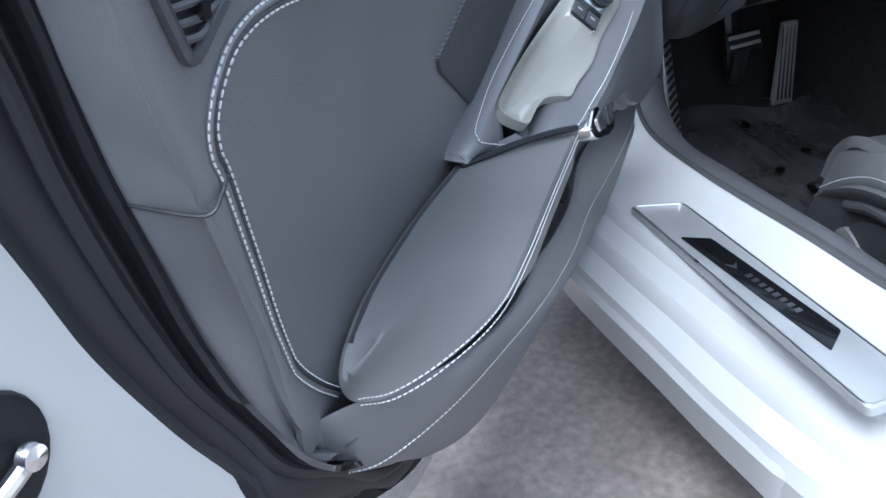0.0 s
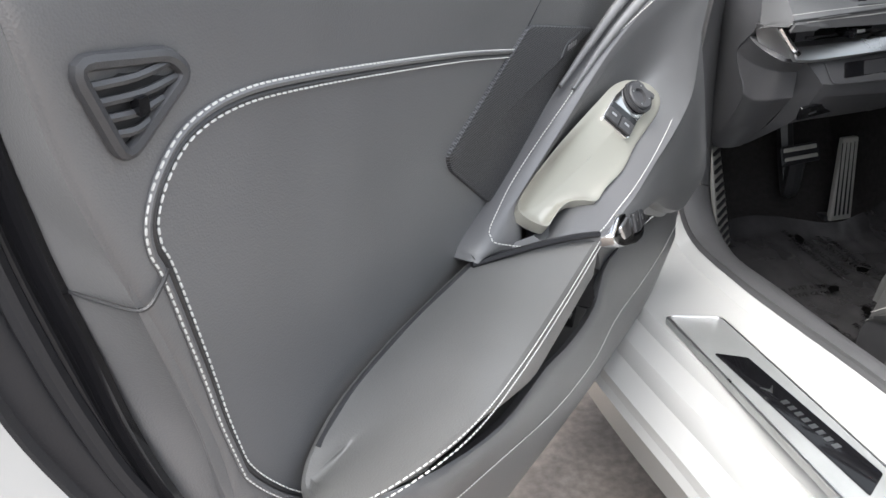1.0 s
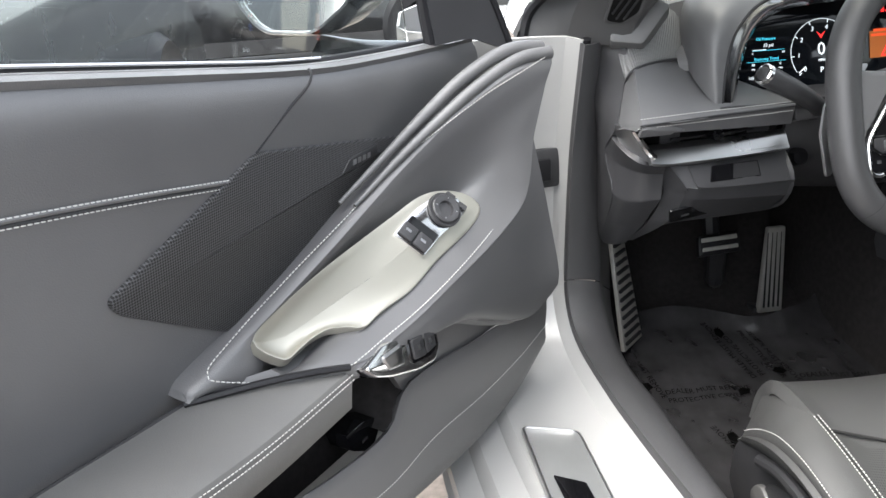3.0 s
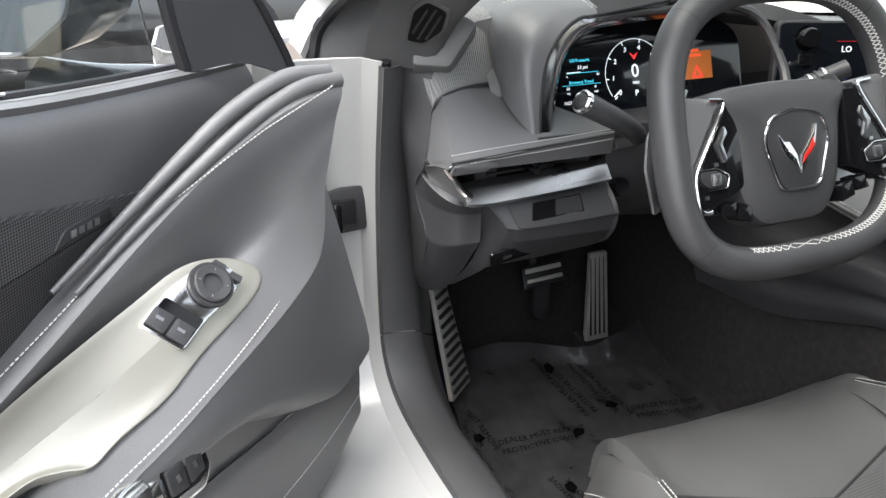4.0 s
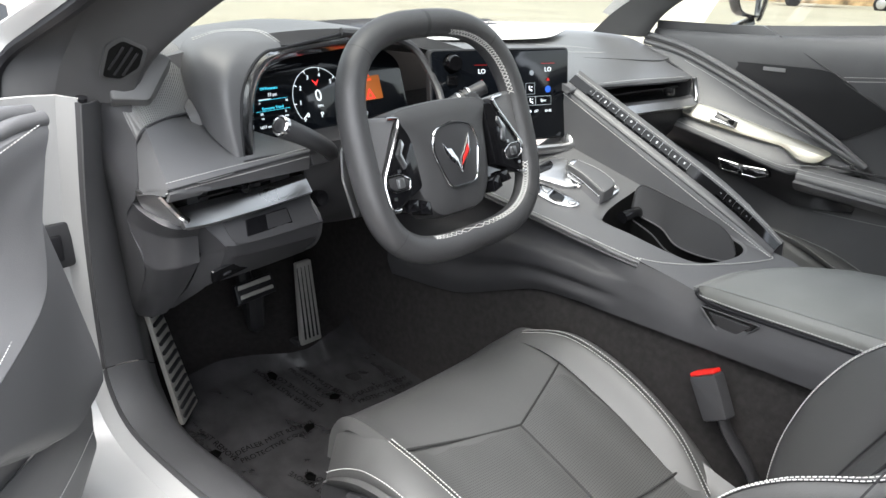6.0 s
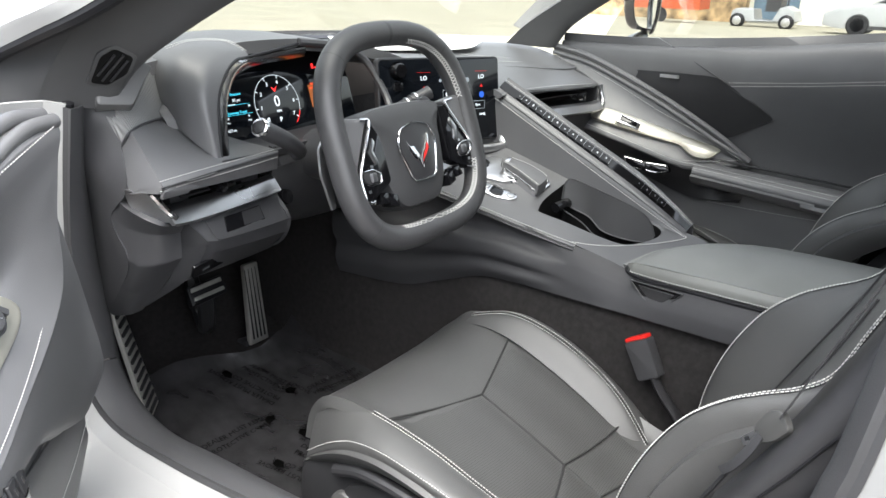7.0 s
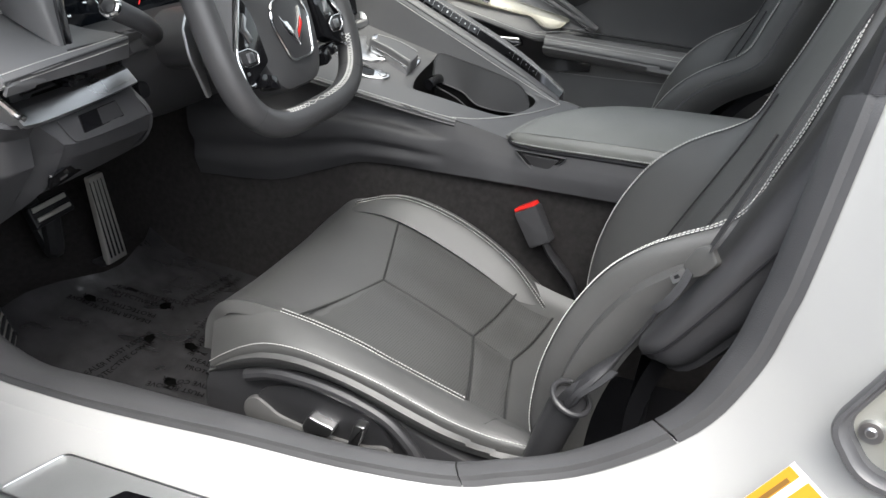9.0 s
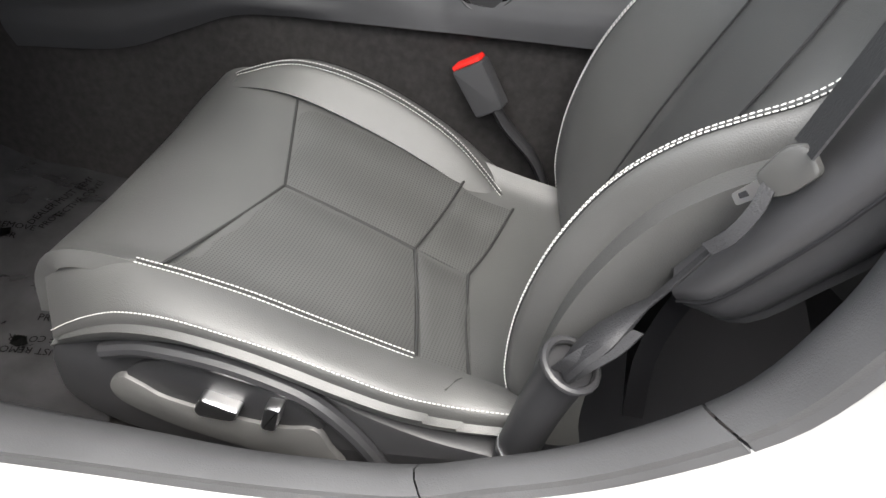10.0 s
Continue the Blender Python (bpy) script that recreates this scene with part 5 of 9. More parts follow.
part("side_cap", panel([[(-0.700, 0.262, 0.805), (-0.710, 0.240, 0.757), (-0.734, 0.200, 0.700), (-0.733, 0.250, 0.650), (-0.728, 0.228, 0.592), (-0.718, 0.278, 0.530), (-0.708, 0.338, 0.475)], [(-0.738, 0.30, 0.81), (-0.735, 0.29, 0.75), (-0.736, 0.265, 0.70), (-0.730, 0.285, 0.65), (-0.725, 0.285, 0.59), (-0.717, 0.315, 0.53), (-0.710, 0.345, 0.476)], [(-0.755, 0.36, 0.82), (-0.745, 0.37, 0.75), (-0.725, 0.36, 0.69), (-0.715, 0.355, 0.64), (-0.714, 0.352, 0.58), (-0.712, 0.35, 0.53), (-0.712, 0.35, 0.478)]], 0.006, (-2, 0, 0.7), 4, 4), PLASTIC, dash)
# knee panel with its tray
KN = [[(-0.668, 0.172, 0.645), (-0.62, 0.172, 0.643), (-0.55, 0.184, 0.642), (-0.478, 0.20, 0.640)],
      [(-0.645, 0.160, 0.612), (-0.62, 0.155, 0.609), (-0.55, 0.159, 0.606), (-0.478, 0.168, 0.603)],
      [(-0.640, 0.172, 0.595), (-0.62, 0.165, 0.59), (-0.55, 0.168, 0.585), (-0.478, 0.176, 0.58)],
      [(-0.645, 0.215, 0.54), (-0.62, 0.212, 0.54), (-0.55, 0.215, 0.54), (-0.478, 0.222, 0.54)],
      [(-0.665, 0.30, 0.478), (-0.62, 0.33, 0.49), (-0.55, 0.35, 0.50), (-0.478, 0.36, 0.51)]]
part("knee_panel", ruled(KN, 0.01, (-0.5, -1, 0.4), 5), PLASTIC, dash, "black knee panel")
part("knee_end", ruled([[(-0.668, 0.172, 0.645), (-0.645, 0.160, 0.612), (-0.640, 0.172, 0.595), (-0.645, 0.215, 0.54), (-0.665, 0.30, 0.478)], [(-0.672, 0.19, 0.64), (-0.662, 0.20, 0.60), (-0.660, 0.205, 0.585), (-0.664, 0.245, 0.53), (-0.672, 0.31, 0.475)]], 0.006, (-1.2, -0.6, 0.5), 4), PLASTIC, dash)
TRM = axes((-0.575, 0.169, 0.627), (1, 0.13, -0.03), (0.02, 0.40, 0.9))
part("tray", slab(rounded([(-0.036, -0.0125), (0.045, -0.012), (0.043, 0.011), (-0.030, 0.010)], 0.002), TRM @ Matrix.Translation((0, 0, 0.0015)), 0.003), GLOSS, dash, "small open tray")
part("tray_step", slab([(0.0, -0.011), (0.043, -0.0105), (0.042, 0.010), (0.004, 0.0095)], TRM @ Matrix.Translation((0, 0, 0.0022)), 0.002), DARK, dash)
part("tray_seam", tube([(-0.64, 0.166, 0.640), (-0.632, 0.158, 0.618), (-0.62, 0.154, 0.611), (-0.55, 0.157, 0.608), (-0.478, 0.167, 0.605)], 0.0011, 6), DARK, dash)
part("brake_switch", slab(rounded([(-0.03, -0.016), (0.03, -0.02), (0.026, 0.012), (-0.034, 0.016)], 0.004), axes((-0.622, 0.1885, 0.563), (1, 0.0, 0.18), (0, -0.58, 0.81)), 0.004, 0.001), GLOSS, dash, "parking brake switch")
part("switch_mark", box(-0.008, -0.004, 0.0006, 0.012, 0.004, 0.0006, axes((-0.622, 0.1885, 0.563), (1, 0.0, 0.18), (0, -0.58, 0.81))), SATIN, dash)
part("knee_right", panel([[(-0.478, 0.20, 0.64), (-0.478, 0.168, 0.606), (-0.478, 0.19, 0.56), (-0.478, 0.255, 0.525)], [(-0.45, 0.30, 0.64), (-0.45, 0.30, 0.60), (-0.45, 0.32, 0.56), (-0.45, 0.34, 0.53)]], 0.006, (0, 0, 0.6)), PLASTIC, dash)
# column surround and centre under-dash
part("column_panel", panel([[(-0.48, 0.20, 0.715), (-0.40, 0.19, 0.715), (-0.30, 0.19, 0.715), (-0.18, 0.2, 0.72)], [(-0.48, 0.21, 0.65), (-0.40, 0.2, 0.65), (-0.30, 0.2, 0.65), (-0.18, 0.21, 0.65)], [(-0.475, 0.26, 0.57), (-0.40, 0.27, 0.56), (-0.30, 0.27, 0.55), (-0.16, 0.25, 0.56)], [(-0.475, 0.40, 0.52), (-0.40, 0.42, 0.51), (-0.30, 0.42, 0.5), (-0.16, 0.40, 0.5)]], 0.01, (-0.3, -1, 0.4)), PLASTIC, dash)
part("column_shroud", tube([(-0.37, 0.20, 0.685), (-0.372, 0.12, 0.70), (-0.373, 0.05, 0.715)], 0.055, 14, 4, rb=0.045), PLASTIC, dash)
part("light_switch", slab(rounded([(-0.02, -0.016), (0.02, -0.016), (0.02, 0.016), (-0.02, 0.016)], 0.004), axes((-0.455, 0.195, 0.70), (1, 0.1, 0), (0, 0.3, 1)), 0.01, 0.002), PLASTIC, dash)
part("start_knob", lathe([(0.0, 0.012), (0.012, 0.012), (0.014, 0.0)], axes((-0.455, 0.21, 0.625), (1, 0.1, 0), (0, 0.3, 1)), 14), GLOSS, dash)
part("underside", panel([[(-0.66, 0.33, 0.485), (-0.45, 0.38, 0.51), (-0.2, 0.40, 0.5)], [(-0.66, 0.75, 0.50), (-0.45, 0.75, 0.52), (-0.2, 0.75, 0.5)]], 0.01, (-0.4, 0.5, -1)), DARK, dash)

# instrument cluster
SCREEN = material("black_display_glass", (0.004, 0.005, 0.007), 0.07, rough_vary=0.0, vary=0.0)
CYAN, WHITEG, ORANGE, REDG, BLUE, GREEN = glow("display_cyan", (0.05, 0.45, 0.6), 0.45), glow("display_white", (0.7, 0.75, 0.8), 0.26), glow("display_orange", (0.25, 0.07, 0.012), 0.16), glow("display_red", (0.7, 0.02, 0.02), 0.45), glow("display_blue", (0.02, 0.07, 0.3), 0.4), glow("display_green", (0.05, 0.5, 0.15), 0.7)
clu = thing("instrument_cluster", (-0.385, 0.27, 0.72), "lit digital instrument cluster with round dial", "instrument cluster")
cm = axes((-0.384, 0.292, 0.766), (1, 0.0, 0), (0, 0.3, 1))
part("screen", slab(rounded([(-0.19, -0.062), (0.185, -0.062), (0.185, 0.04), (0.12, 0.082), (-0.13, 0.082), (-0.18, 0.04)], 0.02), cm, 0.006, 0.001), SCREEN, clu)


def ring_arc(r, a0, a1, w, n=40):
    v, f = [], []
    for i in range(n + 1):
        a = radians(a0 + (a1 - a0) * i / n)
        v += [Vector((r * math.cos(a), r * math.sin(a), 0.001)), Vector(((r + w) * math.cos(a), (r + w) * math.sin(a), 0.001))]
    f = [(2 * i, 2 * i + 1, 2 * i + 3, 2 * i + 2) for i in range(n)]
    return v, f


def on(m, data):
    return [m @ Vector(v) for v in data[0]], data[1]


DC = cm @ Matrix.Translation((0.0, -0.006, 0)) @ Matrix.Scale(0.9, 4)
part("dial_ring", on(DC, ring_arc(0.054, -20, 215, 0.0008)), WHITEG, clu)
part("dial_redline", on(DC, ring_arc(0.054, -48, -20, 0.0012)), REDG, clu)
for k, ch in enumerate("01234567"):
    a = radians(222 - k * 36.5)
    part("dial_tick", on(DC @ pose(0.0515 * math.cos(a), 0.0515 * math.sin(a), 0.001, 0, 0, math.degrees(a)), box(0, 0, 0, 0.006, 0.0012, 0.0004)), WHITEG, clu)
    writing(ch, DC @ Matrix.Translation((0.041 * math.cos(a), 0.041 * math.sin(a), 0.001)), 0.0105, WHITEG, clu, shear=0.15)
part("needle", on(DC @ pose(0.045 * math.cos(radians(218)), 0.045 * math.sin(radians(218)), 0.0014, 0, 0, 38), box(0, 0, 0, 0.016, 0.0018, 0.0004)), WHITEG, clu)
writing("0", DC @ Matrix.Translation((0, 0.004, 0.001)), 0.030, WHITEG, clu)
writing("MPH", DC @ Matrix.Translation((0, -0.014, 0.001)), 0.006, WHITEG, clu)
writing("P", DC @ Matrix.Translation((0, -0.03, 0.001)), 0.013, WHITEG, clu)
part("dial_mark", on(DC, ([Vector((-0.008, 0.034, 0.001)), Vector((0, 0.022, 0.001)), Vector((0.008, 0.034, 0.001)), Vector((0, 0.028, 0.001))], [(0, 1, 2, 3)])), REDG, clu)
LP = cm @ Matrix.Translation((-0.088, -0.002, 0.001)) @ Matrix.Scale(0.72, 4)
writing("Oil Pressure", LP @ Matrix.Translation((0, 0.03, 0)), 0.0085, CYAN, clu)
writing("33 psi", LP @ Matrix.Translation((0.005, 0.0165, 0)), 0.0095, WHITEG, clu, shear=0.15)
part("gauge_bar", on(LP, box(-0.015, 0.008, 0, 0.03, 0.0014, 0.0004)), WHITEG, clu)
part("gauge_line", on(LP, box(0.005, 0.0065, 0, 0.07, 0.0006, 0.0004)), CYAN, clu)
writing("0", LP @ Matrix.Translation((-0.03, 0.001, 0)), 0.006, WHITEG, clu)
writing("80", LP @ Matrix.Translation((0.038, 0.001, 0)), 0.006, WHITEG, clu)
writing("Economy Trend", LP @ Matrix.Translation((0, -0.011, 0)), 0.0082, CYAN, clu)
part("trend_line", on(LP, box(0.0, -0.016, 0, 0.085, 0.0006, 0.0004)), CYAN, clu)
writing("30", LP @ Matrix.Translation((-0.03, -0.022, 0)), 0.0075, WHITEG, clu)
writing("0", LP @ Matrix.Translation((0.03, -0.022, 0)), 0.0075, WHITEG, clu)
writing("avg", LP @ Matrix.Translation((-0.03, -0.0305, 0)), 0.0055, WHITEG, clu)
writing("mpg", LP @ Matrix.Translation((0.03, -0.0305, 0)), 0.0055, WHITEG, clu)
writing("1657 mi", LP @ Matrix.Translation((-0.028, -0.049, 0)), 0.0085, WHITEG, clu)
RP = cm @ Matrix.Translation((0.105, 0.0, 0.001))
part("message", on(RP, box(0.0, -0.002, 0, 0.054, 0.040, 0.0004)), ORANGE, clu)
for y, w in ((0.019, 0.026), (0.012, 0.034)):
    part("message_bar", on(RP, box(-0.008, y, 0.0006, w, 0.004, 0.0003)), glow("message_dark", (0.5, 0.05, 0.01), 0.3), clu)
part("warning_sign", on(RP @ Matrix.Translation((0, -0.012, 0.0008)), ([Vector((-0.01, -0.008, 0)), Vector((0.01, -0.008, 0)), Vector((0, 0.01, 0)), Vector((-0.006, -0.006, 0)), Vector((0.006, -0.006, 0)), Vector((0, 0.006, 0))], [(0, 1, 4, 3), (1, 2, 5, 4), (2, 0, 3, 5)])), REDG, clu)
part("belt_lamp", on(RP, box(-0.005, 0.05, 0, 0.005, 0.009, 0.0004)), REDG, clu)
part("belt_lamp_bar", on(RP, box(0.003, 0.047, 0, 0.006, 0.003, 0.0004)), REDG, clu)

# stalks
stk = thing("indicator_stalk", (-0.49, 0.13, 0.72), "black indicator stalk with chrome ringed tip", "stalk")
part("stem", tube([(-0.452, 0.175, 0.703), (-0.482, 0.138, 0.720), (-0.52, 0.122, 0.743), (-0.567, 0.121, 0.768)], 0.0135, 16, 6, scale=lambda s: 0.8 + 0.22 * s), PLASTIC, stk)
sd = (Vector((-0.570, 0.119, 0.771)) - Vector((-0.525, 0.128, 0.746))).normalized()
sxx = Vector((0, 0, 1)).cross(sd)
sx = axes((-0.569, 0.1205, 0.770), sxx, sd.cross(sxx))
part("tip_ring", lathe([(0.0085, 0.003), (0.0115, 0.0035), (0.0136, 0.002), (0.0142, -0.003)], sx, 24), CHROME, stk)
part("tip_cap", lathe([(0.0, 0.0045), (0.007, 0.004), (0.009, 0.003), (0.009, -0.002)], sx, 20), DARK, stk)
for k in range(3):
    part("stalk_mark", on(sx @ Matrix.Translation((-0.002, 0.0136, -0.018 - 0.006 * k)), box(0, 0, 0, 0.005, 0.0006, 0.0025)), SATIN, stk)
wip = thing("wiper_stalk", (-0.24, 0.13, 0.73), "black wiper stalk behind the steering wheel", "stalk")
part("stem", tube([(-0.265, 0.165, 0.725), (-0.235, 0.15, 0.745), (-0.20, 0.135, 0.762), (-0.172, 0.123, 0.775)], 0.012, 12, 6), PLASTIC, wip)
for k in range(3):
    part("band", tube([(-0.215 + 0.008 * k, 0.141 - 0.003 * k, 0.756 + 0.004 * k), (-0.2125 + 0.008 * k, 0.140 - 0.003 * k, 0.7572 + 0.004 * k)], 0.0126, 12, 2), SATIN if k != 1 else DARK, wip)

# ---- steering wheel ----
WHEEL_LEATHER = material("steering_wheel_leather", (0.042, 0.042, 0.044), 0.44, grain=0.25, grain_size=900, kind="voronoi", vary=0.1, spec=0.6)
wheel = thing("steering_wheel", (-0.375, 0.02, 0.715), "flat-bottomed dark leather steering wheel with silver spokes", "steering wheel")
WM = axes((-0.373, 0.012, 0.728), (1, 0, 0), (0, 0.34, 1))
RM = axes((-0.372, 0.0113, 0.743), (1, 0, 0), (0, 0.346, 1))


def rim_point(a):
    c, s = math.cos(a), math.sin(a)
    e = 2 / (2.8 if s > 0 else 3.3)
    x = 0.156 * math.copysign(abs(c) ** e, c)
    y = (0.156 if s > 0 else 0.147) * math.copysign(abs(s) ** e, s)
    return RM @ Vector((x, y, 0.0))


rim = [rim_point(2 * math.pi * i / 96) for i in range(96)]
part("rim", sweep(rim, ring(0.019, 0.0195, 20), True, up=WM.to_3x3() @ Vector((0, 0, 1))), WHEEL_LEATHER, wheel, "leather wrapped rim")
WZ = WM.to_3x3() @ Vector((0, 0, 1))
rc = RM.translation


def rim_thread(a, d):
    p = rim_point(a)
    t = (rim_point(a + 0.02) - p).normalized()
    side = t.cross(WZ).normalized()
    if side.dot(rc - p) < 0:
        side = -side
    return p + side * 0.0192 * math.cos(d) + WZ * 0.0197 * math.sin(d)


for a0, a1 in ((8, 80), (250, 345)):
    zz = []
    for k in range(150):
        a = 2 * math.pi * k / 150
        if a0 <= math.degrees(a) <= a1:
            zz += [[rim_thread(a, 0.80), rim_thread(a + 0.036, 0.38)], [rim_thread(a, 0.38), rim_thread(a + 0.036, 0.80)]]
    part("rim_stitching", merge(*[sweep(q, ring(0.00055, 0.00055, 4)) for q in zz]), THREAD, wheel, "pale cross stitching")
for a in (46, 90, 134, 222, 318):
    p = rim_point(radians(a))
    q = rim_point(radians(a + 0.6))
    part("rim_seam", sweep([p, q], ring(0.0191, 0.0196, 20), up=WZ), DARK, wheel)
# hub
hub = rounded([(-0.10, 0.050), (-0.07, 0.058), (0.0, 0.061), (0.07, 0.058), (0.10, 0.050), (0.082, 0.022), (0.078, -0.02), (0.07, -0.065), (0.046, -0.10), (-0.046, -0.10), (-0.07, -0.065), (-0.078, -0.02), (-0.082, 0.022)], 0.02, 5)
HM = WM @ Matrix.Translation((-0.004, 0.006, 0.007))
nh = len(hub)
prof = [(0.25, 0.010), (0.6, 0.009), (0.85, 0.006), (0.96, 0.0), (1.0, -0.012), (0.98, -0.05)]
hub_rows = [[HM @ Vector((x * k, y * k, z)) for x, y in hub] for k, z in prof]
hd = sheet([r + r[:1] for r in hub_rows])
hd = (hd[0] + [HM @ Vector((0, 0, 0.010))], hd[1] + [(i + 1, i, len(hd[0])) for i in range(nh)])
part("hub_pad", hd, WHEEL_LEATHER, wheel, "leather airbag pad")
emb = rounded([(-0.036, 0.036), (0.0, 0.044), (0.036, 0.036), (0.045, 0.010), (0.027, -0.044), (-0.027, -0.044), (-0.045, 0.010)], 0.012, 4)
EM = HM @ Matrix.Translation((0.004, -0.017, 0.0125))
part("emblem_plate", slab(emb, EM, 0.006, 0.002), DARK, wheel)
part("emblem_ring", sweep([EM @ Vector((x, y, 0)) for x, y in emb], ring(0.0017, 0.0017, 6), True), CHROME, wheel, "chrome emblem ring")
EF = EM @ Matrix.Translation((0.0, -0.002, 0.002))
part("emblem_flag", slab([(-0.027, 0.020), (-0.020, 0.011), (-0.012, 0.010), (-0.003, -0.006), (0.0, -0.026), (-0.008, -0.014), (-0.017, -0.007), (-0.023, 0.003)], EF, 0.003, 0.0006), CHROME, wheel, "silver emblem wing")
for k in range(3):
    part("emblem_check", slab([(-0.018 + 0.005 * k, 0.004 - 0.006 * k), (-0.0155 + 0.005 * k, 0.002 - 0.006 * k), (-0.017 + 0.005 * k, -0.001 - 0.006 * k), (-0.0195 + 0.005 * k, 0.001 - 0.006 * k)], EF @ Matrix.Translation((0, 0, 0.0006)), 0.001), RUBBER, wheel)
part("emblem_flag_edge", slab([(0.0, -0.026), (0.003, -0.006), (0.012, 0.004), (0.020, 0.014), (0.027, 0.026), (0.0235, 0.002), (0.014, -0.010)], EF, 0.003, 0.0006), CHROME, wheel)
part("emblem_flag_red", slab([(0.0025, -0.015), (0.006, -0.006), (0.014, 0.002), (0.0205, 0.012), (0.0215, 0.003), (0.013, -0.006)], EF @ Matrix.Translation((0, 0, 0.0006)), 0.003, 0.0004), RED, wheel, "red emblem wing")
for k in range(2):
    part("hub_mark", box(0.0 + 0.012 * (k - 0.5), -0.058, 0.0088, 0.008, 0.004 - 0.0015 * k, 0.001, HM), PLASTIC, wheel)
for s in (-1, 1):
    SK_ = WM @ Matrix.Translation((0.0 if s < 0 else 0.008, 0.0 if s < 0 else 0.004, 0.007))

    def wq(pts, r=0.003):
        return rounded([(s * x, y) for x, y in pts], r)

    spk = part("spoke", slab(wq([(0.07, 0.045), (0.094, 0.045), (0.134, -0.022), (0.137, -0.058), (0.122, -0.066), (0.07, -0.044)], 0.006), SK_ @ Matrix.Translation((0, 0, 0.006)), 0.02, 0.002), GLOSS, wheel, "gloss black spoke with buttons")
    part("thumb_pad", slab(wq([(0.08, 0.052), (0.155, 0.060), (0.165, 0.0), (0.155, -0.075), (0.128, -0.068), (0.131, -0.02), (0.092, 0.042)], 0.008), SK_ @ Matrix.Translation((0, 0, 0.006)), 0.022, 0.006), LEATHER, spk)
    part("spoke_trim", sweep([SK_ @ Vector((s * x, y, 0.008)) for x, y in [(0.108, 0.052)] + rounded([(0.104, 0.052), (0.088, 0.050), (0.093, 0.038), (0.131, -0.020), (0.1345, -0.03), (0.133, -0.063), (0.122, -0.067), (0.078, -0.042)], 0.005)[5:-5]], ring(0.0024, 0.0024, 10), up=WZ), CHROME, spk, "chrome spoke trim")
    part("shift_tab", slab(wq([(0.092, 0.024), (0.105, 0.006), (0.097, -0.016), (0.091, -0.012), (0.096, 0.005), (0.088, 0.016)], 0.002), SK_ @ Matrix.Translation((0, 0, 0.009)), 0.006, 0.001), SATIN, spk)
    part("rocker", slab(wq([(0.127, -0.022), (0.106, -0.022), (0.093, -0.030), (0.096, -0.040), (0.117, -0.041), (0.127, -0.034)]), SK_ @ Matrix.Translation((0, 0, 0.0085)), 0.006, 0.0015), DARK, spk)
    part("rocker_ring", sweep([SK_ @ Vector((x, y, 0.0085)) for x, y in wq([(0.129, -0.020), (0.106, -0.020), (0.091, -0.029), (0.095, -0.042), (0.117, -0.043), (0.129, -0.036)])], ring(0.0008, 0.0008, 6), True), CHROME, spk)
    part("roller", slab(wq([(0.104, -0.025), (0.115, -0.025), (0.115, -0.038), (0.104, -0.038)], 0.002), SK_ @ Matrix.Translation((0, 0, 0.0125)), 0.006, 0.002), SATIN, spk)
    for k in range(2):
        part("spoke_mark", box(s * (0.105 + 0.016 * k), -0.016 - 0.034 * k, 0.0068, 0.005, 0.004, 0.0005, SK_), SATIN, spk)
    for k in range(2):
        part("key", slab(wq([(0.060 + 0.022 * k, -0.084 + 0.010 * k), (0.080 + 0.022 * k, -0.078 + 0.006 * k), (0.076 + 0.020 * k, -0.060 + 0.004 * k), (0.060 + 0.019 * k, -0.066 + 0.008 * k)], 0.002), SK_ @ Matrix.Translation((0, 0, 0.002)), 0.02, 0.001), GLOSS, spk)
    part("paddle", slab(wq([(0.095, 0.070), (0.113, 0.070), (0.155, 0.025), (0.163, -0.01), (0.159, -0.063), (0.150, -0.06), (0.146, -0.02), (0.118, 0.035)], 0.005), WM @ Matrix.Translation((0, 0, -0.030)), 0.004, 0.001), SATIN, wheel, "silver shift paddle")

# ---- centre screen ----
tab = thing("touchscreen", (-0.09, 0.16, 0.64), "black touchscreen showing climate page", "screen")
sr = Vector((0.945, -0.327, -0.03)).normalized()
TM = axes((-0.067, 0.162, 0.740), sr, Vector((0.02, 0.15, 1.0)))
part("frame", slab(rounded([(-0.150, -0.080), (0.135, -0.080), (0.135, 0.085), (-0.150, 0.085)], 0.01), TM @ Matrix.Translation((0, 0, -0.002)), 0.014, 0.002), DARK, tab)
part("glass", slab(rounded([(-0.147, -0.077), (0.132, -0.077), (0.132, 0.082), (-0.147, 0.082)], 0.009), TM, 0.003, 0.0006), SCREEN, tab)
part("grip", tube([TM @ Vector(v) for v in ((-0.12, -0.088, -0.01), (0.0, -0.096, 0.012), (0.115, -0.096, 0.014), (0.134, -0.084, 0.008), (0.139, -0.055, -0.004))], 0.009, 10, 6), SATIN, tab, "satin hand rest below the screen")
DIM = glow("display_dim", (0.3, 0.33, 0.36), 0.12)
DIMRED = glow("display_dim_red", (0.35, 0.01, 0.01), 0.2)
TS = TM @ Matrix.Translation((0, 0, 0.0008))
writing("LO", TS @ Matrix.Translation((0.088, 0.046, 0)), 0.0115, WHITEG, tab)
writing("LO", TS @ Matrix.Translation((-0.05, 0.046, 0)), 0.0115, WHITEG, tab)
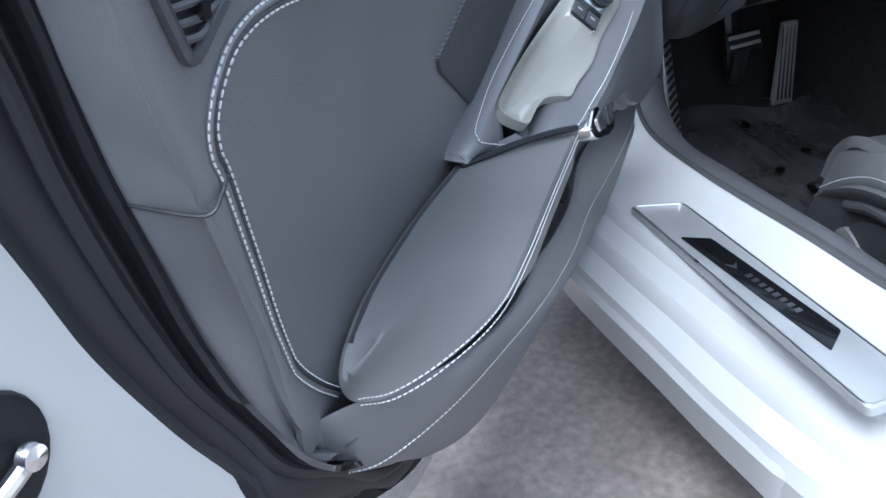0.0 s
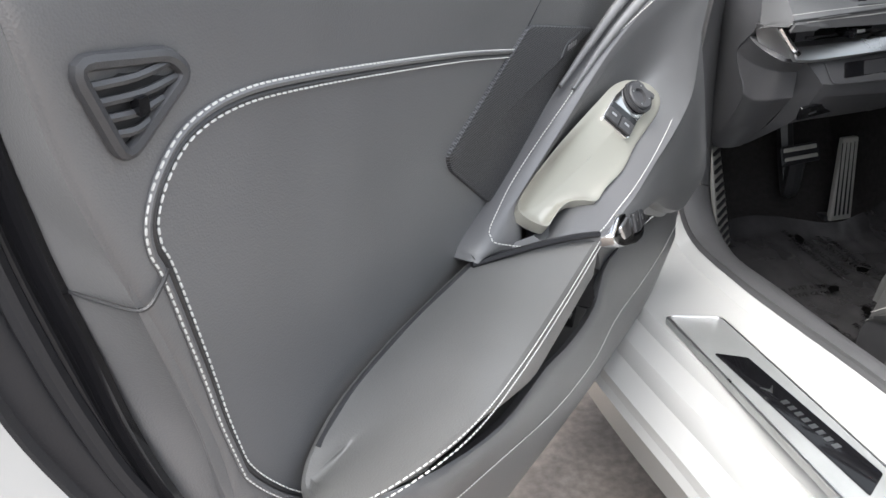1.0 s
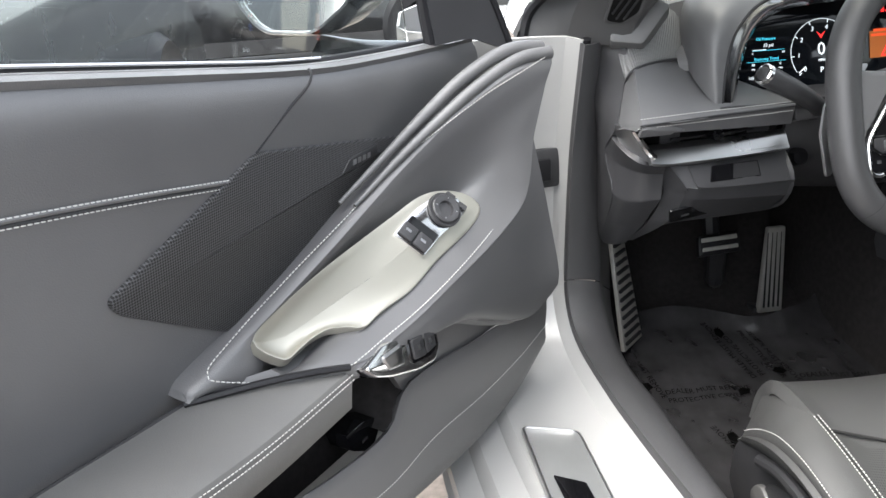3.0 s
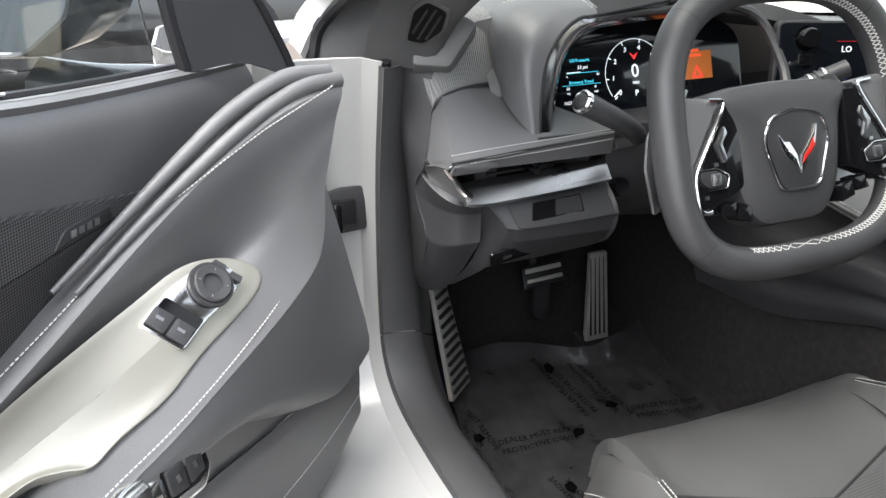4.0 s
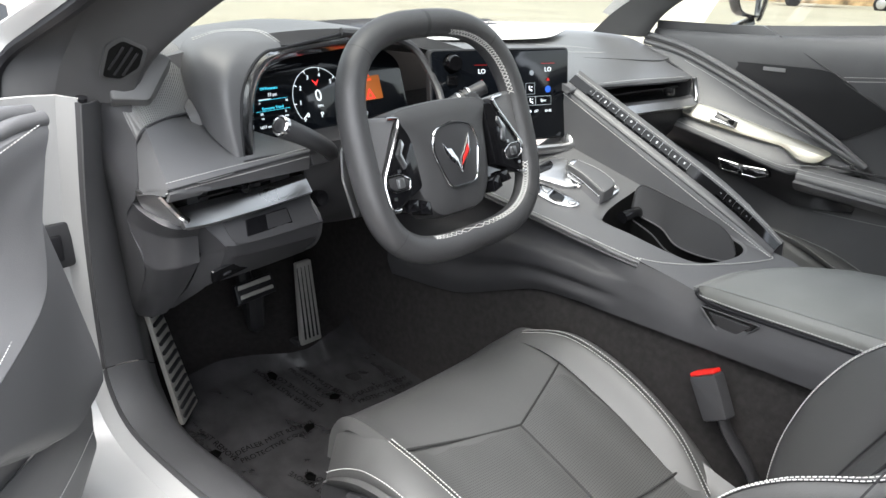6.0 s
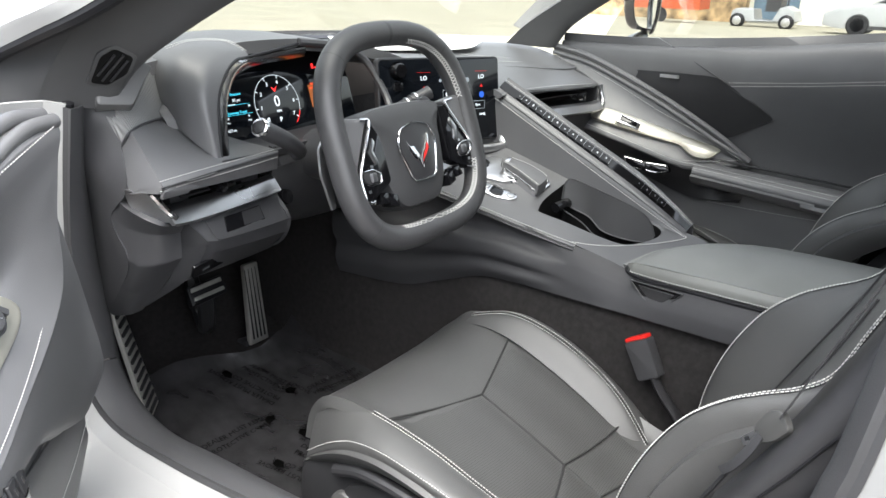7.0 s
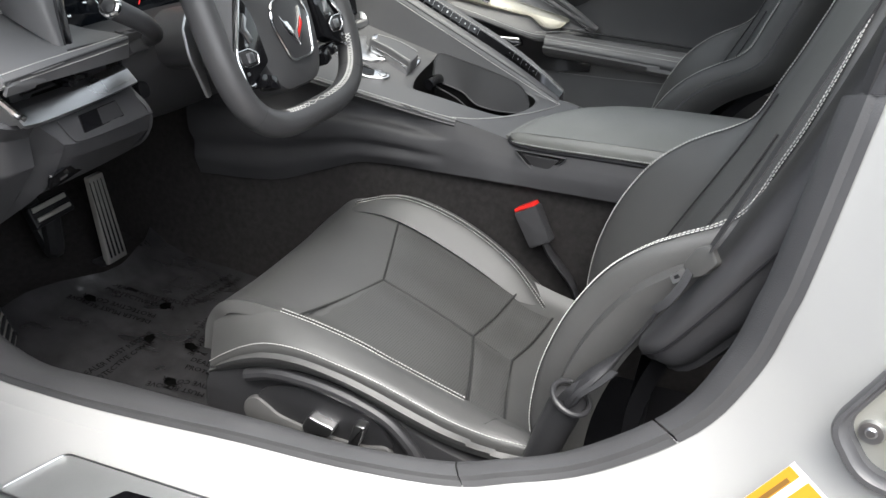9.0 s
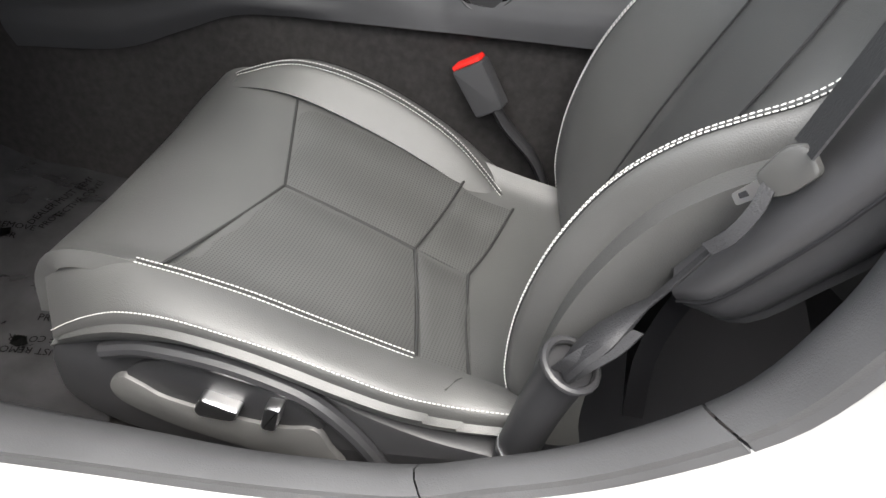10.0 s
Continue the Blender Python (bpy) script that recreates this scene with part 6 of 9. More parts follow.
for x in (-0.05, 0.088):
    part("red_line", on(TS, box(x, 0.057, 0, 0.030, 0.0006, 0.0004)), DIMRED, tab)
    part("red_arrow", on(TS @ Matrix.Translation((x, 0.029, 0)), ([Vector((-0.004, -0.003, 0)), Vector((0.004, -0.003, 0)), Vector((0, 0.0035, 0))], [(0, 1, 2)])), DIMRED, tab)
    part("blue_disc", lathe([(0.0045, 0.0004), (0.0062, 0.0004)], TS @ Matrix.Translation((x, 0.011, 0)), 20), BLUE, tab)
    part("blue_arrow", on(TS @ Matrix.Translation((x, 0.011, 0.0004)), ([Vector((-0.0028, 0.002, 0)), Vector((0.0028, 0.002, 0)), Vector((0, -0.0025, 0))], [(0, 1, 2)])), BLUE, tab)
for x, y, w, tx in ((-0.045, -0.009, 0.0125, "Off"), (-0.018, -0.009, 0.0125, "A/C"), (0.025, -0.009, 0.017, "Auto"), (0.052, -0.009, 0.009, ""), (0.0785, -0.009, 0.0165, "Sync"), (0.0035, 0.013, 0.0095, ""), (0.0255, 0.013, 0.0095, ""), (0.050, 0.013, 0.0095, "")):
    h = 0.0078 if y < 0 else 0.0098
    part("key_outline", sweep([TS @ Vector((x + a, y + b, 0)) for a, b in ((-w, -h), (w, -h), (w, h), (-w, h))], ring(0.0004, 0.0004, 4), True), DIM, tab)
    if tx:
        writing(tx, TS @ Matrix.Translation((x, y, 0)), 0.0068, WHITEG, tab)
    else:
        part("seat_mark", on(TS, merge(box(x - 0.002, y + 0.002, 0, 0.0016, 0.006, 0.0004), box(x + 0.0006, y - 0.0018, 0, 0.0055, 0.0016, 0.0004), box(x + 0.003, y - 0.0035, 0, 0.0016, 0.003, 0.0004), box(x + 0.003, y + 0.003, 0, 0.003, 0.0014, 0.0004))), WHITEG, tab)
part("fan_mark", lathe([(0.0022, 0.0004), (0.0048, 0.0004)], TS @ Matrix.Translation((0.053, 0.041, 0)), 8), DIM, tab)
part("fan_mark", lathe([(0.0014, 0.0004), (0.0032, 0.0004)], TS @ Matrix.Translation((-0.012, 0.041, 0)), 8), DIM, tab)
part("fan_bar", on(TS, box(0.008, 0.041, 0, 0.022, 0.0008, 0.0004)), DIM, tab)
part("phone_ring", lathe([(0.0048, 0.0004), (0.006, 0.0004)], TS @ Matrix.Translation((-0.036, -0.028, 0)), 20), WHITEG, tab)
part("phone_mark", on(TS, box(-0.036, -0.028, 0, 0.0018, 0.006, 0.0004)), WHITEG, tab)
part("assist_ring", lathe([(0.0048, 0.0004), (0.006, 0.0004)], TS @ Matrix.Translation((-0.021, -0.028, 0)), 20), WHITEG, tab)
part("assist_mark", on(TS, merge(box(-0.021, -0.028, 0, 0.0064, 0.0022, 0.0004), box(-0.021, -0.028, 0, 0.0022, 0.0064, 0.0004))), GREEN, tab)
part("place_mark", lathe([(0.001, 0.0004), (0.0022, 0.0004)], TS @ Matrix.Translation((0.050, -0.0275, 0)), 10), WHITEG, tab)
writing("69°", TS @ Matrix.Translation((0.0635, -0.028, 0)), 0.0068, WHITEG, tab)
writing("10:42", TS @ Matrix.Translation((0.0885, -0.028, 0)), 0.0068, WHITEG, tab)
part("volume_knob", lathe([(0.0, 0.016), (0.012, 0.016), (0.014, 0.013), (0.014, 0.0), (0.017, 0.0)], TM @ Matrix.Translation((-0.108, 0.061, 0)), 24), GLOSS, tab, "volume knob")
part("home_key", slab(rounded([(-0.118, 0.024), (-0.098, 0.024), (-0.098, 0.040), (-0.118, 0.040)], 0.003), TM @ Matrix.Translation((0, 0, 0.003)), 0.004, 0.001), GLOSS, tab)


# ---- passenger side of the dashboard ----
part("passenger_pad", panel([
    [(0.04, 0.10, 0.745), (0.15, 0.10, 0.742), (0.30, 0.115, 0.728), (0.45, 0.13, 0.715), (0.585, 0.14, 0.708)],
    [(0.045, 0.11, 0.752), (0.15, 0.11, 0.750), (0.30, 0.125, 0.738), (0.45, 0.14, 0.725), (0.59, 0.15, 0.715)],
    [(0.06, 0.2, 0.775), (0.18, 0.2, 0.77), (0.33, 0.2, 0.757), (0.47, 0.2, 0.742), (0.60, 0.2, 0.73)],
    [(0.08, 0.32, 0.79), (0.2, 0.31, 0.785), (0.35, 0.3, 0.775), (0.5, 0.28, 0.762), (0.62, 0.26, 0.75)]], 0.012, (0.3, -0.2, 3), 4, 4), LEATHER, dash)
part("passenger_stitching", stitches([catmull([(0.10, 0.104, 0.75), (0.2, 0.108, 0.745), (0.35, 0.124, 0.733), (0.50, 0.137, 0.719), (0.588, 0.146, 0.712)], 10)], 0.005, 0.0007), THREAD, dash)
part("pad_stitching", stitches([catmull([(0.27, 0.36, 0.79), (0.40, 0.33, 0.777), (0.44, 0.31, 0.769), (0.43, 0.285, 0.767), (0.28, 0.29, 0.78)], 8)], 0.005, 0.00065), THREAD, dash)
pv = part("passenger_vent", panel([[(0.12, 0.105, 0.735), (0.35, 0.125, 0.722), (0.61, 0.152, 0.705)], [(0.14, 0.2, 0.73), (0.35, 0.21, 0.72), (0.61, 0.22, 0.70)], [(0.14, 0.2, 0.685), (0.35, 0.21, 0.675), (0.61, 0.22, 0.66)], [(0.12, 0.11, 0.69), (0.35, 0.13, 0.675), (0.61, 0.15, 0.655)]], 0.004, (0.3, -1, 0.7)), DARK, dash, "long slot air vent")
part("vent_tab", lathe([(0.0, 0.02), (0.008, 0.018), (0.009, 0.0)], axes((0.47, 0.140, 0.690), (1, 0, 0), (0, 0, 1)), 12), GLOSS, pv)
part("tab_bar", box(0.485, 0.140, 0.689, 0.04, 0.006, 0.005), CHROME, pv)
for k in range(2):
    part("vent_blade", panel([[(0.14, 0.15 + 0.03 * k, 0.708), (0.35, 0.16 + 0.03 * k, 0.700), (0.595, 0.175 + 0.03 * k, 0.684)], [(0.14, 0.175 + 0.03 * k, 0.711), (0.35, 0.185 + 0.03 * k, 0.703), (0.595, 0.2 + 0.03 * k, 0.687)]], 0.003, (0.3, 0, 3)), DARK, pv)
part("passenger_vent_bar", ruled([[(0.12, 0.108, 0.703), (0.25, 0.116, 0.694), (0.40, 0.130, 0.681), (0.55, 0.146, 0.667), (0.612, 0.154, 0.664)],
    [(0.12, 0.096, 0.699), (0.25, 0.104, 0.690), (0.40, 0.118, 0.677), (0.55, 0.134, 0.663), (0.614, 0.142, 0.660)],
    [(0.12, 0.082, 0.685), (0.25, 0.090, 0.676), (0.40, 0.104, 0.663), (0.55, 0.120, 0.649), (0.616, 0.128, 0.647)],
    [(0.12, 0.086, 0.680), (0.25, 0.094, 0.671), (0.40, 0.108, 0.658), (0.55, 0.124, 0.644), (0.614, 0.132, 0.642)]], 0.006, (-0.4, -1, 1.1), 5), SATIN, dash, "satin chrome vent bar")
part("passenger_vent_end", tube([(0.608, 0.133, 0.650), (0.620, 0.139, 0.664), (0.623, 0.146, 0.684), (0.621, 0.150, 0.704)], 0.006, 10, 5), SATIN, dash)
part("passenger_lower", panel([[(0.06, 0.115, 0.678), (0.3, 0.130, 0.662), (0.60, 0.155, 0.640)], [(0.06, 0.15, 0.61), (0.3, 0.16, 0.59), (0.6, 0.18, 0.575)], [(0.06, 0.3, 0.5), (0.3, 0.32, 0.48), (0.62, 0.33, 0.46)], [(0.06, 0.6, 0.45), (0.3, 0.6, 0.43), (0.62, 0.6, 0.43)]], 0.01, (0.3, -1, 0.4)), PLASTIC, dash)
part("right_end", panel([[(0.624, 0.155, 0.70), (0.628, 0.2, 0.725), (0.640, 0.27, 0.75)], [(0.615, 0.16, 0.60), (0.62, 0.22, 0.6), (0.65, 0.3, 0.6)]], 0.01, (2, 0, 0.7)), PLASTIC, dash)
part("defrost_grille", box(0.2, 0.72, 0.80, 0.5, 0.03, 0.012), DARK, dash)

# paper lying on the dash
PAPER = material("white_paper", (0.85, 0.85, 0.84), 0.7, vary=0.02)
pp = [[(0.02, 0.52, 0.806), (0.2, 0.44, 0.80), (0.35, 0.40, 0.797), (0.50, 0.455, 0.800)], [(0.10, 0.62, 0.81), (0.25, 0.58, 0.804), (0.40, 0.53, 0.798), (0.53, 0.50, 0.803)], [(0.2, 0.74, 0.812), (0.32, 0.70, 0.808), (0.44, 0.66, 0.803), (0.56, 0.58, 0.806)]]
tagged(part("paper_sheet", panel(pp, 0.0012, (0.3, 0.5, 3)), PAPER), "white paper sheets lying on the dashboard top", "paper")

# ---- centre console ----
con = thing("centre_console", (0.0, -0.15, 0.3), "tall leather centre console with cup holders and button ridge", "console")


def cz_(x, y):
    return 0.526 + 0.28 * (y + 0.16) + 0.30 * (x + 0.106)


# top: a leather plane with the cup well let into it
CUP = catmull([(-0.070, -0.066, 0), (-0.058, -0.055, 0), (-0.030, -0.052, 0), (0.012, -0.056, 0), (0.036, -0.062, 0), (0.041, -0.10, 0), (0.042, -0.16, 0), (0.043, -0.22, 0), (0.042, -0.254, 0), (0.026, -0.262, 0), (-0.006, -0.251, 0), (-0.036, -0.229, 0), (-0.047, -0.210, 0), (-0.056, -0.167, 0), (-0.062, -0.116, 0)], 4, True)
TOP = [(-0.158, 0.14), (-0.150, 0.09), (-0.139, 0.03), (-0.124, -0.06), (-0.113, -0.12), (-0.104, -0.158), (-0.098, -0.21), (-0.095, -0.262), (-0.03, -0.295), (0.03, -0.33), (0.066, -0.345), (0.062, -0.30), (0.06, -0.2), (0.06, -0.1), (0.06, 0.0), (0.06, 0.14), (-0.05, 0.14)]


def on_edge(outline, c, d):
    """Where the ray from c along d leaves the outline."""
    best = 0.0
    for a, b in zip(outline, outline[1:] + outline[:1]):
        ex, ey = b[0] - a[0], b[1] - a[1]
        det = d[0] * -ey + d[1] * ex
        if abs(det) < 1e-9:
            continue
        px, py = a[0] - c[0], a[1] - c[1]
        k, m = (px * -ey + py * ex) / det, (d[0] * py - d[1] * px) / det
        if k > 0 and -1e-6 <= m <= 1.000001:
            best = max(best, k)
    return Vector((c[0] + d[0] * best, c[1] + d[1] * best, 0))


cc = (-0.008, -0.155)
fan = [[], [], [], [], []]
for p in CUP + CUP[:1]:
    e = on_edge(TOP, cc, (p.x - cc[0], p.y - cc[1]))
    for row, k, h in zip(fan, (0.0, 0.04, 0.10, 0.5, 1.0), (-0.004, -0.0005, 0.0, 0.0, 0.0)):
        q = p.lerp(e, k)
        row.append((q.x, q.y, cz_(q.x, q.y) + h))
part("console_top", sheet(fan), LEATHER, con, sharp=50)
# Wall and floor of the cup well are blackened to deepen its shade.
part("cup_wall", sheet([[(p.x, p.y, cz_(p.x, p.y) - 0.003) for p in CUP + CUP[:1]], [(p.x * 0.97, p.y, cz_(p.x, p.y) - 0.03) for p in CUP + CUP[:1]], [(p.x * 0.95, p.y * 0.995, 0.46) for p in CUP + CUP[:1]]]), WELL_SHADE, con, "cup holder wall blackened for the shade inside")
part("cup_floor", slab([(p.x * 0.96, p.y) for p in CUP], pose(0, 0, 0.462), 0.004), WELL_SHADE, con, "cup holder floor blackened for the shade inside")
CUPLEAF = material("cup_leaf_grey", (0.045, 0.045, 0.047), 0.42, grain=0.15, grain_size=1200, vary=0.06)
LEAFT = [(0.028, -0.060, 0.588), (0.034, -0.063, 0.600), (0.038, -0.075, 0.604), (0.039, -0.12, 0.594), (0.036, -0.18, 0.580), (0.031, -0.222, 0.568), (0.028, -0.243, 0.552), (0.026, -0.253, 0.530)]
LEAFB = [(0.020, -0.060, 0.556), (0.024, -0.066, 0.553), (0.026, -0.085, 0.549), (0.030, -0.119, 0.537), (0.020, -0.15, 0.520), (0.018, -0.19, 0.514), (0.020, -0.225, 0.514), (0.022, -0.252, 0.518)]
part("cup_leaf", ruled([LEAFT, LEAFB], 0.003, (-1.5, -0.2, 1.0), 5), CUPLEAF, con, "dark grey cup holder side leaf")
part("leaf_edge", tube(LEAFT, 0.0014, 6, 5), PLASTIC, con)
part("cup_divider", tube(LEAFB, 0.0016, 6, 5), PLASTIC, con)
part("cup_divider", tube([(0.006, -0.075, 0.548), (0.002, -0.115, 0.534), (-0.006, -0.15, 0.516), (-0.008, -0.19, 0.510), (0.002, -0.23, 0.512), (0.016, -0.252, 0.516)], 0.0014, 6, 5), PLASTIC, con)
part("cup_latch", tube([(-0.020, -0.068, 0.558), (0.004, -0.072, 0.560), (0.022, -0.072, 0.558)], 0.011, 12, 3), GLOSS, con, "gloss cup clamp")
EDGE_LINE = [(-0.158, 0.14), (-0.150, 0.09), (-0.139, 0.03), (-0.124, -0.06), (-0.113, -0.12), (-0.105, -0.156)]
part("console_edge", tube([(x, y, cz_(x, y) - 0.0035) for x, y in EDGE_LINE], 0.0032, 10, 5), LEATHER, con)
part("console_edge_stitching", stitches([catmull([(x + 0.002, y, cz_(x + 0.002, y) + 0.001) for x, y in EDGE_LINE], 10)], 0.0048, 0.0010), THREAD, con)
part("edge_groove", tube([(x - 0.004, y, cz_(x, y) - 0.008) for x, y in EDGE_LINE], 0.003, 6, 5), DARK, con)
part("cup_stitching", stitches([catmull([(x, y, cz_(x, y) + 0.0012) for x, y in ((-0.102, -0.151), (-0.085, -0.181), (-0.058, -0.215), (-0.017, -0.256), (0.02, -0.287), (0.046, -0.304), (0.050, -0.300))], 10)], 0.0046, 0.0010), THREAD, con)
SIDE = material("console_side_plastic", (0.040, 0.040, 0.043), 0.48, grain=0.3, grain_size=1400, vary=0.1, spec=0.3)
side = []
for y, x, z, k in ((0.35, -0.19, 0.60, 1.0), (0.20, -0.170, 0.595, 1.0), (0.10, -0.153, 0.58, 1.0), (0.02, -0.139, 0.561, 1.0), (-0.06, -0.127, 0.547, 1.0), (-0.10, -0.120, 0.538, 0.6), (-0.15, -0.106, 0.527, 0.0), (-0.21, -0.098, 0.5145, 0.0), (-0.262, -0.0955, 0.5015, 0.0), (-0.30, -0.105, 0.498, 0.0), (-0.45, -0.114, 0.502, 0.0), (-0.75, -0.130, 0.508, 0.0)):
    zb = float(np.interp(y, [-0.5, 0.0, 0.1, 0.16, 0.22, 0.4], [0.440, 0.438, 0.405, 0.378, 0.372, 0.372]))
    xb = float(np.interp(y, [-0.75, -0.3, 0.02, 0.2, 0.4], [-0.150, -0.138, -0.137, -0.160, -0.190]))
    col = []
    for f, d in ((0.0, 0.0), (0.18, 0.010), (0.32, 0.006), (0.40, -0.010), (0.58, -0.014), (0.70, -0.004), (0.84, -0.010), (1.0, 0.0)):
        col.append((x + (xb - x) * f + d * k - 0.006 * (1 - k) * math.sin(math.pi * f), y, z + (zb - z) * f))
    side.append(col)
part("console_side", panel([list(r) for r in zip(*side)], 0.008, (-1.5, 0, 0.9), 4, 4), SIDE, con, "moulded console side")
# ridge with the row of switches
def ridge_line(dx, dz, ys=(0.12, 0.06, -0.02, -0.10, -0.18, -0.25, -0.30)):
    """A line along the ridge, dx to the right of and dz over its stitched edge."""
    return [(0.050 + dx, y, 0.633 + 0.4933 * (y + 0.1) + dz * float(np.interp(y, [-0.33, -0.28, -0.2], [0.1, 0.6, 1.0]))) for y in ys]


part("ridge", panel([[(0.046, y, cz_(0.046, y) - 0.004) for y in (0.12, 0.06, -0.02, -0.10, -0.18, -0.25, -0.30)], ridge_line(-0.001, -0.008), ridge_line(0.0, 0.0), ridge_line(0.004, 0.010), ridge_line(0.010, 0.015), ridge_line(0.032, 0.027), ridge_line(0.040, 0.027), ridge_line(0.046, 0.016), ridge_line(0.055, -0.20)], 0.002, (-0.2, -0.3, 2), 5, 4), LEATHER, con, "leather ridge")
part("ridge_stitching", stitches([catmull(ridge_line(-0.0012, -0.004), 12)], 0.0048, 0.0010), THREAD, con)
part("ridge_groove", tube(ridge_line(0.002, 0.006), 0.0014, 6, 5), DARK, con)
part("ridge_stitching", stitches([catmull(ridge_line(0.0395, 0.0285), 12)], 0.0048, 0.0007), THREAD, con)
la, lb = catmull(ridge_line(0.012, 0.018), 12), catmull(ridge_line(0.031, 0.028), 12)
part("switch_strip", ruled([[tuple(p) for p in la], [tuple(p) for p in lb]], 0.003, (-1, -0.3, 3), 1), GLOSS, con, "gloss black switch strip")
nl = len(la)


def strip_piece(k0, k1, a, b, h):
    """A small raised piece on the strip, from k0 to k1 along it."""
    def at(k, f):
        k = min(max(k, 0.0), nl - 1.001)
        i = int(k)
        return la[i].lerp(la[i + 1], k - i).lerp(lb[i].lerp(lb[i + 1], k - i), f) + Vector((-0.0007, -0.0008, 0.0016)) * (1.0 + h)
    return sheet([[at(k0, a), at(k0, b)], [at(k1, a), at(k1, b)]])


for k in range(19):
    k0 = 8 + 2.75 * k
    if k in (12, 13, 14):
        continue
    part("switch", strip_piece(k0, k0 + 2.35, 0.10, 0.90, 0.5), GLOSS, con)
    part("switch_mark", strip_piece(k0 + 0.85, k0 + 1.25, 0.34 + 0.08 * (k % 2), 0.50 + 0.07 * (k % 3), 1.0), SATIN, con)
    part("switch_edge", strip_piece(k0 + 2.27, k0 + 2.35, 0.12, 0.88, 1.0), SATIN, con)
# selector and rest, in the plane of the console top
CM = axes((-0.1, -0.17, 0.525), (1, 0, 0.30), (0, 1, 0.28))


def raised(h):
    return CM @ Matrix.Translation((0, 0, h))


part("selector_plate", slab(rounded([(0.0458, 0.2699), (0.0558, 0.2811), (0.07, 0.2864), (0.115, 0.275), (0.1307, 0.25), (0.1071, 0.2398), (0.090, 0.2179), (0.0775, 0.1953), (0.0647, 0.2066), (0.0572, 0.2313)], 0.006), raised(0.006), 0.012, 0.0015), SATIN, con, "satin metal selector plate")
part("left_pad", slab(rounded([(0.0511, 0.2661), (0.0615, 0.2795), (0.1058, 0.2723), (0.0999, 0.2601), (0.0879, 0.2558)], 0.004), raised(0.0078), 0.003, 0.001), GLOSS, con)
part("selector_bezel", slab(rounded([(0.0279, 0.2563), (0.0399, 0.2491), (0.0481, 0.2191), (0.047, 0.1941), (0.0469, 0.1642), (0.0372, 0.16), (0.0244, 0.1704), (0.0148, 0.1952), (0.0141, 0.2252), (0.0178, 0.2451)], 0.006), raised(0.006), 0.012, 0.002), CHROME, con, "chrome selector bezel")
for ol, mat in (([(0.025, 0.2526), (0.0332, 0.2487), (0.0277, 0.2339), (0.017, 0.2298), (0.0140, 0.2341)], GLOSS), ([(0.0365, 0.2392), (0.0401, 0.2195), (0.0256, 0.2195), (0.0264, 0.228)], SATIN), ([(0.0209, 0.2133), (0.0411, 0.2155), (0.0392, 0.1907), (0.0252, 0.1864), (0.0175, 0.1977)], GLOSS), ([(0.0344, 0.1834), (0.043, 0.1721), (0.0371, 0.1647), (0.0272, 0.171)], SATIN)):
    part("selector_key", slab(rounded(ol, 0.003), raised(0.0085), 0.005, 0.0015), mat, con)
palm = rounded([(0.0922, 0.2295), (0.108, 0.2306), (0.1167, 0.2203), (0.1195, 0.1787), (0.1116, 0.1426), (0.0993, 0.1313), (0.0661, 0.1343), (0.0744, 0.1593), (0.0837, 0.1871)], 0.007)
part("palm_rest", slab(palm, raised(0.030), 0.024, 0.005), LEATHER, con, "leather palm rest over the selector")
part("palm_neck", slab([(0.094 + (x - 0.097) * 0.9, 0.180 + (y - 0.180) * 0.9) for x, y in palm], raised(0.018), 0.02, 0.002), CHROME, con, "chrome selector foot")
part("palm_rest_tip", slab(rounded([(0.094, 0.226), (0.108, 0.227), (0.112, 0.2195), (0.096, 0.2165)], 0.003), raised(0.0312), 0.003, 0.001), CHROME, con)
part("palm_rest_rim", sweep([raised(0.003) @ Vector((x, y, 0)) for x, y in rounded([(0.0801, 0.2226), (0.0756, 0.2071), (0.0808, 0.1946), (0.0930, 0.1803), (0.0823, 0.1449), (0.0899, 0.1366), (0.1203, 0.1346), (0.1301, 0.1491), (0.1309, 0.1823), (0.1251, 0.2205), (0.1006, 0.23)], 0.006)], ring(0.004, 0.003, 6), True), CHROME, con)
for run in ([(0.091, 0.222, 0), (0.0860, 0.187, 0), (0.0775, 0.160, 0), (0.0715, 0.139, 0)], [(0.113, 0.218, 0), (0.1155, 0.180, 0), (0.1085, 0.147, 0), (0.104, 0.138, 0)]):
    part("palm_stitching", stitches([[raised(0.0306) @ p for p in catmull(run, 6)]], 0.0045, 0.0007), THREAD, con)
# armrest lid
LID = [[(-0.099, -0.262, 0.502), (-0.04, -0.287, 0.512), (0.005, -0.318, 0.515), (0.045, -0.358, 0.512)], [(-0.104, -0.268, 0.521), (-0.04, -0.296, 0.532), (0.005, -0.326, 0.535), (0.05, -0.366, 0.530)], [(-0.110, -0.40, 0.526), (-0.04, -0.40, 0.542), (0.03, -0.42, 0.545), (0.09, -0.45, 0.535)], [(-0.125, -0.75, 0.533), (-0.04, -0.75, 0.551), (0.03, -0.75, 0.551), (0.10, -0.75, 0.535)]]
# Lid leather paler than the console's: light from the door side is in its colour.
part("lid", panel(LID, 0.012, (0, -0.5, 3), 4, 4), material("lid_leather_lit", (0.19, 0.193, 0.183), 0.42, grain=0.25, grain_size=900, kind="voronoi"), con, "padded armrest lid")
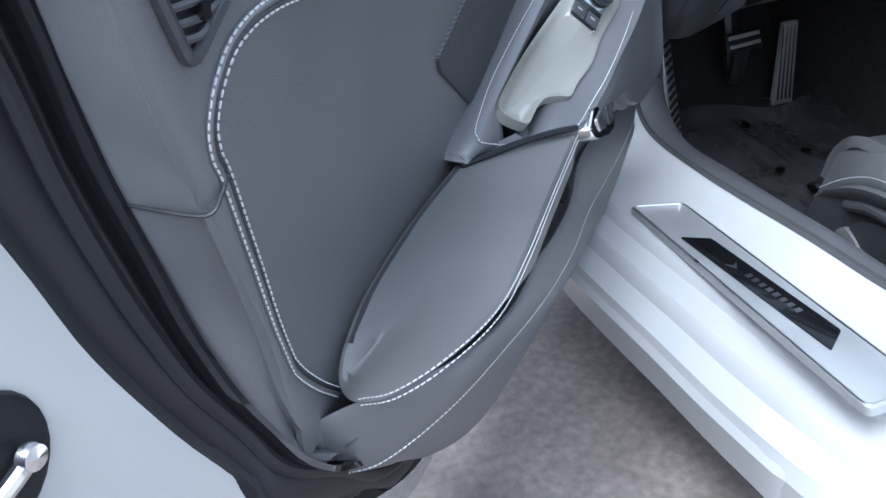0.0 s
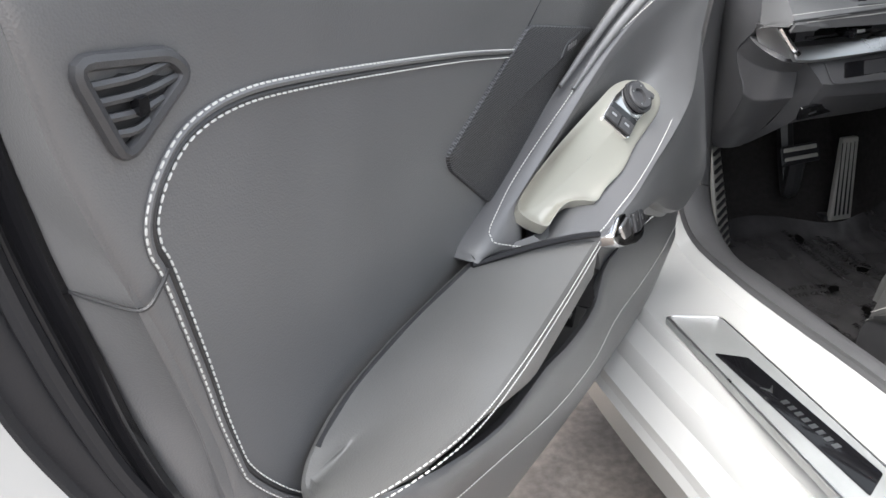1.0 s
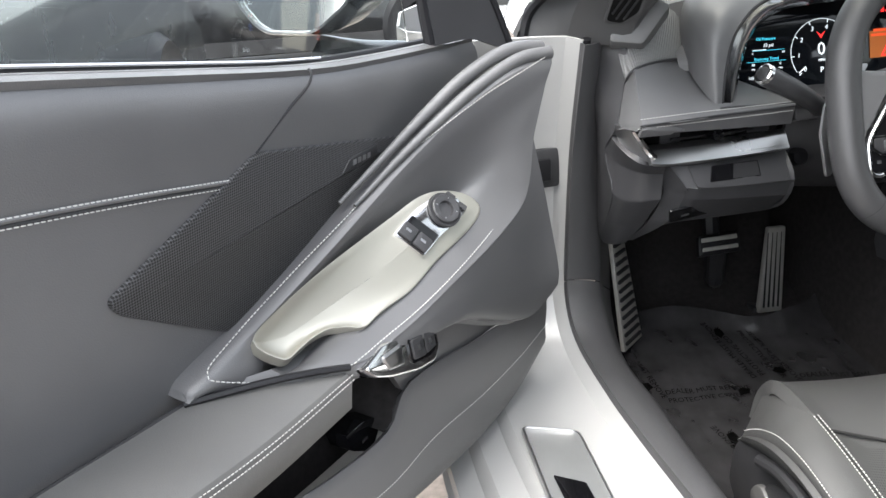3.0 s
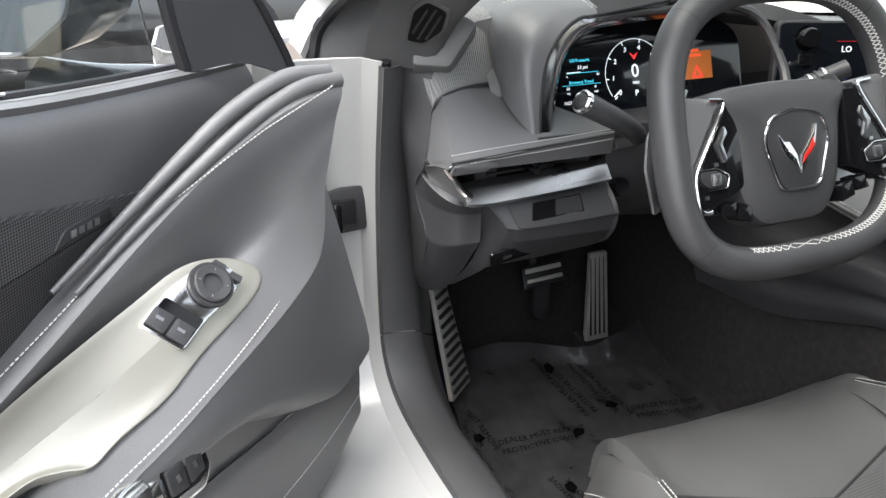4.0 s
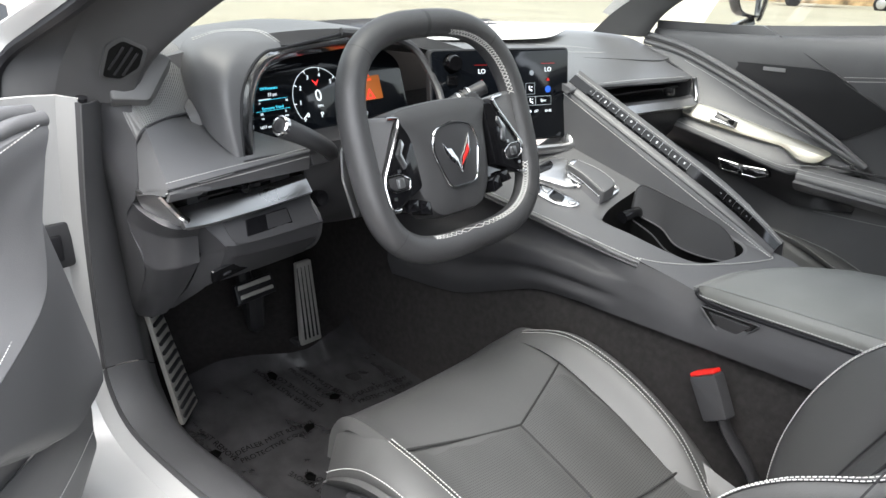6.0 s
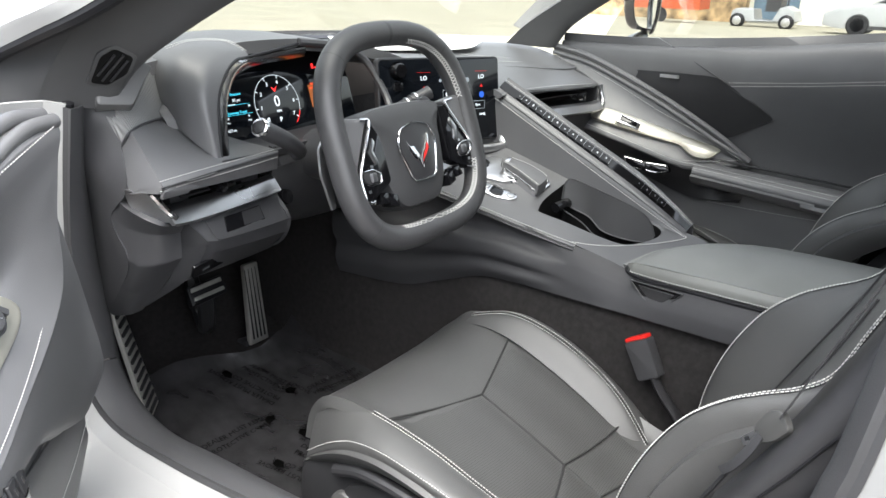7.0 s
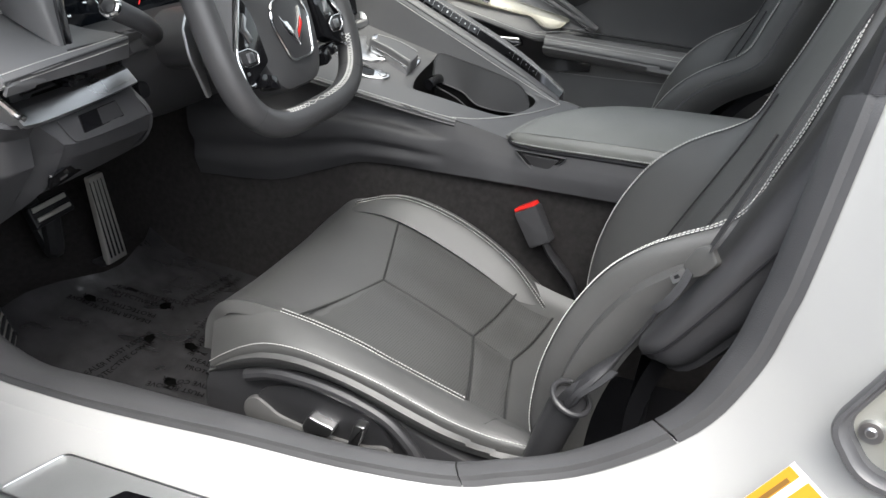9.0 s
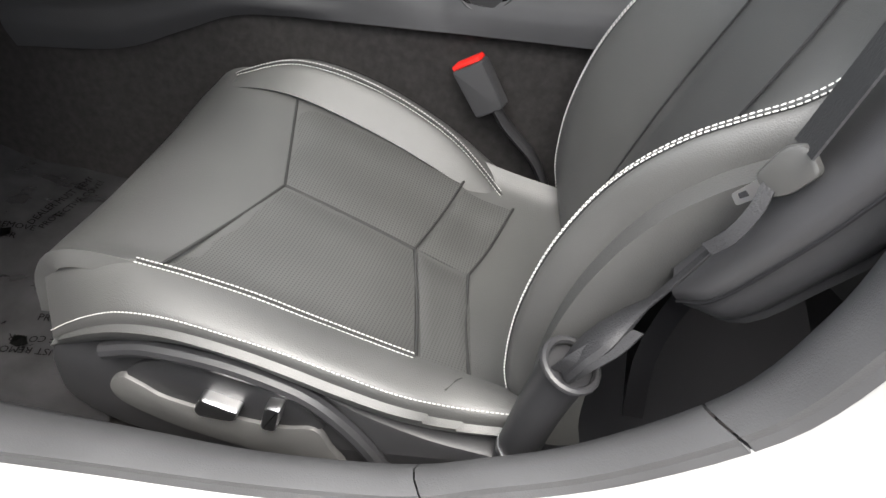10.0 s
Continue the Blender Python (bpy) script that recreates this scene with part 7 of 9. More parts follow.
part("lid_side", panel([[(-0.104, -0.268, 0.520), (-0.108, -0.33, 0.5225), (-0.110, -0.40, 0.525), (-0.117, -0.58, 0.529), (-0.125, -0.75, 0.532)], [(-0.105, -0.266, 0.511), (-0.112, -0.33, 0.513), (-0.115, -0.40, 0.515), (-0.124, -0.58, 0.519), (-0.132, -0.75, 0.523)], [(-0.103, -0.264, 0.500), (-0.111, -0.33, 0.502), (-0.115, -0.40, 0.504), (-0.125, -0.58, 0.508), (-0.133, -0.75, 0.513)]], 0.006, (-2, -0.4, 0.5), 4, 3), bpy.data.materials["lid_leather_lit"], con)
part("lid_stitching", stitches([catmull([(-0.1045, -0.263, 0.5035), (-0.1135, -0.33, 0.505), (-0.1175, -0.40, 0.507), (-0.1275, -0.58, 0.511), (-0.1355, -0.75, 0.516)], 14)], 0.0048, 0.0009), THREAD, con)
part("lid_gap", tube([(-0.03, -0.281, 0.512), (-0.075, -0.264, 0.509), (-0.0985, -0.2575, 0.511), (-0.1035, -0.2595, 0.502), (-0.1095, -0.30, 0.4975), (-0.116, -0.40, 0.4995), (-0.127, -0.58, 0.5035), (-0.136, -0.75, 0.508)], 0.0028, 8, 6), RUBBER, con)
LTM = axes((-0.1225, -0.32, 0.482), (0, -1, 0), (0.22, 0, 1))
part("lid_latch", slab(rounded([(-0.049, 0.014), (-0.020, -0.012), (-0.006, -0.017), (0.016, -0.017), (0.043, 0.012)], 0.004), LTM, 0.02, 0.003), GLOSS, con, "gloss black lid latch")
part("latch_step", slab(rounded([(-0.034, 0.009), (-0.014, -0.008), (0.013, -0.011), (0.030, 0.007)], 0.003), LTM @ Matrix.Translation((0, 0, 0.0025)), 0.004, 0.001), DARK, con)
part("latch_rim", sweep([LTM @ Vector((x, y, 0.001)) for x, y in rounded([(-0.049, 0.014), (-0.020, -0.012), (-0.006, -0.017), (0.016, -0.017), (0.043, 0.012)], 0.004)], ring(0.0012, 0.0012, 6), True), PLASTIC, con)

# ---- seats ----
SEAM = material("seam_dark_leather", (0.018, 0.018, 0.018), 0.7)
PERFORATED = material("perforated_leather", (0.062, 0.062, 0.061), 0.46, vary=0.08, spec=0.6)
pt_ = PERFORATED.node_tree
pv_ = pt_.nodes.new("ShaderNodeTexVoronoi")
pv_.voronoi_dimensions = "2D"
pv_.inputs["Scale"].default_value, pv_.inputs["Randomness"].default_value = 300.0, 0.0
pt_.links.new(pt_.nodes["Texture Coordinate"].outputs["Object"], pv_.inputs["Vector"])
pr_ = pt_.nodes.new("ShaderNodeValToRGB")
pr_.color_ramp.elements[0].position, pr_.color_ramp.elements[1].position = 0.16, 0.30
pr_.color_ramp.elements[0].color, pr_.color_ramp.elements[1].color = (0.15, 0.15, 0.15, 1), (1, 1, 1, 1)
pm_ = pt_.nodes.new("ShaderNodeMix")
pm_.data_type, pm_.blend_type = "RGBA", "MULTIPLY"
pm_.inputs["Factor"].default_value = 1.0
src = pt_.nodes["Principled BSDF"].inputs["Base Color"].links[0].from_socket
pt_.links.new(pv_.outputs["Distance"], pr_.inputs[0])
pt_.links.new(src, pm_.inputs["A"])
pt_.links.new(pr_.outputs[0], pm_.inputs["B"])
pt_.links.new(pm_.outputs["Result"], pt_.nodes["Principled BSDF"].inputs["Base Color"])

def seat(name, cx, side, label, dy=0.0):
    """A bucket seat about x = cx; side: +1 puts the trim box on the low x side."""
    th = thing(name, (cx, -0.25, 0.12), label, "car seat", "car seats")

    def S(x, y, z):
        return Vector((cx + side * x, y + dy, z))

    xs = [-0.232, -0.205, -0.165, -0.08, 0.0, 0.08, 0.15, 0.175]
    lift = [0.0, 0.03, 0.014, 0.002, 0.0, 0.002, 0.014, 0.028]
    cy = [(0.065, 0.285, 0.2), (0.05, 0.335, 0.4), (0.0, 0.362, 0.8), (-0.07, 0.362, 1.0), (-0.15, 0.338, 1.15), (-0.25, 0.296, 1.3), (-0.35, 0.25, 1.4), (-0.46, 0.222, 1.4)]
    g1 = []
    for y, z, k in cy:
        g1.append([S(x, y - (0.012 if abs(x) > 0.17 and y > 0 else 0), z + l * k) for x, l in zip(xs[1:], lift[1:])])
    part("cushion", panel(g1, 0.018, S(0, -0.2, 2), 4, 4), SEAT_LEATHER, th, "dark leather seat cushion")
    # outer bolsters
    def along(line, y):
        line = sorted(line, key=lambda p: p[1])
        ys_ = [p[1] for p in line]
        return [float(np.interp(y, ys_, [p[k] for p in line])) for k in (0, 2)]

    crown = [(-0.200, 0.045, 0.335), (-0.203, -0.02, 0.383), (-0.202, -0.09, 0.390), (-0.20, -0.175, 0.377), (-0.19, -0.277, 0.335), (-0.183, -0.352, 0.306), (-0.175, -0.46, 0.270)]
    lower = [(-0.222, 0.03, 0.285), (-0.240, -0.03, 0.335), (-0.246, -0.08, 0.364), (-0.247, -0.141, 0.370), (-0.247, -0.194, 0.363), (-0.246, -0.247, 0.352), (-0.243, -0.297, 0.334), (-0.236, -0.349, 0.312), (-0.222, -0.395, 0.292), (-0.21, -0.46, 0.284)]
    foot = [(-0.220, 0.025, 0.265), (-0.236, -0.03, 0.308), (-0.240, -0.098, 0.330), (-0.240, -0.147, 0.336), (-0.240, -0.203, 0.330), (-0.240, -0.261, 0.309), (-0.236, -0.292, 0.292), (-0.230, -0.346, 0.272), (-0.222, -0.40, 0.262), (-0.214, -0.46, 0.262)]
    bl = [[], [], [], [], []]
    for y in (0.03, -0.01, -0.05, -0.09, -0.14, -0.20, -0.25, -0.30, -0.35, -0.40, -0.46):
        (ux, uz), (lx, lz), (fx, fz) = along(crown, y), along(lower, y), along(foot, y)
        bl[0].append(S(ux, y, uz))
        bl[1].append(S(ux * 0.52 + lx * 0.48, y, uz * 0.45 + lz * 0.55 + 0.006))
        bl[2].append(S(lx, y, lz))
        bl[3].append(S(lx * 0.5 + fx * 0.5 - 0.004, y, lz * 0.5 + fz * 0.5))
        bl[4].append(S(fx + 0.004, y, fz))
    part("outer_bolster", panel(bl, 0.008, S(-0.35, -0.2, 1.0), 5, 5), SEAT_LEATHER, th)
    br_ = [[S(0.15, 0.05, 0.32), S(0.145, 0.0, 0.37), S(0.14, -0.09, 0.378), S(0.138, -0.2, 0.34), S(0.135, -0.3, 0.29), S(0.13, -0.37, 0.245)],
           [S(0.165, 0.03, 0.33), S(0.168, -0.02, 0.385), S(0.172, -0.1, 0.405), S(0.175, -0.2, 0.38), S(0.17, -0.30, 0.325), S(0.15, -0.38, 0.25)],
           [S(0.18, 0.02, 0.30), S(0.187, -0.03, 0.36), S(0.195, -0.1, 0.382), S(0.20, -0.2, 0.355), S(0.195, -0.31, 0.30), S(0.185, -0.40, 0.24)],
           [S(0.17, 0.0, 0.2), S(0.18, -0.03, 0.22), S(0.19, -0.1, 0.22), S(0.192, -0.2, 0.2), S(0.19, -0.31, 0.18), S(0.18, -0.40, 0.16)]]
    part("inner_bolster", panel(br_, 0.02, S(0.3, -0.2, 1.0), 5, 5), SEAT_LEATHER, th)
    up_o = [p + Vector((0, 0, 0.003)) for p in bl[0][3:9]]
    lo_o = [p + Vector((side * -0.001, 0, 0.001)) for p in bl[2]]
    in_a = [br_[1][1] + Vector((0, 0.02, -0.01))] + [p + Vector((0, 0, 0.0045)) for p in br_[1][1:]]
    in_b = [br_[1][1] + Vector((side * 0.008, 0.02, -0.014))] + [p + Vector((side * -0.007, 0, 0.0025)) for p in br_[1][1:]]
    for ln in (up_o, [p + Vector((side * -0.005, 0, -0.001)) for p in up_o], lo_o, in_a, in_b):
        part("cushion_stitching", stitches([catmull(ln, 12)], 0.0046, 0.0006), THREAD, th, "pale stitching")
    part("cushion_seam", tube([(p + q) / 2 - Vector((0, 0, 0.0005)) for p, q in zip(in_a, in_b)], 0.0017, 6, 12), SEAM, th)
    part("cushion_seam", tube([p + Vector((side * -0.0025, 0, -0.0012)) for p in up_o], 0.0015, 6, 12), SEAM, th)
    part("cushion_seam", tube([p + Vector((0, 0, -0.003)) for p in bl[4][1:]], 0.003, 6, 10), RUBBER, th)
    part("cushion_seam", tube([S(*v) for v in ((-0.212, -0.385, 0.300), (-0.195, -0.393, 0.297), (-0.180, -0.402, 0.287))], 0.0014, 6), SEAM, th)
    # seams of the cushion
    def top(x, y):
        z = float(np.interp(-y, [-c[0] for c in cy], [c[1] for c in cy]))
        k = float(np.interp(-y, [-c[0] for c in cy], [c[2] for c in cy]))
        return S(x, y, z + k * float(np.interp(x, xs, lift)) + 0.0006)
    sl = [[(0, -0.141), (0.07, -0.12), (0.145, -0.10)], [(0, -0.141), (-0.08, -0.12), (-0.2, -0.105)], [(0.0, -0.141), (0, -0.22), (0, -0.295)], [(0, -0.295), (0.07, -0.308), (0.14, -0.322)], [(0, -0.295), (-0.08, -0.32), (-0.17, -0.345)], [(0, -0.36), (0.06, -0.375), (0.13, -0.39)], [(0, -0.36), (-0.08, -0.375), (-0.17, -0.40)]]
    for y0, ya, y1, yb, xa, xb in ((-0.143, -0.107, -0.297, -0.345, -0.19, 0.0), (-0.143, -0.102, -0.297, -0.322, 0.14, 0.0), (-0.30, -0.348, -0.362, -0.40, -0.165, 0.0), (-0.30, -0.325, -0.362, -0.388, 0.13, 0.0)):
        g2 = []
        for v in range(7):
            row = []
            for u in range(7):
                x = xb + (xa - xb) * (0.02 + 0.96 * u / 6)
                k = u / 6
                y = (y0 + (ya - y0) * k) * (1 - v / 6) + (y1 + (yb - y1) * k) * v / 6
                edge = 0.0025 if (u in (0, 6) or v in (0, 6)) else 0.0
                row.append(top(x, y) + Vector((0, 0, 0.0022 - edge)))
            g2.append(row)
        part("insert", panel(g2, 0.004, S(0, -0.2, 3), 2, 2), PERFORATED, th, "perforated leather insert")
    for ln in sl:
        part("seam", tube([top(x, y) + Vector((0, 0, 0.0006)) for x, y in ln], 0.0019, 6, 8), SEAM, th)
    # backrest: edge of the wings, and the sunken middle
    E_ = [(-0.441, 0.269, 0.178), (-0.436, 0.311, 0.178), (-0.442, 0.378, 0.177), (-0.46, 0.445, 0.176), (-0.484, 0.498, 0.175), (-0.512, 0.54, 0.175), (-0.547, 0.572, 0.175), (-0.580, 0.592, 0.175), (-0.614, 0.610, 0.174), (-0.638, 0.632, 0.17), (-0.656, 0.678, 0.165), (-0.673, 0.722, 0.158), (-0.694, 0.787, 0.14), (-0.708, 0.834, 0.125), (-0.76, 1.01, 0.10)]
    C_ = [(-0.465, 0.225), (-0.475, 0.255), (-0.49, 0.30), (-0.51, 0.35), (-0.53, 0.40), (-0.548, 0.445), (-0.57, 0.495), (-0.588, 0.535), (-0.608, 0.58), (-0.628, 0.625), (-0.652, 0.685), (-0.676, 0.745), (-0.70, 0.815), (-0.715, 0.86), (-0.765, 1.01)]
    lines = {}
    for q in (-1, 1):
        rows = []
        for (ey, ez, w), (my, mz) in zip(E_, C_):
            d = Vector((0, ey - my, ez - mz))
            b = Vector((0, my, mz))
            row = []
            for fx, fd in ((0.0, 0.0), (0.28, 0.01), (0.5, 0.06), (0.72, 0.52), (0.9, 0.92), (1.0, 1.0)):
                p = b + d * fd
                row.append(S(q * w * fx, p.y, p.z))
            e = S(q * (w + 0.010), ey - 0.015, ez - 0.008)
            row += [e, S(q * (w + 0.012), ey - 0.04, ez - 0.022), S(q * (w + 0.002), ey - 0.065, ez - 0.03)]
            rows.append(row)
        lines[q] = rows
        part("backrest", panel(rows, 0.02, S(0, 1, 1.2), 4, 4), SEAT_LEATHER, th, "dark leather backrest with side wing")
        la = [r[5] + Vector((0, 0.002, 0.002)) for r in rows]
        lb = [r[5].lerp(r[4], 0.28) + Vector((0, 0.003, 0.003)) for r in rows]
        part("back_stitching", stitches([catmull(la, 12), catmull(lb, 12)], 0.0048, 0.0007), THREAD, th, "double pale stitching")
        part("piping", tube([r[5].lerp(r[4], 0.14) + Vector((0, 0.001, 0.001)) for r in rows], 0.0016, 6), DARK, th)
        part("seam", tube([r[2] + Vector((0, 0.0015, 0.001)) for r in rows[:11]], 0.0014, 6, 6), DARK, th)
    part("back_shell", panel([[S(x * w * 0.85, ey - 0.13, ez - 0.03) for x in (-1, 0, 1)] for (ey, ez, w) in E_[::2]], 0.02, S(0, -3, 0.5)), RUBBER, th)
    # trim shell and controls
    sh = [(0.0, 0.303), (0.03, 0.275), (0.038, 0.235), (0.034, 0.196), (-0.022, 0.165), (-0.148, 0.150), (-0.278, 0.160), (-0.415, 0.215), (-0.446, 0.236), (-0.44, 0.252), (-0.376, 0.258), (-0.311, 0.276), (-0.268, 0.298), (-0.225, 0.318), (-0.17, 0.330), (-0.092, 0.326)]
    FM = axes(S(-0.240, 0, 0), (0, -side, 0), (0, 0, 1))

    def flat(pts):
        return [(side * (-y - dy), z) for y, z in pts]

    part("side_shell", slab(flat([(y, z - 0.007) for y, z in catmull2(sh)]), FM @ Matrix.Translation((0, 0, -0.004)), 0.03, 0.008), DARK, th, "moulded plastic side shell")
    inn = [(-0.062, 0.262), (-0.085, 0.288), (-0.135, 0.301), (-0.187, 0.296), (-0.235, 0.284), (-0.268, 0.252), (-0.262, 0.238), (-0.213, 0.232), (-0.151, 0.232), (-0.095, 0.240)]
    # No hollow is cut: a raised dark plate stands for the shaded recess.
    part("control_recess_shade", slab(flat(catmull2(inn)), FM @ Matrix.Translation((0, 0, 0.0012)), 0.004, 0.001), DARK, th)
    band = [(-0.040, 0.250), (-0.058, 0.264), (-0.078, 0.255), (-0.101, 0.242), (-0.162, 0.234), (-0.225, 0.234), (-0.262, 0.242), (-0.276, 0.214), (-0.284, 0.185), (-0.203, 0.180), (-0.107, 0.193), (-0.050, 0.214), (-0.036, 0.232)]
    # Paler than the shell: light on this band is put into its grey.
    part("control_trim", slab(flat(catmull2(band)), FM @ Matrix.Translation((0, 0, 0.006)), 0.008, 0.005), material("lit_trim_grey", (0.085, 0.084, 0.083), 0.42), th, "moulded control trim, greyed where light falls")
    part("shell_roll", tube([S(-0.244, y, z) for y, z in ((-0.05, 0.300), (-0.10, 0.316), (-0.17, 0.316), (-0.225, 0.305), (-0.268, 0.286), (-0.305, 0.245), (-0.33, 0.20))], 0.009, 10, 5), DARK, th)
    part("seat_switch", slab(flat(rounded([(-0.138, 0.247), (-0.150, 0.268), (-0.190, 0.258), (-0.181, 0.241), (-0.142, 0.237)], 0.005)), FM @ Matrix.Translation((0, 0, 0.016)), 0.016, 0.004), SATIN, th, "silver seat switch")
    part("recline_switch", slab(flat(rounded([(-0.208, 0.240), (-0.220, 0.277), (-0.237, 0.277), (-0.224, 0.238)], 0.005)), FM @ Matrix.Translation((0, 0, 0.016)), 0.016, 0.004), SATIN, th, "silver recline switch")
    part("seat_base", box(cx, -0.2, 0.16, 0.36, 0.42, 0.11), DARK, th)
    return th


def catmull2(pts):
    return [(p.x, p.y) for p in catmull([(a, b, 0) for a, b in pts], 4, True)]


seat("driver_seat", -0.37, 1, "grey-black leather bucket seat with pale double stitching")
seat("passenger_seat", 0.395, -1, "grey-black leather bucket seat beside the far door", 0.022)

# ---- belts ----
belt_ = thing("seat_belt", (-0.6, -0.5, 0.3), "black seat belt with anchor ring and slider tongue", "seat belt")
def strap(pts, w, across, thick=0.0016):
    ln = catmull(pts, 8)
    a = Vector(across).normalized()
    rows = [[p - a * w / 2, p, p + a * w / 2] for p in ln]
    return sheet(rows, thick, (-3, 0.5, 1.5))
part("anchor_stalk", tube([(-0.598, -0.45, 0.20), (-0.60, -0.456, 0.25), (-0.604, -0.473, 0.33), (-0.608, -0.492, 0.395)], 0.0205, 14, 5, scale=lambda s: 0.92 + 0.1 * s), DARK, belt_, "rubber anchor sleeve")
part("sleeve_band", tube([(-0.6005, -0.458, 0.262), (-0.601, -0.4595, 0.268)], 0.0208, 14, 2), SATIN, belt_)
RGM = axes((-0.609, -0.494, 0.399), (1, 0, 0.1), (0, 1, 0.42))
part("anchor_ring", sweep([RGM @ Vector((0.023 * math.cos(k * 0.3142), 0.023 * math.sin(k * 0.3142), 0)) for k in range(20)], ring(0.0036, 0.0036, 8), True), DARK, belt_, "black anchor ring")
part("lap_webbing", tube([(-0.611, -0.494, 0.398), (-0.611, -0.503, 0.418), (-0.606, -0.516, 0.434), (-0.600, -0.529, 0.450), (-0.601, -0.545, 0.478), (-0.605, -0.560, 0.510), (-0.609, -0.573, 0.540)], 0.021, 12, 8, rb=0.010, scale=lambda s: float(np.interp(s, [0, 0.15, 0.33, 0.5, 0.62, 1.0], [0.75, 0.9, 0.92, 0.62, 0.26, 0.20]))), WEBBING, belt_, "bunched dark grey webbing")
part("webbing_fold", strap([(-0.622, -0.490, 0.402), (-0.626, -0.500, 0.422), (-0.620, -0.517, 0.438), (-0.608, -0.530, 0.450)], 0.026, (0.45, 0.75, -0.2)), WEBBING, belt_)
part("webbing_loop", strap([(-0.614, -0.566, 0.538), (-0.616, -0.577, 0.552), (-0.611, -0.587, 0.570), (-0.603, -0.592, 0.584)], 0.010, (0.6, 0.6, 0.2)), WEBBING, belt_)
TGM = axes((-0.602, -0.598, 0.594), (-0.007, -0.046, 0.06), (0.035, 0.0445, 0.038)) @ Matrix.Scale(0.68, 4)
TONGUE = material("grey_belt_plastic", (0.055, 0.055, 0.054), 0.45, grain=0.2, grain_size=900)
part("tongue", slab(rounded([(-0.026, -0.012), (-0.006, -0.020), (0.026, -0.018), (0.030, 0.010), (0.012, 0.020), (-0.024, 0.012)], 0.008), TGM, 0.012, 0.004), TONGUE, belt_, "grey plastic belt tongue grip")
part("tongue_blade", slab(rounded([(-0.054, -0.004), (-0.022, -0.009), (-0.022, 0.007), (-0.052, 0.008)], 0.003), TGM @ Matrix.Translation((0, 0, -0.004)), 0.002), SATIN, belt_)
part("blade_hole", slab(rounded([(-0.047, 0.0), (-0.038, -0.002), (-0.038, 0.004), (-0.046, 0.005)], 0.001), TGM @ Matrix.Translation((0, 0, -0.0034)), 0.001), RUBBER, belt_)
part("shoulder_webbing", strap([(-0.592, -0.606, 0.606), (-0.578, -0.641, 0.70), (-0.568, -0.677, 0.80), (-0.574, -0.713, 0.90), (-0.58, -0.76, 1.03)], 0.046, (0.8, 0.02, -0.24)), WEBBING, belt_)
bkl = thing("belt_buckle", (-0.16, -0.38, 0.2), "black belt buckle with red release button", "belt buckle")
KD = Vector((0.012, 0.044, 0.07)).normalized()
KM = axes((-0.156, -0.326, 0.378), Vector((-0.1, -0.85, 0.52)), KD)
part("stem", tube([(-0.157, -0.42, 0.24), (-0.159, -0.40, 0.285), (-0.160, -0.362, 0.33), (-0.160, -0.347, 0.355)], 0.015, 8, 4, rb=0.006), DARK, bkl)
part("body", slab(rounded([(-0.021, -0.034), (0.021, -0.034), (0.023, 0.034), (-0.023, 0.034)], 0.005), KM @ Matrix.Translation((0, 0, 0.011)), 0.022, 0.003), PLASTIC, bkl)
part("button", slab(rounded([(-0.021, 0.0335), (0.021, 0.0335), (0.020, 0.040), (-0.020, 0.040)], 0.002), KM @ Matrix.Translation((0, 0, 0.0095)), 0.019, 0.002), RED, bkl, "red release button")

# ---- rear quarter trim inside ----
qt = thing("quarter_trim", (-0.6, -0.75, 0.5), "dark moulded trim behind the driver's seat", "trim", kind="structure")
PADT = [(-0.575, -0.556, 0.480), (-0.588, -0.586, 0.532), (-0.596, -0.613, 0.587), (-0.602, -0.640, 0.645), (-0.606, -0.675, 0.73), (-0.606, -0.72, 0.88)]
PADC = [(-0.588, -0.562, 0.466), (-0.606, -0.583, 0.489), (-0.618, -0.616, 0.545), (-0.624, -0.645, 0.598), (-0.628, -0.685, 0.68), (-0.626, -0.73, 0.86)]
PADU = [(-0.582, -0.572, 0.458), (-0.600, -0.602, 0.469), (-0.612, -0.636, 0.520), (-0.616, -0.668, 0.570), (-0.62, -0.71, 0.65), (-0.62, -0.75, 0.84)]
PADB = [(-0.550, -0.575, 0.450), (-0.560, -0.625, 0.462), (-0.565, -0.66, 0.51), (-0.57, -0.70, 0.56), (-0.575, -0.74, 0.64), (-0.58, -0.78, 0.83)]
part("shoulder_pad", panel([[Vector(p) + Vector((0.06, 0.0, 0.0)) for p in PADT], PADT, [Vector(p).lerp(Vector(q), 0.6) + Vector((-0.006, 0.004, 0.004)) for p, q in zip(PADT, PADC)], PADC, PADU, PADB], 0.006, (-2, 0.6, 0.8), 4, 4), PLASTIC, qt, "rounded dark trim pad")
part("pad_seam", tube([Vector(p) + Vector((-0.002, 0.001, 0.001)) for p in PADC], 0.0014, 6), RUBBER, qt)
part("upper_trim", panel([[(-0.56, -0.64, 0.50), (-0.575, -0.70, 0.60), (-0.59, -0.78, 0.72), (-0.60, -0.84, 0.95)], [(-0.60, -0.70, 0.46), (-0.625, -0.74, 0.60), (-0.635, -0.79, 0.74), (-0.62, -0.83, 0.95)], [(-0.62, -0.72, 0.40), (-0.65, -0.745, 0.58), (-0.66, -0.775, 0.74), (-0.65, -0.80, 0.95)]], 0.01, (-2, 0, 0.7), 4, 4), DARK, qt)
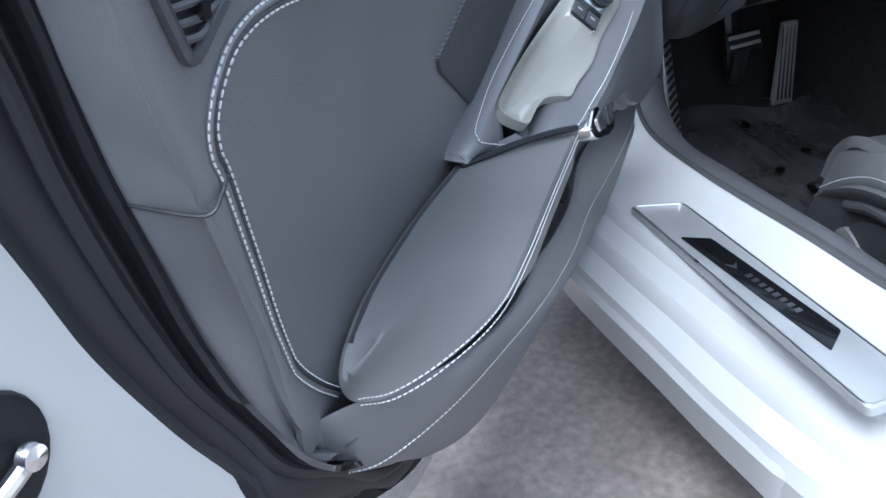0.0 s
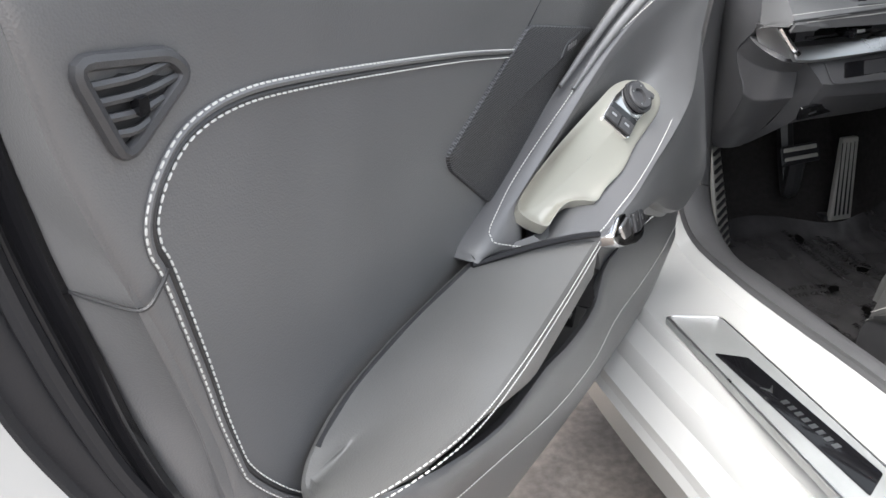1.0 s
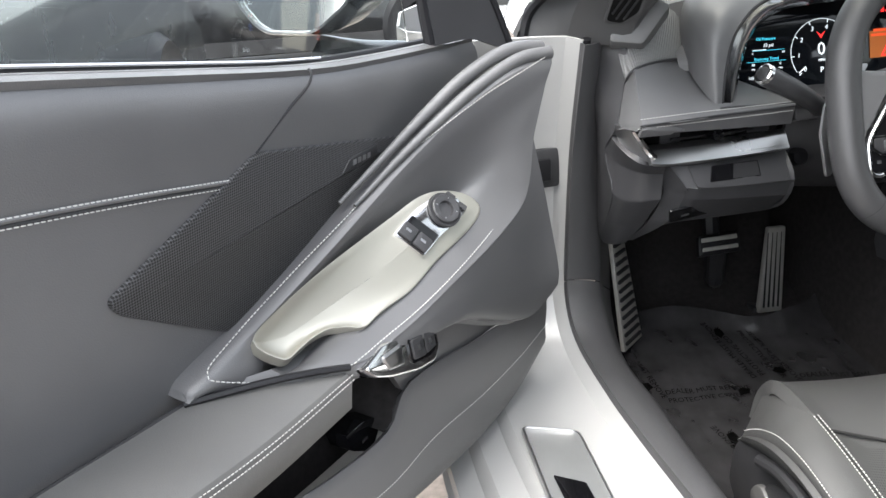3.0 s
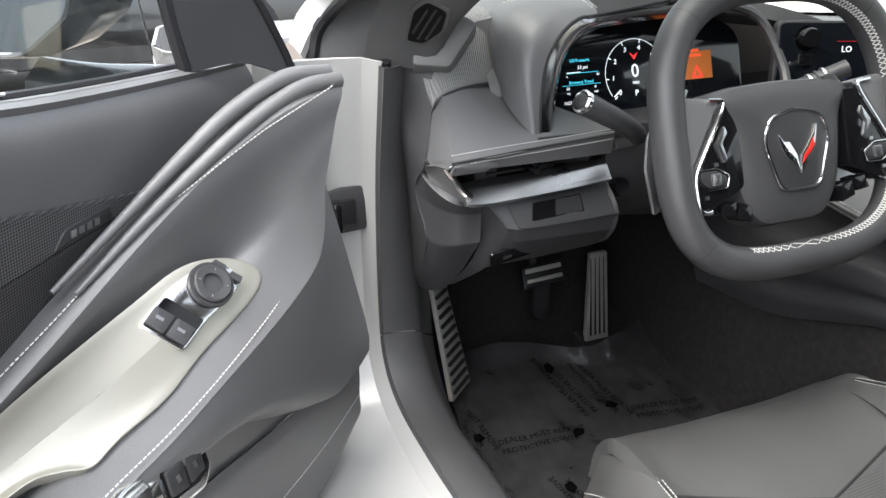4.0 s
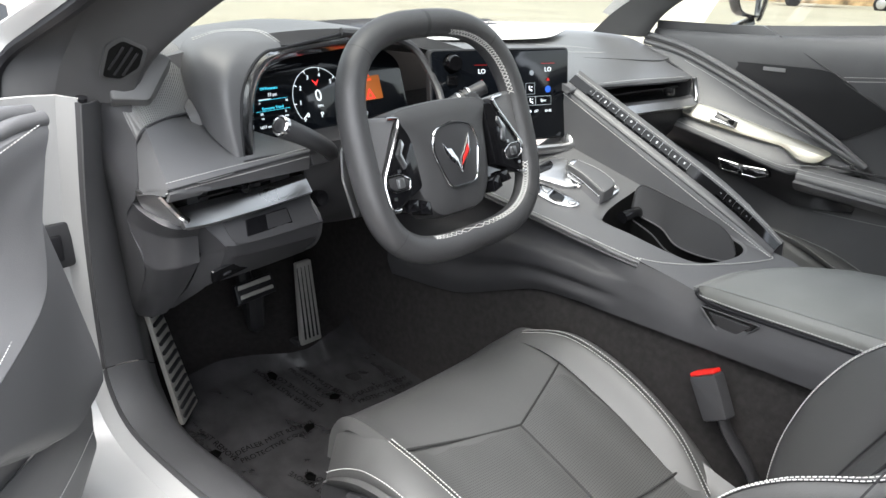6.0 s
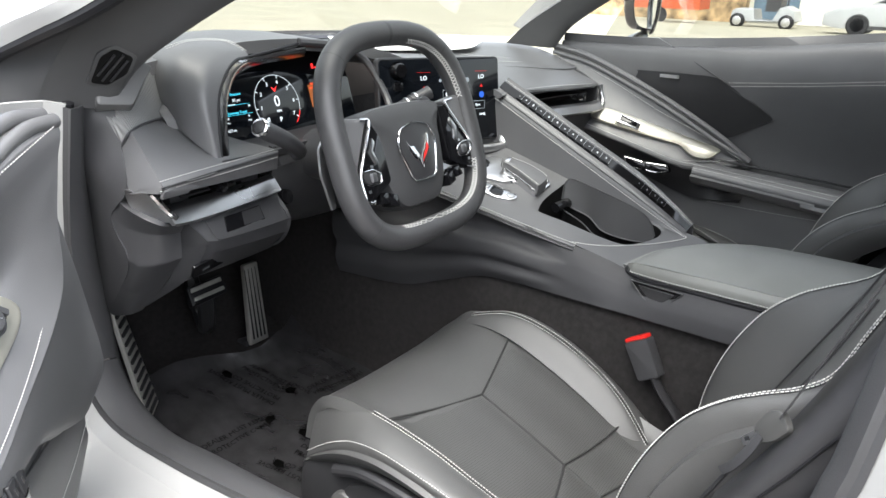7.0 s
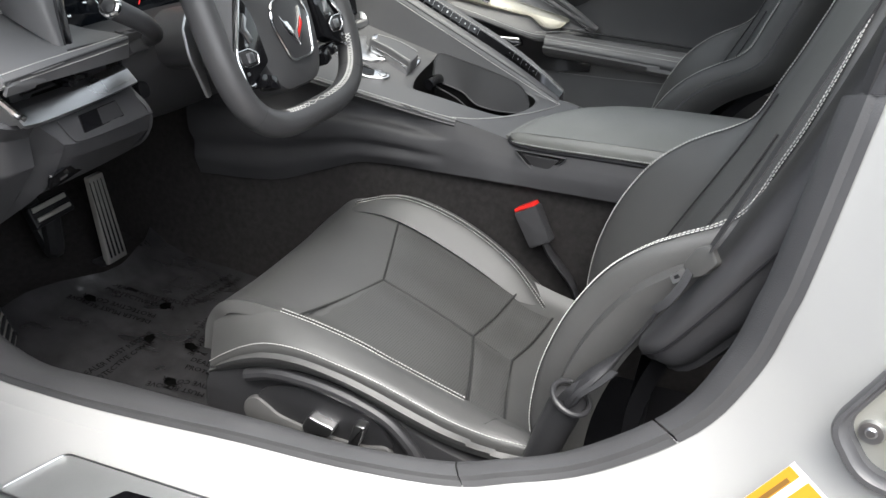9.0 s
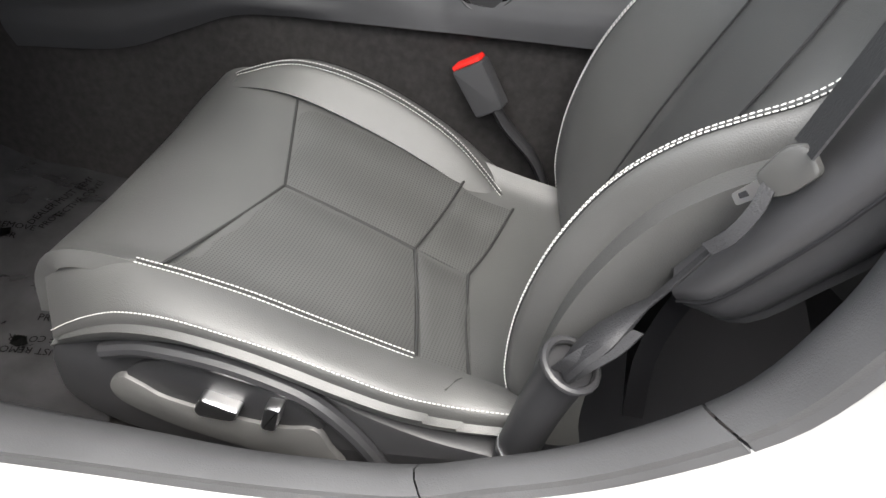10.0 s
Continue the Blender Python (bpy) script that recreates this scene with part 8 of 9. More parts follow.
part("lower_trim", panel([[(-0.660, -0.36, 0.28), (-0.640, -0.50, 0.325), (-0.628, -0.60, 0.405), (-0.622, -0.66, 0.53), (-0.612, -0.71, 0.95)], [(-0.56, -0.50, 0.12), (-0.555, -0.62, 0.28), (-0.555, -0.70, 0.42), (-0.56, -0.76, 0.60), (-0.56, -0.80, 0.95)]], 0.01, (-0.6, 1, 0.4)), DARK, qt)

# ---- passenger door ----
pd = thing("passenger_door", (0.72, -0.2, 0.3), "closed passenger door with dark leather panel and metal bezel", "car door")
pw = []
for z, x in ((0.30, 0.70), (0.45, 0.72), (0.56, 0.715), (0.66, 0.685), (0.74, 0.67), (0.80, 0.675)):
    pw.append([(x, 0.30, z), (x, 0.1, z), (x, -0.2, z), (x, -0.5, z + 0.01), (x, -0.85, z + 0.02)])
pw.append([(0.70, 0.30, 0.803), (0.70, 0.1, 0.805), (0.70, -0.2, 0.822), (0.70, -0.5, 0.852), (0.70, -0.85, 0.89)])
pw.append([(0.75, 0.30, 0.80), (0.75, 0.1, 0.802), (0.75, -0.2, 0.82), (0.75, -0.5, 0.85), (0.75, -0.85, 0.89)])
part("inner_panel", panel(pw, 0.02, (-2, 0, 0.7), 4, 4), LEATHER, pd)
part("speaker_grille", panel([[(0.672, 0.10, 0.745), (0.666, 0.02, 0.747), (0.664, -0.06, 0.748), (0.664, -0.14, 0.745), (0.667, -0.175, 0.722)], [(0.674, 0.09, 0.72), (0.670, 0.0, 0.70), (0.670, -0.09, 0.69), (0.674, -0.19, 0.69), (0.680, -0.275, 0.664)], [(0.684, 0.06, 0.68), (0.684, -0.03, 0.65), (0.692, -0.10, 0.62), (0.703, -0.165, 0.59), (0.684, -0.268, 0.647)]], 0.004, (-2, 0, 0.7), 4, 4), DARK, pd, "black perforated speaker grille")
part("badge", box(0.662, -0.02, 0.738, 0.004, 0.05, 0.008), SATIN, pd)
part("stitching", stitches([catmull([(0.668, -0.170, 0.736), (0.667, -0.35, 0.753), (0.666, -0.53, 0.774), (0.667, -0.575, 0.766), (0.668, -0.61, 0.742), (0.675, -0.64, 0.69)], 10), catmull([(0.668, -0.178, 0.728), (0.667, -0.35, 0.746), (0.666, -0.525, 0.766), (0.667, -0.57, 0.758), (0.668, -0.602, 0.736)], 10)], 0.0052, 0.0007), THREAD, pd)
part("seam", tube([(0.683, -0.011, 0.81), (0.669, -0.098, 0.767), (0.668, -0.169, 0.73)], 0.0015, 6), DARK, pd)
WTOP = [(0.664, 0.313, 0.779), (0.667, 0.216, 0.76), (0.672, 0.112, 0.721), (0.677, -0.023, 0.661), (0.693, -0.152, 0.59), (0.703, -0.239, 0.541)]
part("top_roll", tube([(x - 0.004, y, z + 0.012) for x, y, z in WTOP[:-1]] + [WTOP[-1]], 0.008, 10, 6), LEATHER, pd)
part("top_roll", tube([(x - 0.010, y, z - 0.004) for x, y, z in WTOP[:-1]] + [WTOP[-1]], 0.007, 10, 6), LEATHER, pd)
part("roll_groove", tube([(x - 0.013, y, z + 0.005) for x, y, z in WTOP[:-1]] + [WTOP[-1]], 0.0016, 6, 6), DARK, pd)
WLOW = [(0.566, 0.25, 0.63), (0.578, 0.171, 0.605), (0.603, 0.053, 0.569), (0.628, -0.071, 0.531), (0.648, -0.122, 0.523), (0.700, -0.232, 0.535)]
part("wing_pad", panel([[(x - 0.010, y, z - 0.012) for x, y, z in WTOP], [tuple(Vector(p).lerp(Vector(q), 0.35) + Vector((0.004, 0, -0.004))) for p, q in zip(WTOP, WLOW)], [tuple(Vector(p).lerp(Vector(q), 0.75) + Vector((0.004, 0, -0.004))) for p, q in zip(WTOP, WLOW)], WLOW, [(x + 0.006, y, z - 0.014) for x, y, z in WLOW], [(x + 0.07, y, z - 0.02) for x, y, z in WLOW]], 0.008, (-2, 0, 0.9), 5, 4), LEATHER, pd)
part("wing_stitching", stitches([catmull([(x - 0.002, y, z + 0.003) for x, y, z in WLOW[1:5]], 10), catmull([(0.640, -0.095, 0.533), (0.660, -0.150, 0.536), (0.690, -0.214, 0.544), (0.690, -0.203, 0.553), (0.674, -0.11, 0.602), (0.664, 0.0, 0.648), (0.660, 0.11, 0.700), (0.656, 0.2, 0.738)], 10)], 0.005, 0.00065, (-0.002, 0, 0.001)), THREAD, pd)
part("wing_groove", tube([(x, y, z - 0.005) for x, y, z in WLOW], 0.002, 6, 6), DARK, pd)
part("wing_under", panel([[(x + 0.004, y, z - 0.014) for x, y, z in WLOW], [(x + 0.045, y, z - 0.055) for x, y, z in WLOW], [(0.70, y, z - 0.10) for x, y, z in WLOW]], 0.006, (-2, 0, 0.2), 4, 4), DARK, pd)
PBN = Vector((-0.755, -0.33, 0.566))
pbo = [Vector(v) for v in ((0.595, 0.153, 0.617), (0.616, 0.14, 0.638), (0.628, 0.114, 0.638), (0.649, 0.026, 0.615), (0.673, -0.081, 0.585), (0.691, -0.161, 0.562), (0.681, -0.16, 0.55), (0.665, -0.144, 0.538), (0.653, -0.108, 0.542), (0.653, -0.071, 0.564), (0.644, -0.037, 0.571), (0.621, 0.046, 0.589))]
pbl = catmull([p + PBN * 0.011 for p in pbo], 4, True)
pbc = sum(pbl, Vector()) / len(pbl)


def bez_row(k, h):
    return [p.lerp(pbc + (p - pbc).dot(Vector((0.27, -0.93, -0.22))) * Vector((0.27, -0.93, -0.22)), k) + PBN * h for p in pbl + pbl[:1]]


bz2 = sheet([[p - PBN * 0.014 for p in pbl + pbl[:1]], bez_row(0, -0.001), bez_row(0.06, 0.0), bez_row(0.2, -0.002), bez_row(0.6, -0.005), bez_row(1.0, -0.006)])
pbz = part("bezel", bz2, ALU, pd, "satin metal bezel")
psm = axes((0.612, 0.059, 0.620), (0.26, -0.93, -0.24), (0.62, 0.05, 0.78))
part("switch_frame", slab(rounded([(-0.032, -0.011), (0.034, -0.014), (0.034, 0.006), (-0.03, 0.012)], 0.004), psm @ Matrix.Translation((0, 0, 0.002)), 0.006, 0.001), CHROME, pbz)
part("switch", slab(rounded([(-0.022, -0.007), (0.026, -0.010), (0.026, 0.003), (-0.02, 0.008)], 0.003), psm @ Matrix.Translation((0, 0, 0.004)), 0.006, 0.001), GLOSS, pbz)
plm = axes((0.612, -0.008, 0.508), (0.12, -1, -0.06), (0.3, 0, 1)) @ Matrix.Scale(0.95, 4)
plk = part("lock_bezel", slab(rounded([(-0.075, 0.018), (-0.055, -0.012), (0.03, -0.014), (0.062, -0.002), (0.055, 0.014), (-0.02, 0.012)], 0.006), plm, 0.03, 0.004), GLOSS, pd, "gloss black lock switch bezel")
part("bezel_rim", sweep([plm @ Vector((x, y, 0.001)) for x, y in rounded([(-0.070, 0.015), (-0.053, -0.010), (-0.012, -0.011), (-0.016, 0.010)], 0.004)], ring(0.0016, 0.0016, 6), True), CHROME, plk)
part("bezel_rim", sweep([plm @ Vector((x, y, 0.001)) for x, y in rounded([(-0.006, 0.010), (-0.002, -0.011), (0.03, -0.012), (0.056, -0.002), (0.05, 0.012)], 0.004)], ring(0.0016, 0.0016, 6), True), CHROME, plk)
part("lock_button", slab(rounded([(-0.045, -0.004), (-0.006, -0.006), (-0.01, 0.01), (-0.05, 0.012)], 0.003), plm @ Matrix.Translation((0, 0, 0.002)), 0.01, 0.001), GLOSS, plk)
part("release_button", slab(rounded([(0.008, -0.006), (0.042, -0.003), (0.036, 0.008), (0.006, 0.008)], 0.003), plm @ Matrix.Translation((0, 0, 0.002)), 0.01, 0.001), GLOSS, plk)
part("armrest", panel([[(0.676, -0.12, 0.530), (0.674, -0.25, 0.524), (0.672, -0.45, 0.514), (0.67, -0.75, 0.495)], [(0.655, -0.12, 0.531), (0.65, -0.25, 0.525), (0.645, -0.45, 0.514), (0.645, -0.75, 0.494)], [(0.630, -0.12, 0.514), (0.622, -0.25, 0.507), (0.616, -0.45, 0.494), (0.616, -0.75, 0.474)], [(0.638, -0.12, 0.492), (0.630, -0.25, 0.484), (0.624, -0.45, 0.470), (0.624, -0.75, 0.45)], [(0.70, -0.12, 0.47), (0.70, -0.25, 0.462), (0.70, -0.45, 0.448), (0.70, -0.75, 0.43)]], 0.01, (0.3, -0.3, 2), 4, 4), LEATHER, pd)
part("armrest_stitching", stitches([catmull([(0.640, -0.12, 0.527), (0.634, -0.25, 0.521), (0.629, -0.45, 0.509), (0.629, -0.75, 0.489)], 14), catmull([(0.632, -0.12, 0.520), (0.625, -0.25, 0.514), (0.619, -0.45, 0.501), (0.619, -0.75, 0.481)], 14)], 0.005, 0.00065), THREAD, pd)
part("armrest_gap", tube([(0.672, -0.13, 0.542), (0.672, -0.25, 0.537), (0.672, -0.45, 0.527), (0.672, -0.75, 0.508)], 0.003, 6), RUBBER, pd)
part("lower_stitching", stitches([catmull([(0.708, -0.15, 0.418), (0.708, -0.3, 0.418), (0.708, -0.5, 0.422), (0.708, -0.8, 0.43)], 12)], 0.005, 0.00065), THREAD, pd)
part("vent", slab(rounded([(0.585, 0.785), (0.66, 0.79), (0.63, 0.735)], 0.01), axes((0.662, 0, 0), (0, -1, 0), (0.08, 0, 1)), 0.004, 0.002), DARK, pd)
part("outer_skin", panel([[(0.80, 0.35, 0.80), (0.80, -0.2, 0.82), (0.80, -0.9, 0.89)], [(0.93, 0.35, 0.60), (0.93, -0.2, 0.60), (0.93, -0.9, 0.62)], [(0.88, 0.35, 0.2), (0.88, -0.2, 0.2), (0.88, -0.9, 0.2)]], 0.01, (3, 0, 0.6)), WHITE, pd)
part("window_glass", panel([[(0.74, 0.22, 0.79), (0.74, -0.2, 0.80), (0.74, -0.9, 0.86)], [(0.70, 0.10, 0.95), (0.70, -0.2, 0.98), (0.70, -0.9, 1.0)], [(0.60, -0.15, 1.13), (0.60, -0.3, 1.15), (0.60, -0.9, 1.15)]], 0.004, (3, 0, 1)), WINDSCREEN, pd)
PMM = axes((0.93, 0.15, 0.878), (0.86, 0.5, 0.0), (0, -0.06, 1)) @ Matrix.Scale(0.8, 4)
part("mirror_glass", slab(rounded([(-0.075, 0.075), (0.085, 0.085), (0.10, 0.02), (0.04, -0.055), (-0.03, -0.055), (-0.075, -0.01)], 0.016, 5), PMM @ Matrix.Translation((0, 0, 0.012)), 0.003), bpy.data.materials["mirror_silver"], pd, "door mirror glass")
part("mirror_rim", sweep([PMM @ Vector((x, y, 0.008)) for x, y in rounded([(-0.08, 0.08), (0.09, 0.09), (0.107, 0.02), (0.043, -0.061), (-0.033, -0.061), (-0.081, -0.012)], 0.018, 5)], ring(0.006, 0.012, 8), True), GLOSS, pd)
part("mirror_housing", panel([[PMM @ Vector(v) for v in ((-0.085, 0.085, 0.0), (0.0, 0.095, 0.0), (0.095, 0.095, 0.0))], [PMM @ Vector(v) for v in ((-0.08, 0.06, -0.08), (0.0, 0.06, -0.1), (0.08, 0.06, -0.08))], [PMM @ Vector(v) for v in ((-0.06, -0.04, -0.06), (0.0, -0.05, -0.08), (0.05, -0.05, -0.06))], [PMM @ Vector(v) for v in ((-0.08, -0.06, 0.0), (0.0, -0.065, 0.0), (0.06, -0.065, 0.0))]], 0.004, PMM @ Vector((0, 0, -1))), GLOSS, pd, "gloss black mirror housing")
part("mirror_arm", panel([[(0.77, 0.14, 0.79), (0.80, 0.15, 0.80), (0.93, 0.16, 0.83)], [(0.77, 0.20, 0.79), (0.80, 0.20, 0.80), (0.93, 0.19, 0.82)]], 0.02, (0.8, 0, 2)), GLOSS, pd)

# ---- pillars, windscreen, roof edge ----
LINING = material("black_pillar_lining", (0.075, 0.075, 0.077), 0.55, grain=0.3, grain_size=1400)
for s, nm in ((-1, "pillar_left"), (1, "pillar_right")):
    pl_ = thing(nm, (s * 0.73, 0.35, 0.8), "dark windscreen pillar lining with white outside face", "pillar", kind="structure")
    kx = 1.0 if s < 0 else -0.92
    P_ = lambda x, y, z: Vector((x * kx, y + (0.0 if s < 0 else 0.05), z - (0.0 if s < 0 else 0.01)))
    part("lining", panel([[P_(-0.77, 0.33, 0.80), P_(-0.77, 0.27, 0.86), P_(-0.745, 0.17, 0.95), P_(-0.70, 0.02, 1.04), P_(-0.63, -0.25, 1.15)],
        [P_(-0.735, 0.275, 0.80), P_(-0.732, 0.225, 0.86), P_(-0.71, 0.12, 0.94), P_(-0.67, -0.02, 1.02), P_(-0.60, -0.28, 1.13)],
        [P_(-0.695, 0.27, 0.795), P_(-0.685, 0.22, 0.85), P_(-0.665, 0.13, 0.905), P_(-0.625, 0.0, 0.975), P_(-0.55, -0.25, 1.10)],
        [P_(-0.675, 0.40, 0.80), P_(-0.665, 0.34, 0.85), P_(-0.645, 0.24, 0.91), P_(-0.605, 0.10, 0.985), P_(-0.53, -0.17, 1.11)]], 0.01, P_(-0.6, -1, 0.8), 4, 4), LINING, pl_)
    if s > 0:
        part("outer_face", panel([[P_(-0.775, 0.35, 0.82), P_(-0.775, 0.29, 0.88), P_(-0.75, 0.185, 0.97), P_(-0.70, 0.02, 1.06), P_(-0.62, -0.25, 1.17)], [P_(-0.80, 0.44, 0.84), P_(-0.79, 0.37, 0.905), P_(-0.765, 0.25, 0.995), P_(-0.71, 0.08, 1.09), P_(-0.62, -0.2, 1.2)]], 0.012, P_(-2, 0, 1.4), 4, 3), WHITE, pl_)
    else:
        part("outer_face", panel([[(-0.846, 0.352, 0.815), (-0.826, 0.372, 0.84), (-0.808, 0.345, 0.87), (-0.803, 0.25, 0.90), (-0.798, 0.086, 0.95), (-0.74, -0.08, 1.05), (-0.63, -0.26, 1.17)], [(-0.852, 0.38, 0.825), (-0.836, 0.41, 0.852), (-0.818, 0.405, 0.876), (-0.810, 0.30, 0.907), (-0.804, 0.12, 0.957), (-0.745, -0.06, 1.065), (-0.63, -0.25, 1.18)], [(-0.85, 0.41, 0.822), (-0.832, 0.45, 0.85), (-0.812, 0.46, 0.87), (-0.803, 0.345, 0.90), (-0.796, 0.153, 0.95), (-0.742, -0.04, 1.07), (-0.625, -0.24, 1.19)]], 0.012, (-2, 0, 1.4), 4, 3), WHITE, pl_)
        part("lining_return", panel([[(-0.832, 0.372, 0.798), (-0.820, 0.375, 0.838), (-0.802, 0.350, 0.868), (-0.797, 0.254, 0.898), (-0.792, 0.090, 0.948), (-0.735, -0.08, 1.045)], [(-0.795, 0.365, 0.799), (-0.790, 0.355, 0.835), (-0.782, 0.325, 0.866), (-0.775, 0.25, 0.902), (-0.765, 0.14, 0.95), (-0.715, -0.03, 1.042)], [(-0.768, 0.332, 0.80), (-0.768, 0.302, 0.83), (-0.768, 0.272, 0.86), (-0.758, 0.222, 0.905), (-0.743, 0.172, 0.95), (-0.698, 0.022, 1.04)]], 0.006, (-1.0, -0.8, 0.8), 4, 4), LINING, pl_)
    if s < 0:
        part("seal", tube([(-0.828, 0.374, 0.800), (-0.817, 0.374, 0.838), (-0.800, 0.348, 0.866), (-0.794, 0.252, 0.896), (-0.789, 0.088, 0.946), (-0.733, -0.08, 1.043), (-0.625, -0.255, 1.16)], 0.009, 8), RUBBER, pl_)
        vx, vn = Vector((0.014, -0.0565, 0.0495)), Vector((-0.49, -0.61, -0.62))
        VM = axes((-0.7195, 0.218, 0.858), vx, vn.cross(vx))
        corner = [(-0.739, 0.254, 0.834), (-0.740, 0.216, 0.877), (-0.728, 0.194, 0.888), (-0.700, 0.188, 0.873), (-0.697, 0.215, 0.849), (-0.717, 0.241, 0.828)]
        av = rounded([tuple((VM.inverted() @ Vector(v))[:2]) for v in corner], 0.007, 4)
        vf = part("demister", slab(av, VM @ Matrix.Translation((0, 0, 0.0030)), 0.014, 0.0025), LINING, pl_, "small side demister vent")
        # A black plate on the face stands for the shaded opening.
        part("demister_shade", slab([(x * 0.84, y * 0.78) for x, y in av], VM @ Matrix.Translation((0, 0, 0.0036)), 0.003), WELL_SHADE, vf)
        for k in (-1, 0, 1):
            part("blade", on(VM, box(0.0, 0.0085 * k, 0.0042, 0.054 - 0.010 * abs(k), 0.0026, 0.002)), DARK, vf)
# Assumed roof and headliner, unseen: they shade the cabin; front edge set back for light.
part("roof", panel([[(-0.6, -0.27, 1.165), (-0.3, -0.26, 1.2), (0.0, -0.26, 1.205), (0.3, -0.26, 1.2), (0.56, -0.27, 1.155)], [(-0.58, -0.55, 1.19), (-0.3, -0.55, 1.215), (0.0, -0.55, 1.22), (0.3, -0.55, 1.215), (0.56, -0.55, 1.185)], [(-0.55, -0.95, 1.15), (-0.3, -0.95, 1.18), (0.0, -0.95, 1.185), (0.3, -0.95, 1.18), (0.54, -0.95, 1.15)]], 0.012, (0, -0.5, 4)), WHITE, car, "white roof panel, assumed, out of view")
part("headliner", panel([[(-0.58, -0.28, 1.145), (0.0, -0.28, 1.185), (0.54, -0.28, 1.135)], [(-0.56, -0.55, 1.165), (0.0, -0.55, 1.195), (0.54, -0.55, 1.16)], [(-0.53, -0.95, 1.125), (0.0, -0.95, 1.16), (0.52, -0.95, 1.125)]], 0.008, (0, -0.5, 0)), material("grey_headliner_cloth", (0.38, 0.38, 0.37), 0.9, grain=0.4, grain_size=900), car, "grey cloth headliner, assumed, out of view")
part("windscreen_base", panel([[(-0.70, 0.85, 0.78), (-0.35, 0.98, 0.78), (0.0, 1.02, 0.78), (0.35, 0.98, 0.78), (0.70, 0.85, 0.78)], [(-0.72, 0.9, 0.79), (-0.35, 1.05, 0.80), (0.0, 1.08, 0.80), (0.35, 1.05, 0.80), (0.72, 0.9, 0.79)]], 0.01, (0, 0, 3)), RUBBER, car)
part("hood", panel([[(-0.8, 0.9, 0.77), (-0.35, 1.06, 0.79), (0.0, 1.09, 0.79), (0.35, 1.06, 0.79), (0.8, 0.9, 0.77)], [(-0.85, 1.5, 0.74), (-0.35, 1.5, 0.74), (0.0, 1.5, 0.74), (0.35, 1.5, 0.74), (0.85, 1.5, 0.74)], [(-0.8, 2.2, 0.52), (-0.35, 2.3, 0.5), (0.0, 2.3, 0.5), (0.35, 2.3, 0.5), (0.8, 2.2, 0.52)]], 0.01, (0, 1, 3)), WHITE, car, "white hood")
part("windscreen", panel([[(-0.74, 0.44, 0.815), (-0.4, 0.9, 0.80), (0.0, 1.0, 0.795), (0.4, 0.9, 0.80), (0.69, 0.48, 0.805)], [(-0.70, 0.15, 1.0), (-0.36, 0.40, 1.0), (0.0, 0.46, 1.0), (0.36, 0.40, 1.0), (0.66, 0.18, 0.99)], [(-0.60, -0.26, 1.16), (-0.3, -0.25, 1.195), (0.0, -0.25, 1.2), (0.3, -0.25, 1.195), (0.55, -0.26, 1.15)]], 0.005, (0, 2, 2), 4, 4), WINDSCREEN, car, "windscreen glass")

# ---- the lot beyond ----
PALE = material("pale_dusty_concrete", (0.27, 0.255, 0.195), 0.9, grain=0.4, grain_size=30, vary=0.12, vary_size=0.6, spec=0.2)
pxs = [4.0, 8, 15, 22, 30, 60, 400]
tagged(part("pavement", sheet([[(x, y, ground_z(x) + 0.006) for x in pxs] for y in (-300, -30, 0, 30, 300)], 0.004, (0, 0, 50)), PALE), "pale dusty concrete lot beyond the car", "pavement", kind="structure")
WALL = material("pale_stucco", (0.62, 0.60, 0.53), 0.9, grain=0.5, grain_size=60, vary=0.06, vary_size=1.5)
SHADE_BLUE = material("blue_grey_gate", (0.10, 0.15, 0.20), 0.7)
bld = thing("far_building", (33, 2, -0.9), "pale stucco building across the lot with sign", "building")
part("wall", box(34, -4, 0.9, 0.4, 22, 3.6), WALL, bld)
part("gate", box(33.75, 7.4, 0.5, 0.1, 1.8, 2.6), SHADE_BLUE, bld)
SIGN = material("sign_grey", (0.2, 0.2, 0.2), 0.6)
for k in range(8):
    part("sign_letter", box(33.78, 5.3 - 0.34 * k, 1.05, 0.02, 0.2, 0.42), SIGN, bld)
for k in range(5):
    part("sign_letter", box(33.78, 4.6 - 0.24 * k, 0.45, 0.02, 0.14, 0.26), SIGN, bld)
fen = thing("stone_wall", (33, 13, -0.9), "low stone wall with orange and ochre rubble", "wall")
STONE = material("ochre_rubble", (0.34, 0.24, 0.13), 0.9, grain=1.0, grain_size=6, vary=0.75, vary_size=2.2)
part("stones", box(33.5, 13.5, 0.2, 0.5, 10, 2.2), STONE, fen)
trl = thing("red_trailer", (29, 10, -0.8), "small red utility trailer", "trailer")
part("bed", box(29, 10.2, -0.05, 1.2, 2.6, 0.42), material("trailer_red", (0.45, 0.09, 0.03), 0.6), trl)
part("wheel", lathe([(0.0, 0.1), (0.28, 0.1), (0.3, 0.0)], axes((28.3, 10.4, -0.5), (0, 1, 0), (0, 0, 1)), 16), RUBBER, trl)
SEDAN = material("silver_white_paint", (0.30, 0.31, 0.31), 0.3, coat=0.5, vary=0.01)
cart = thing("golf_cart", (29, 6.5, -0.8), "white golf cart parked across the lot", "golf cart")
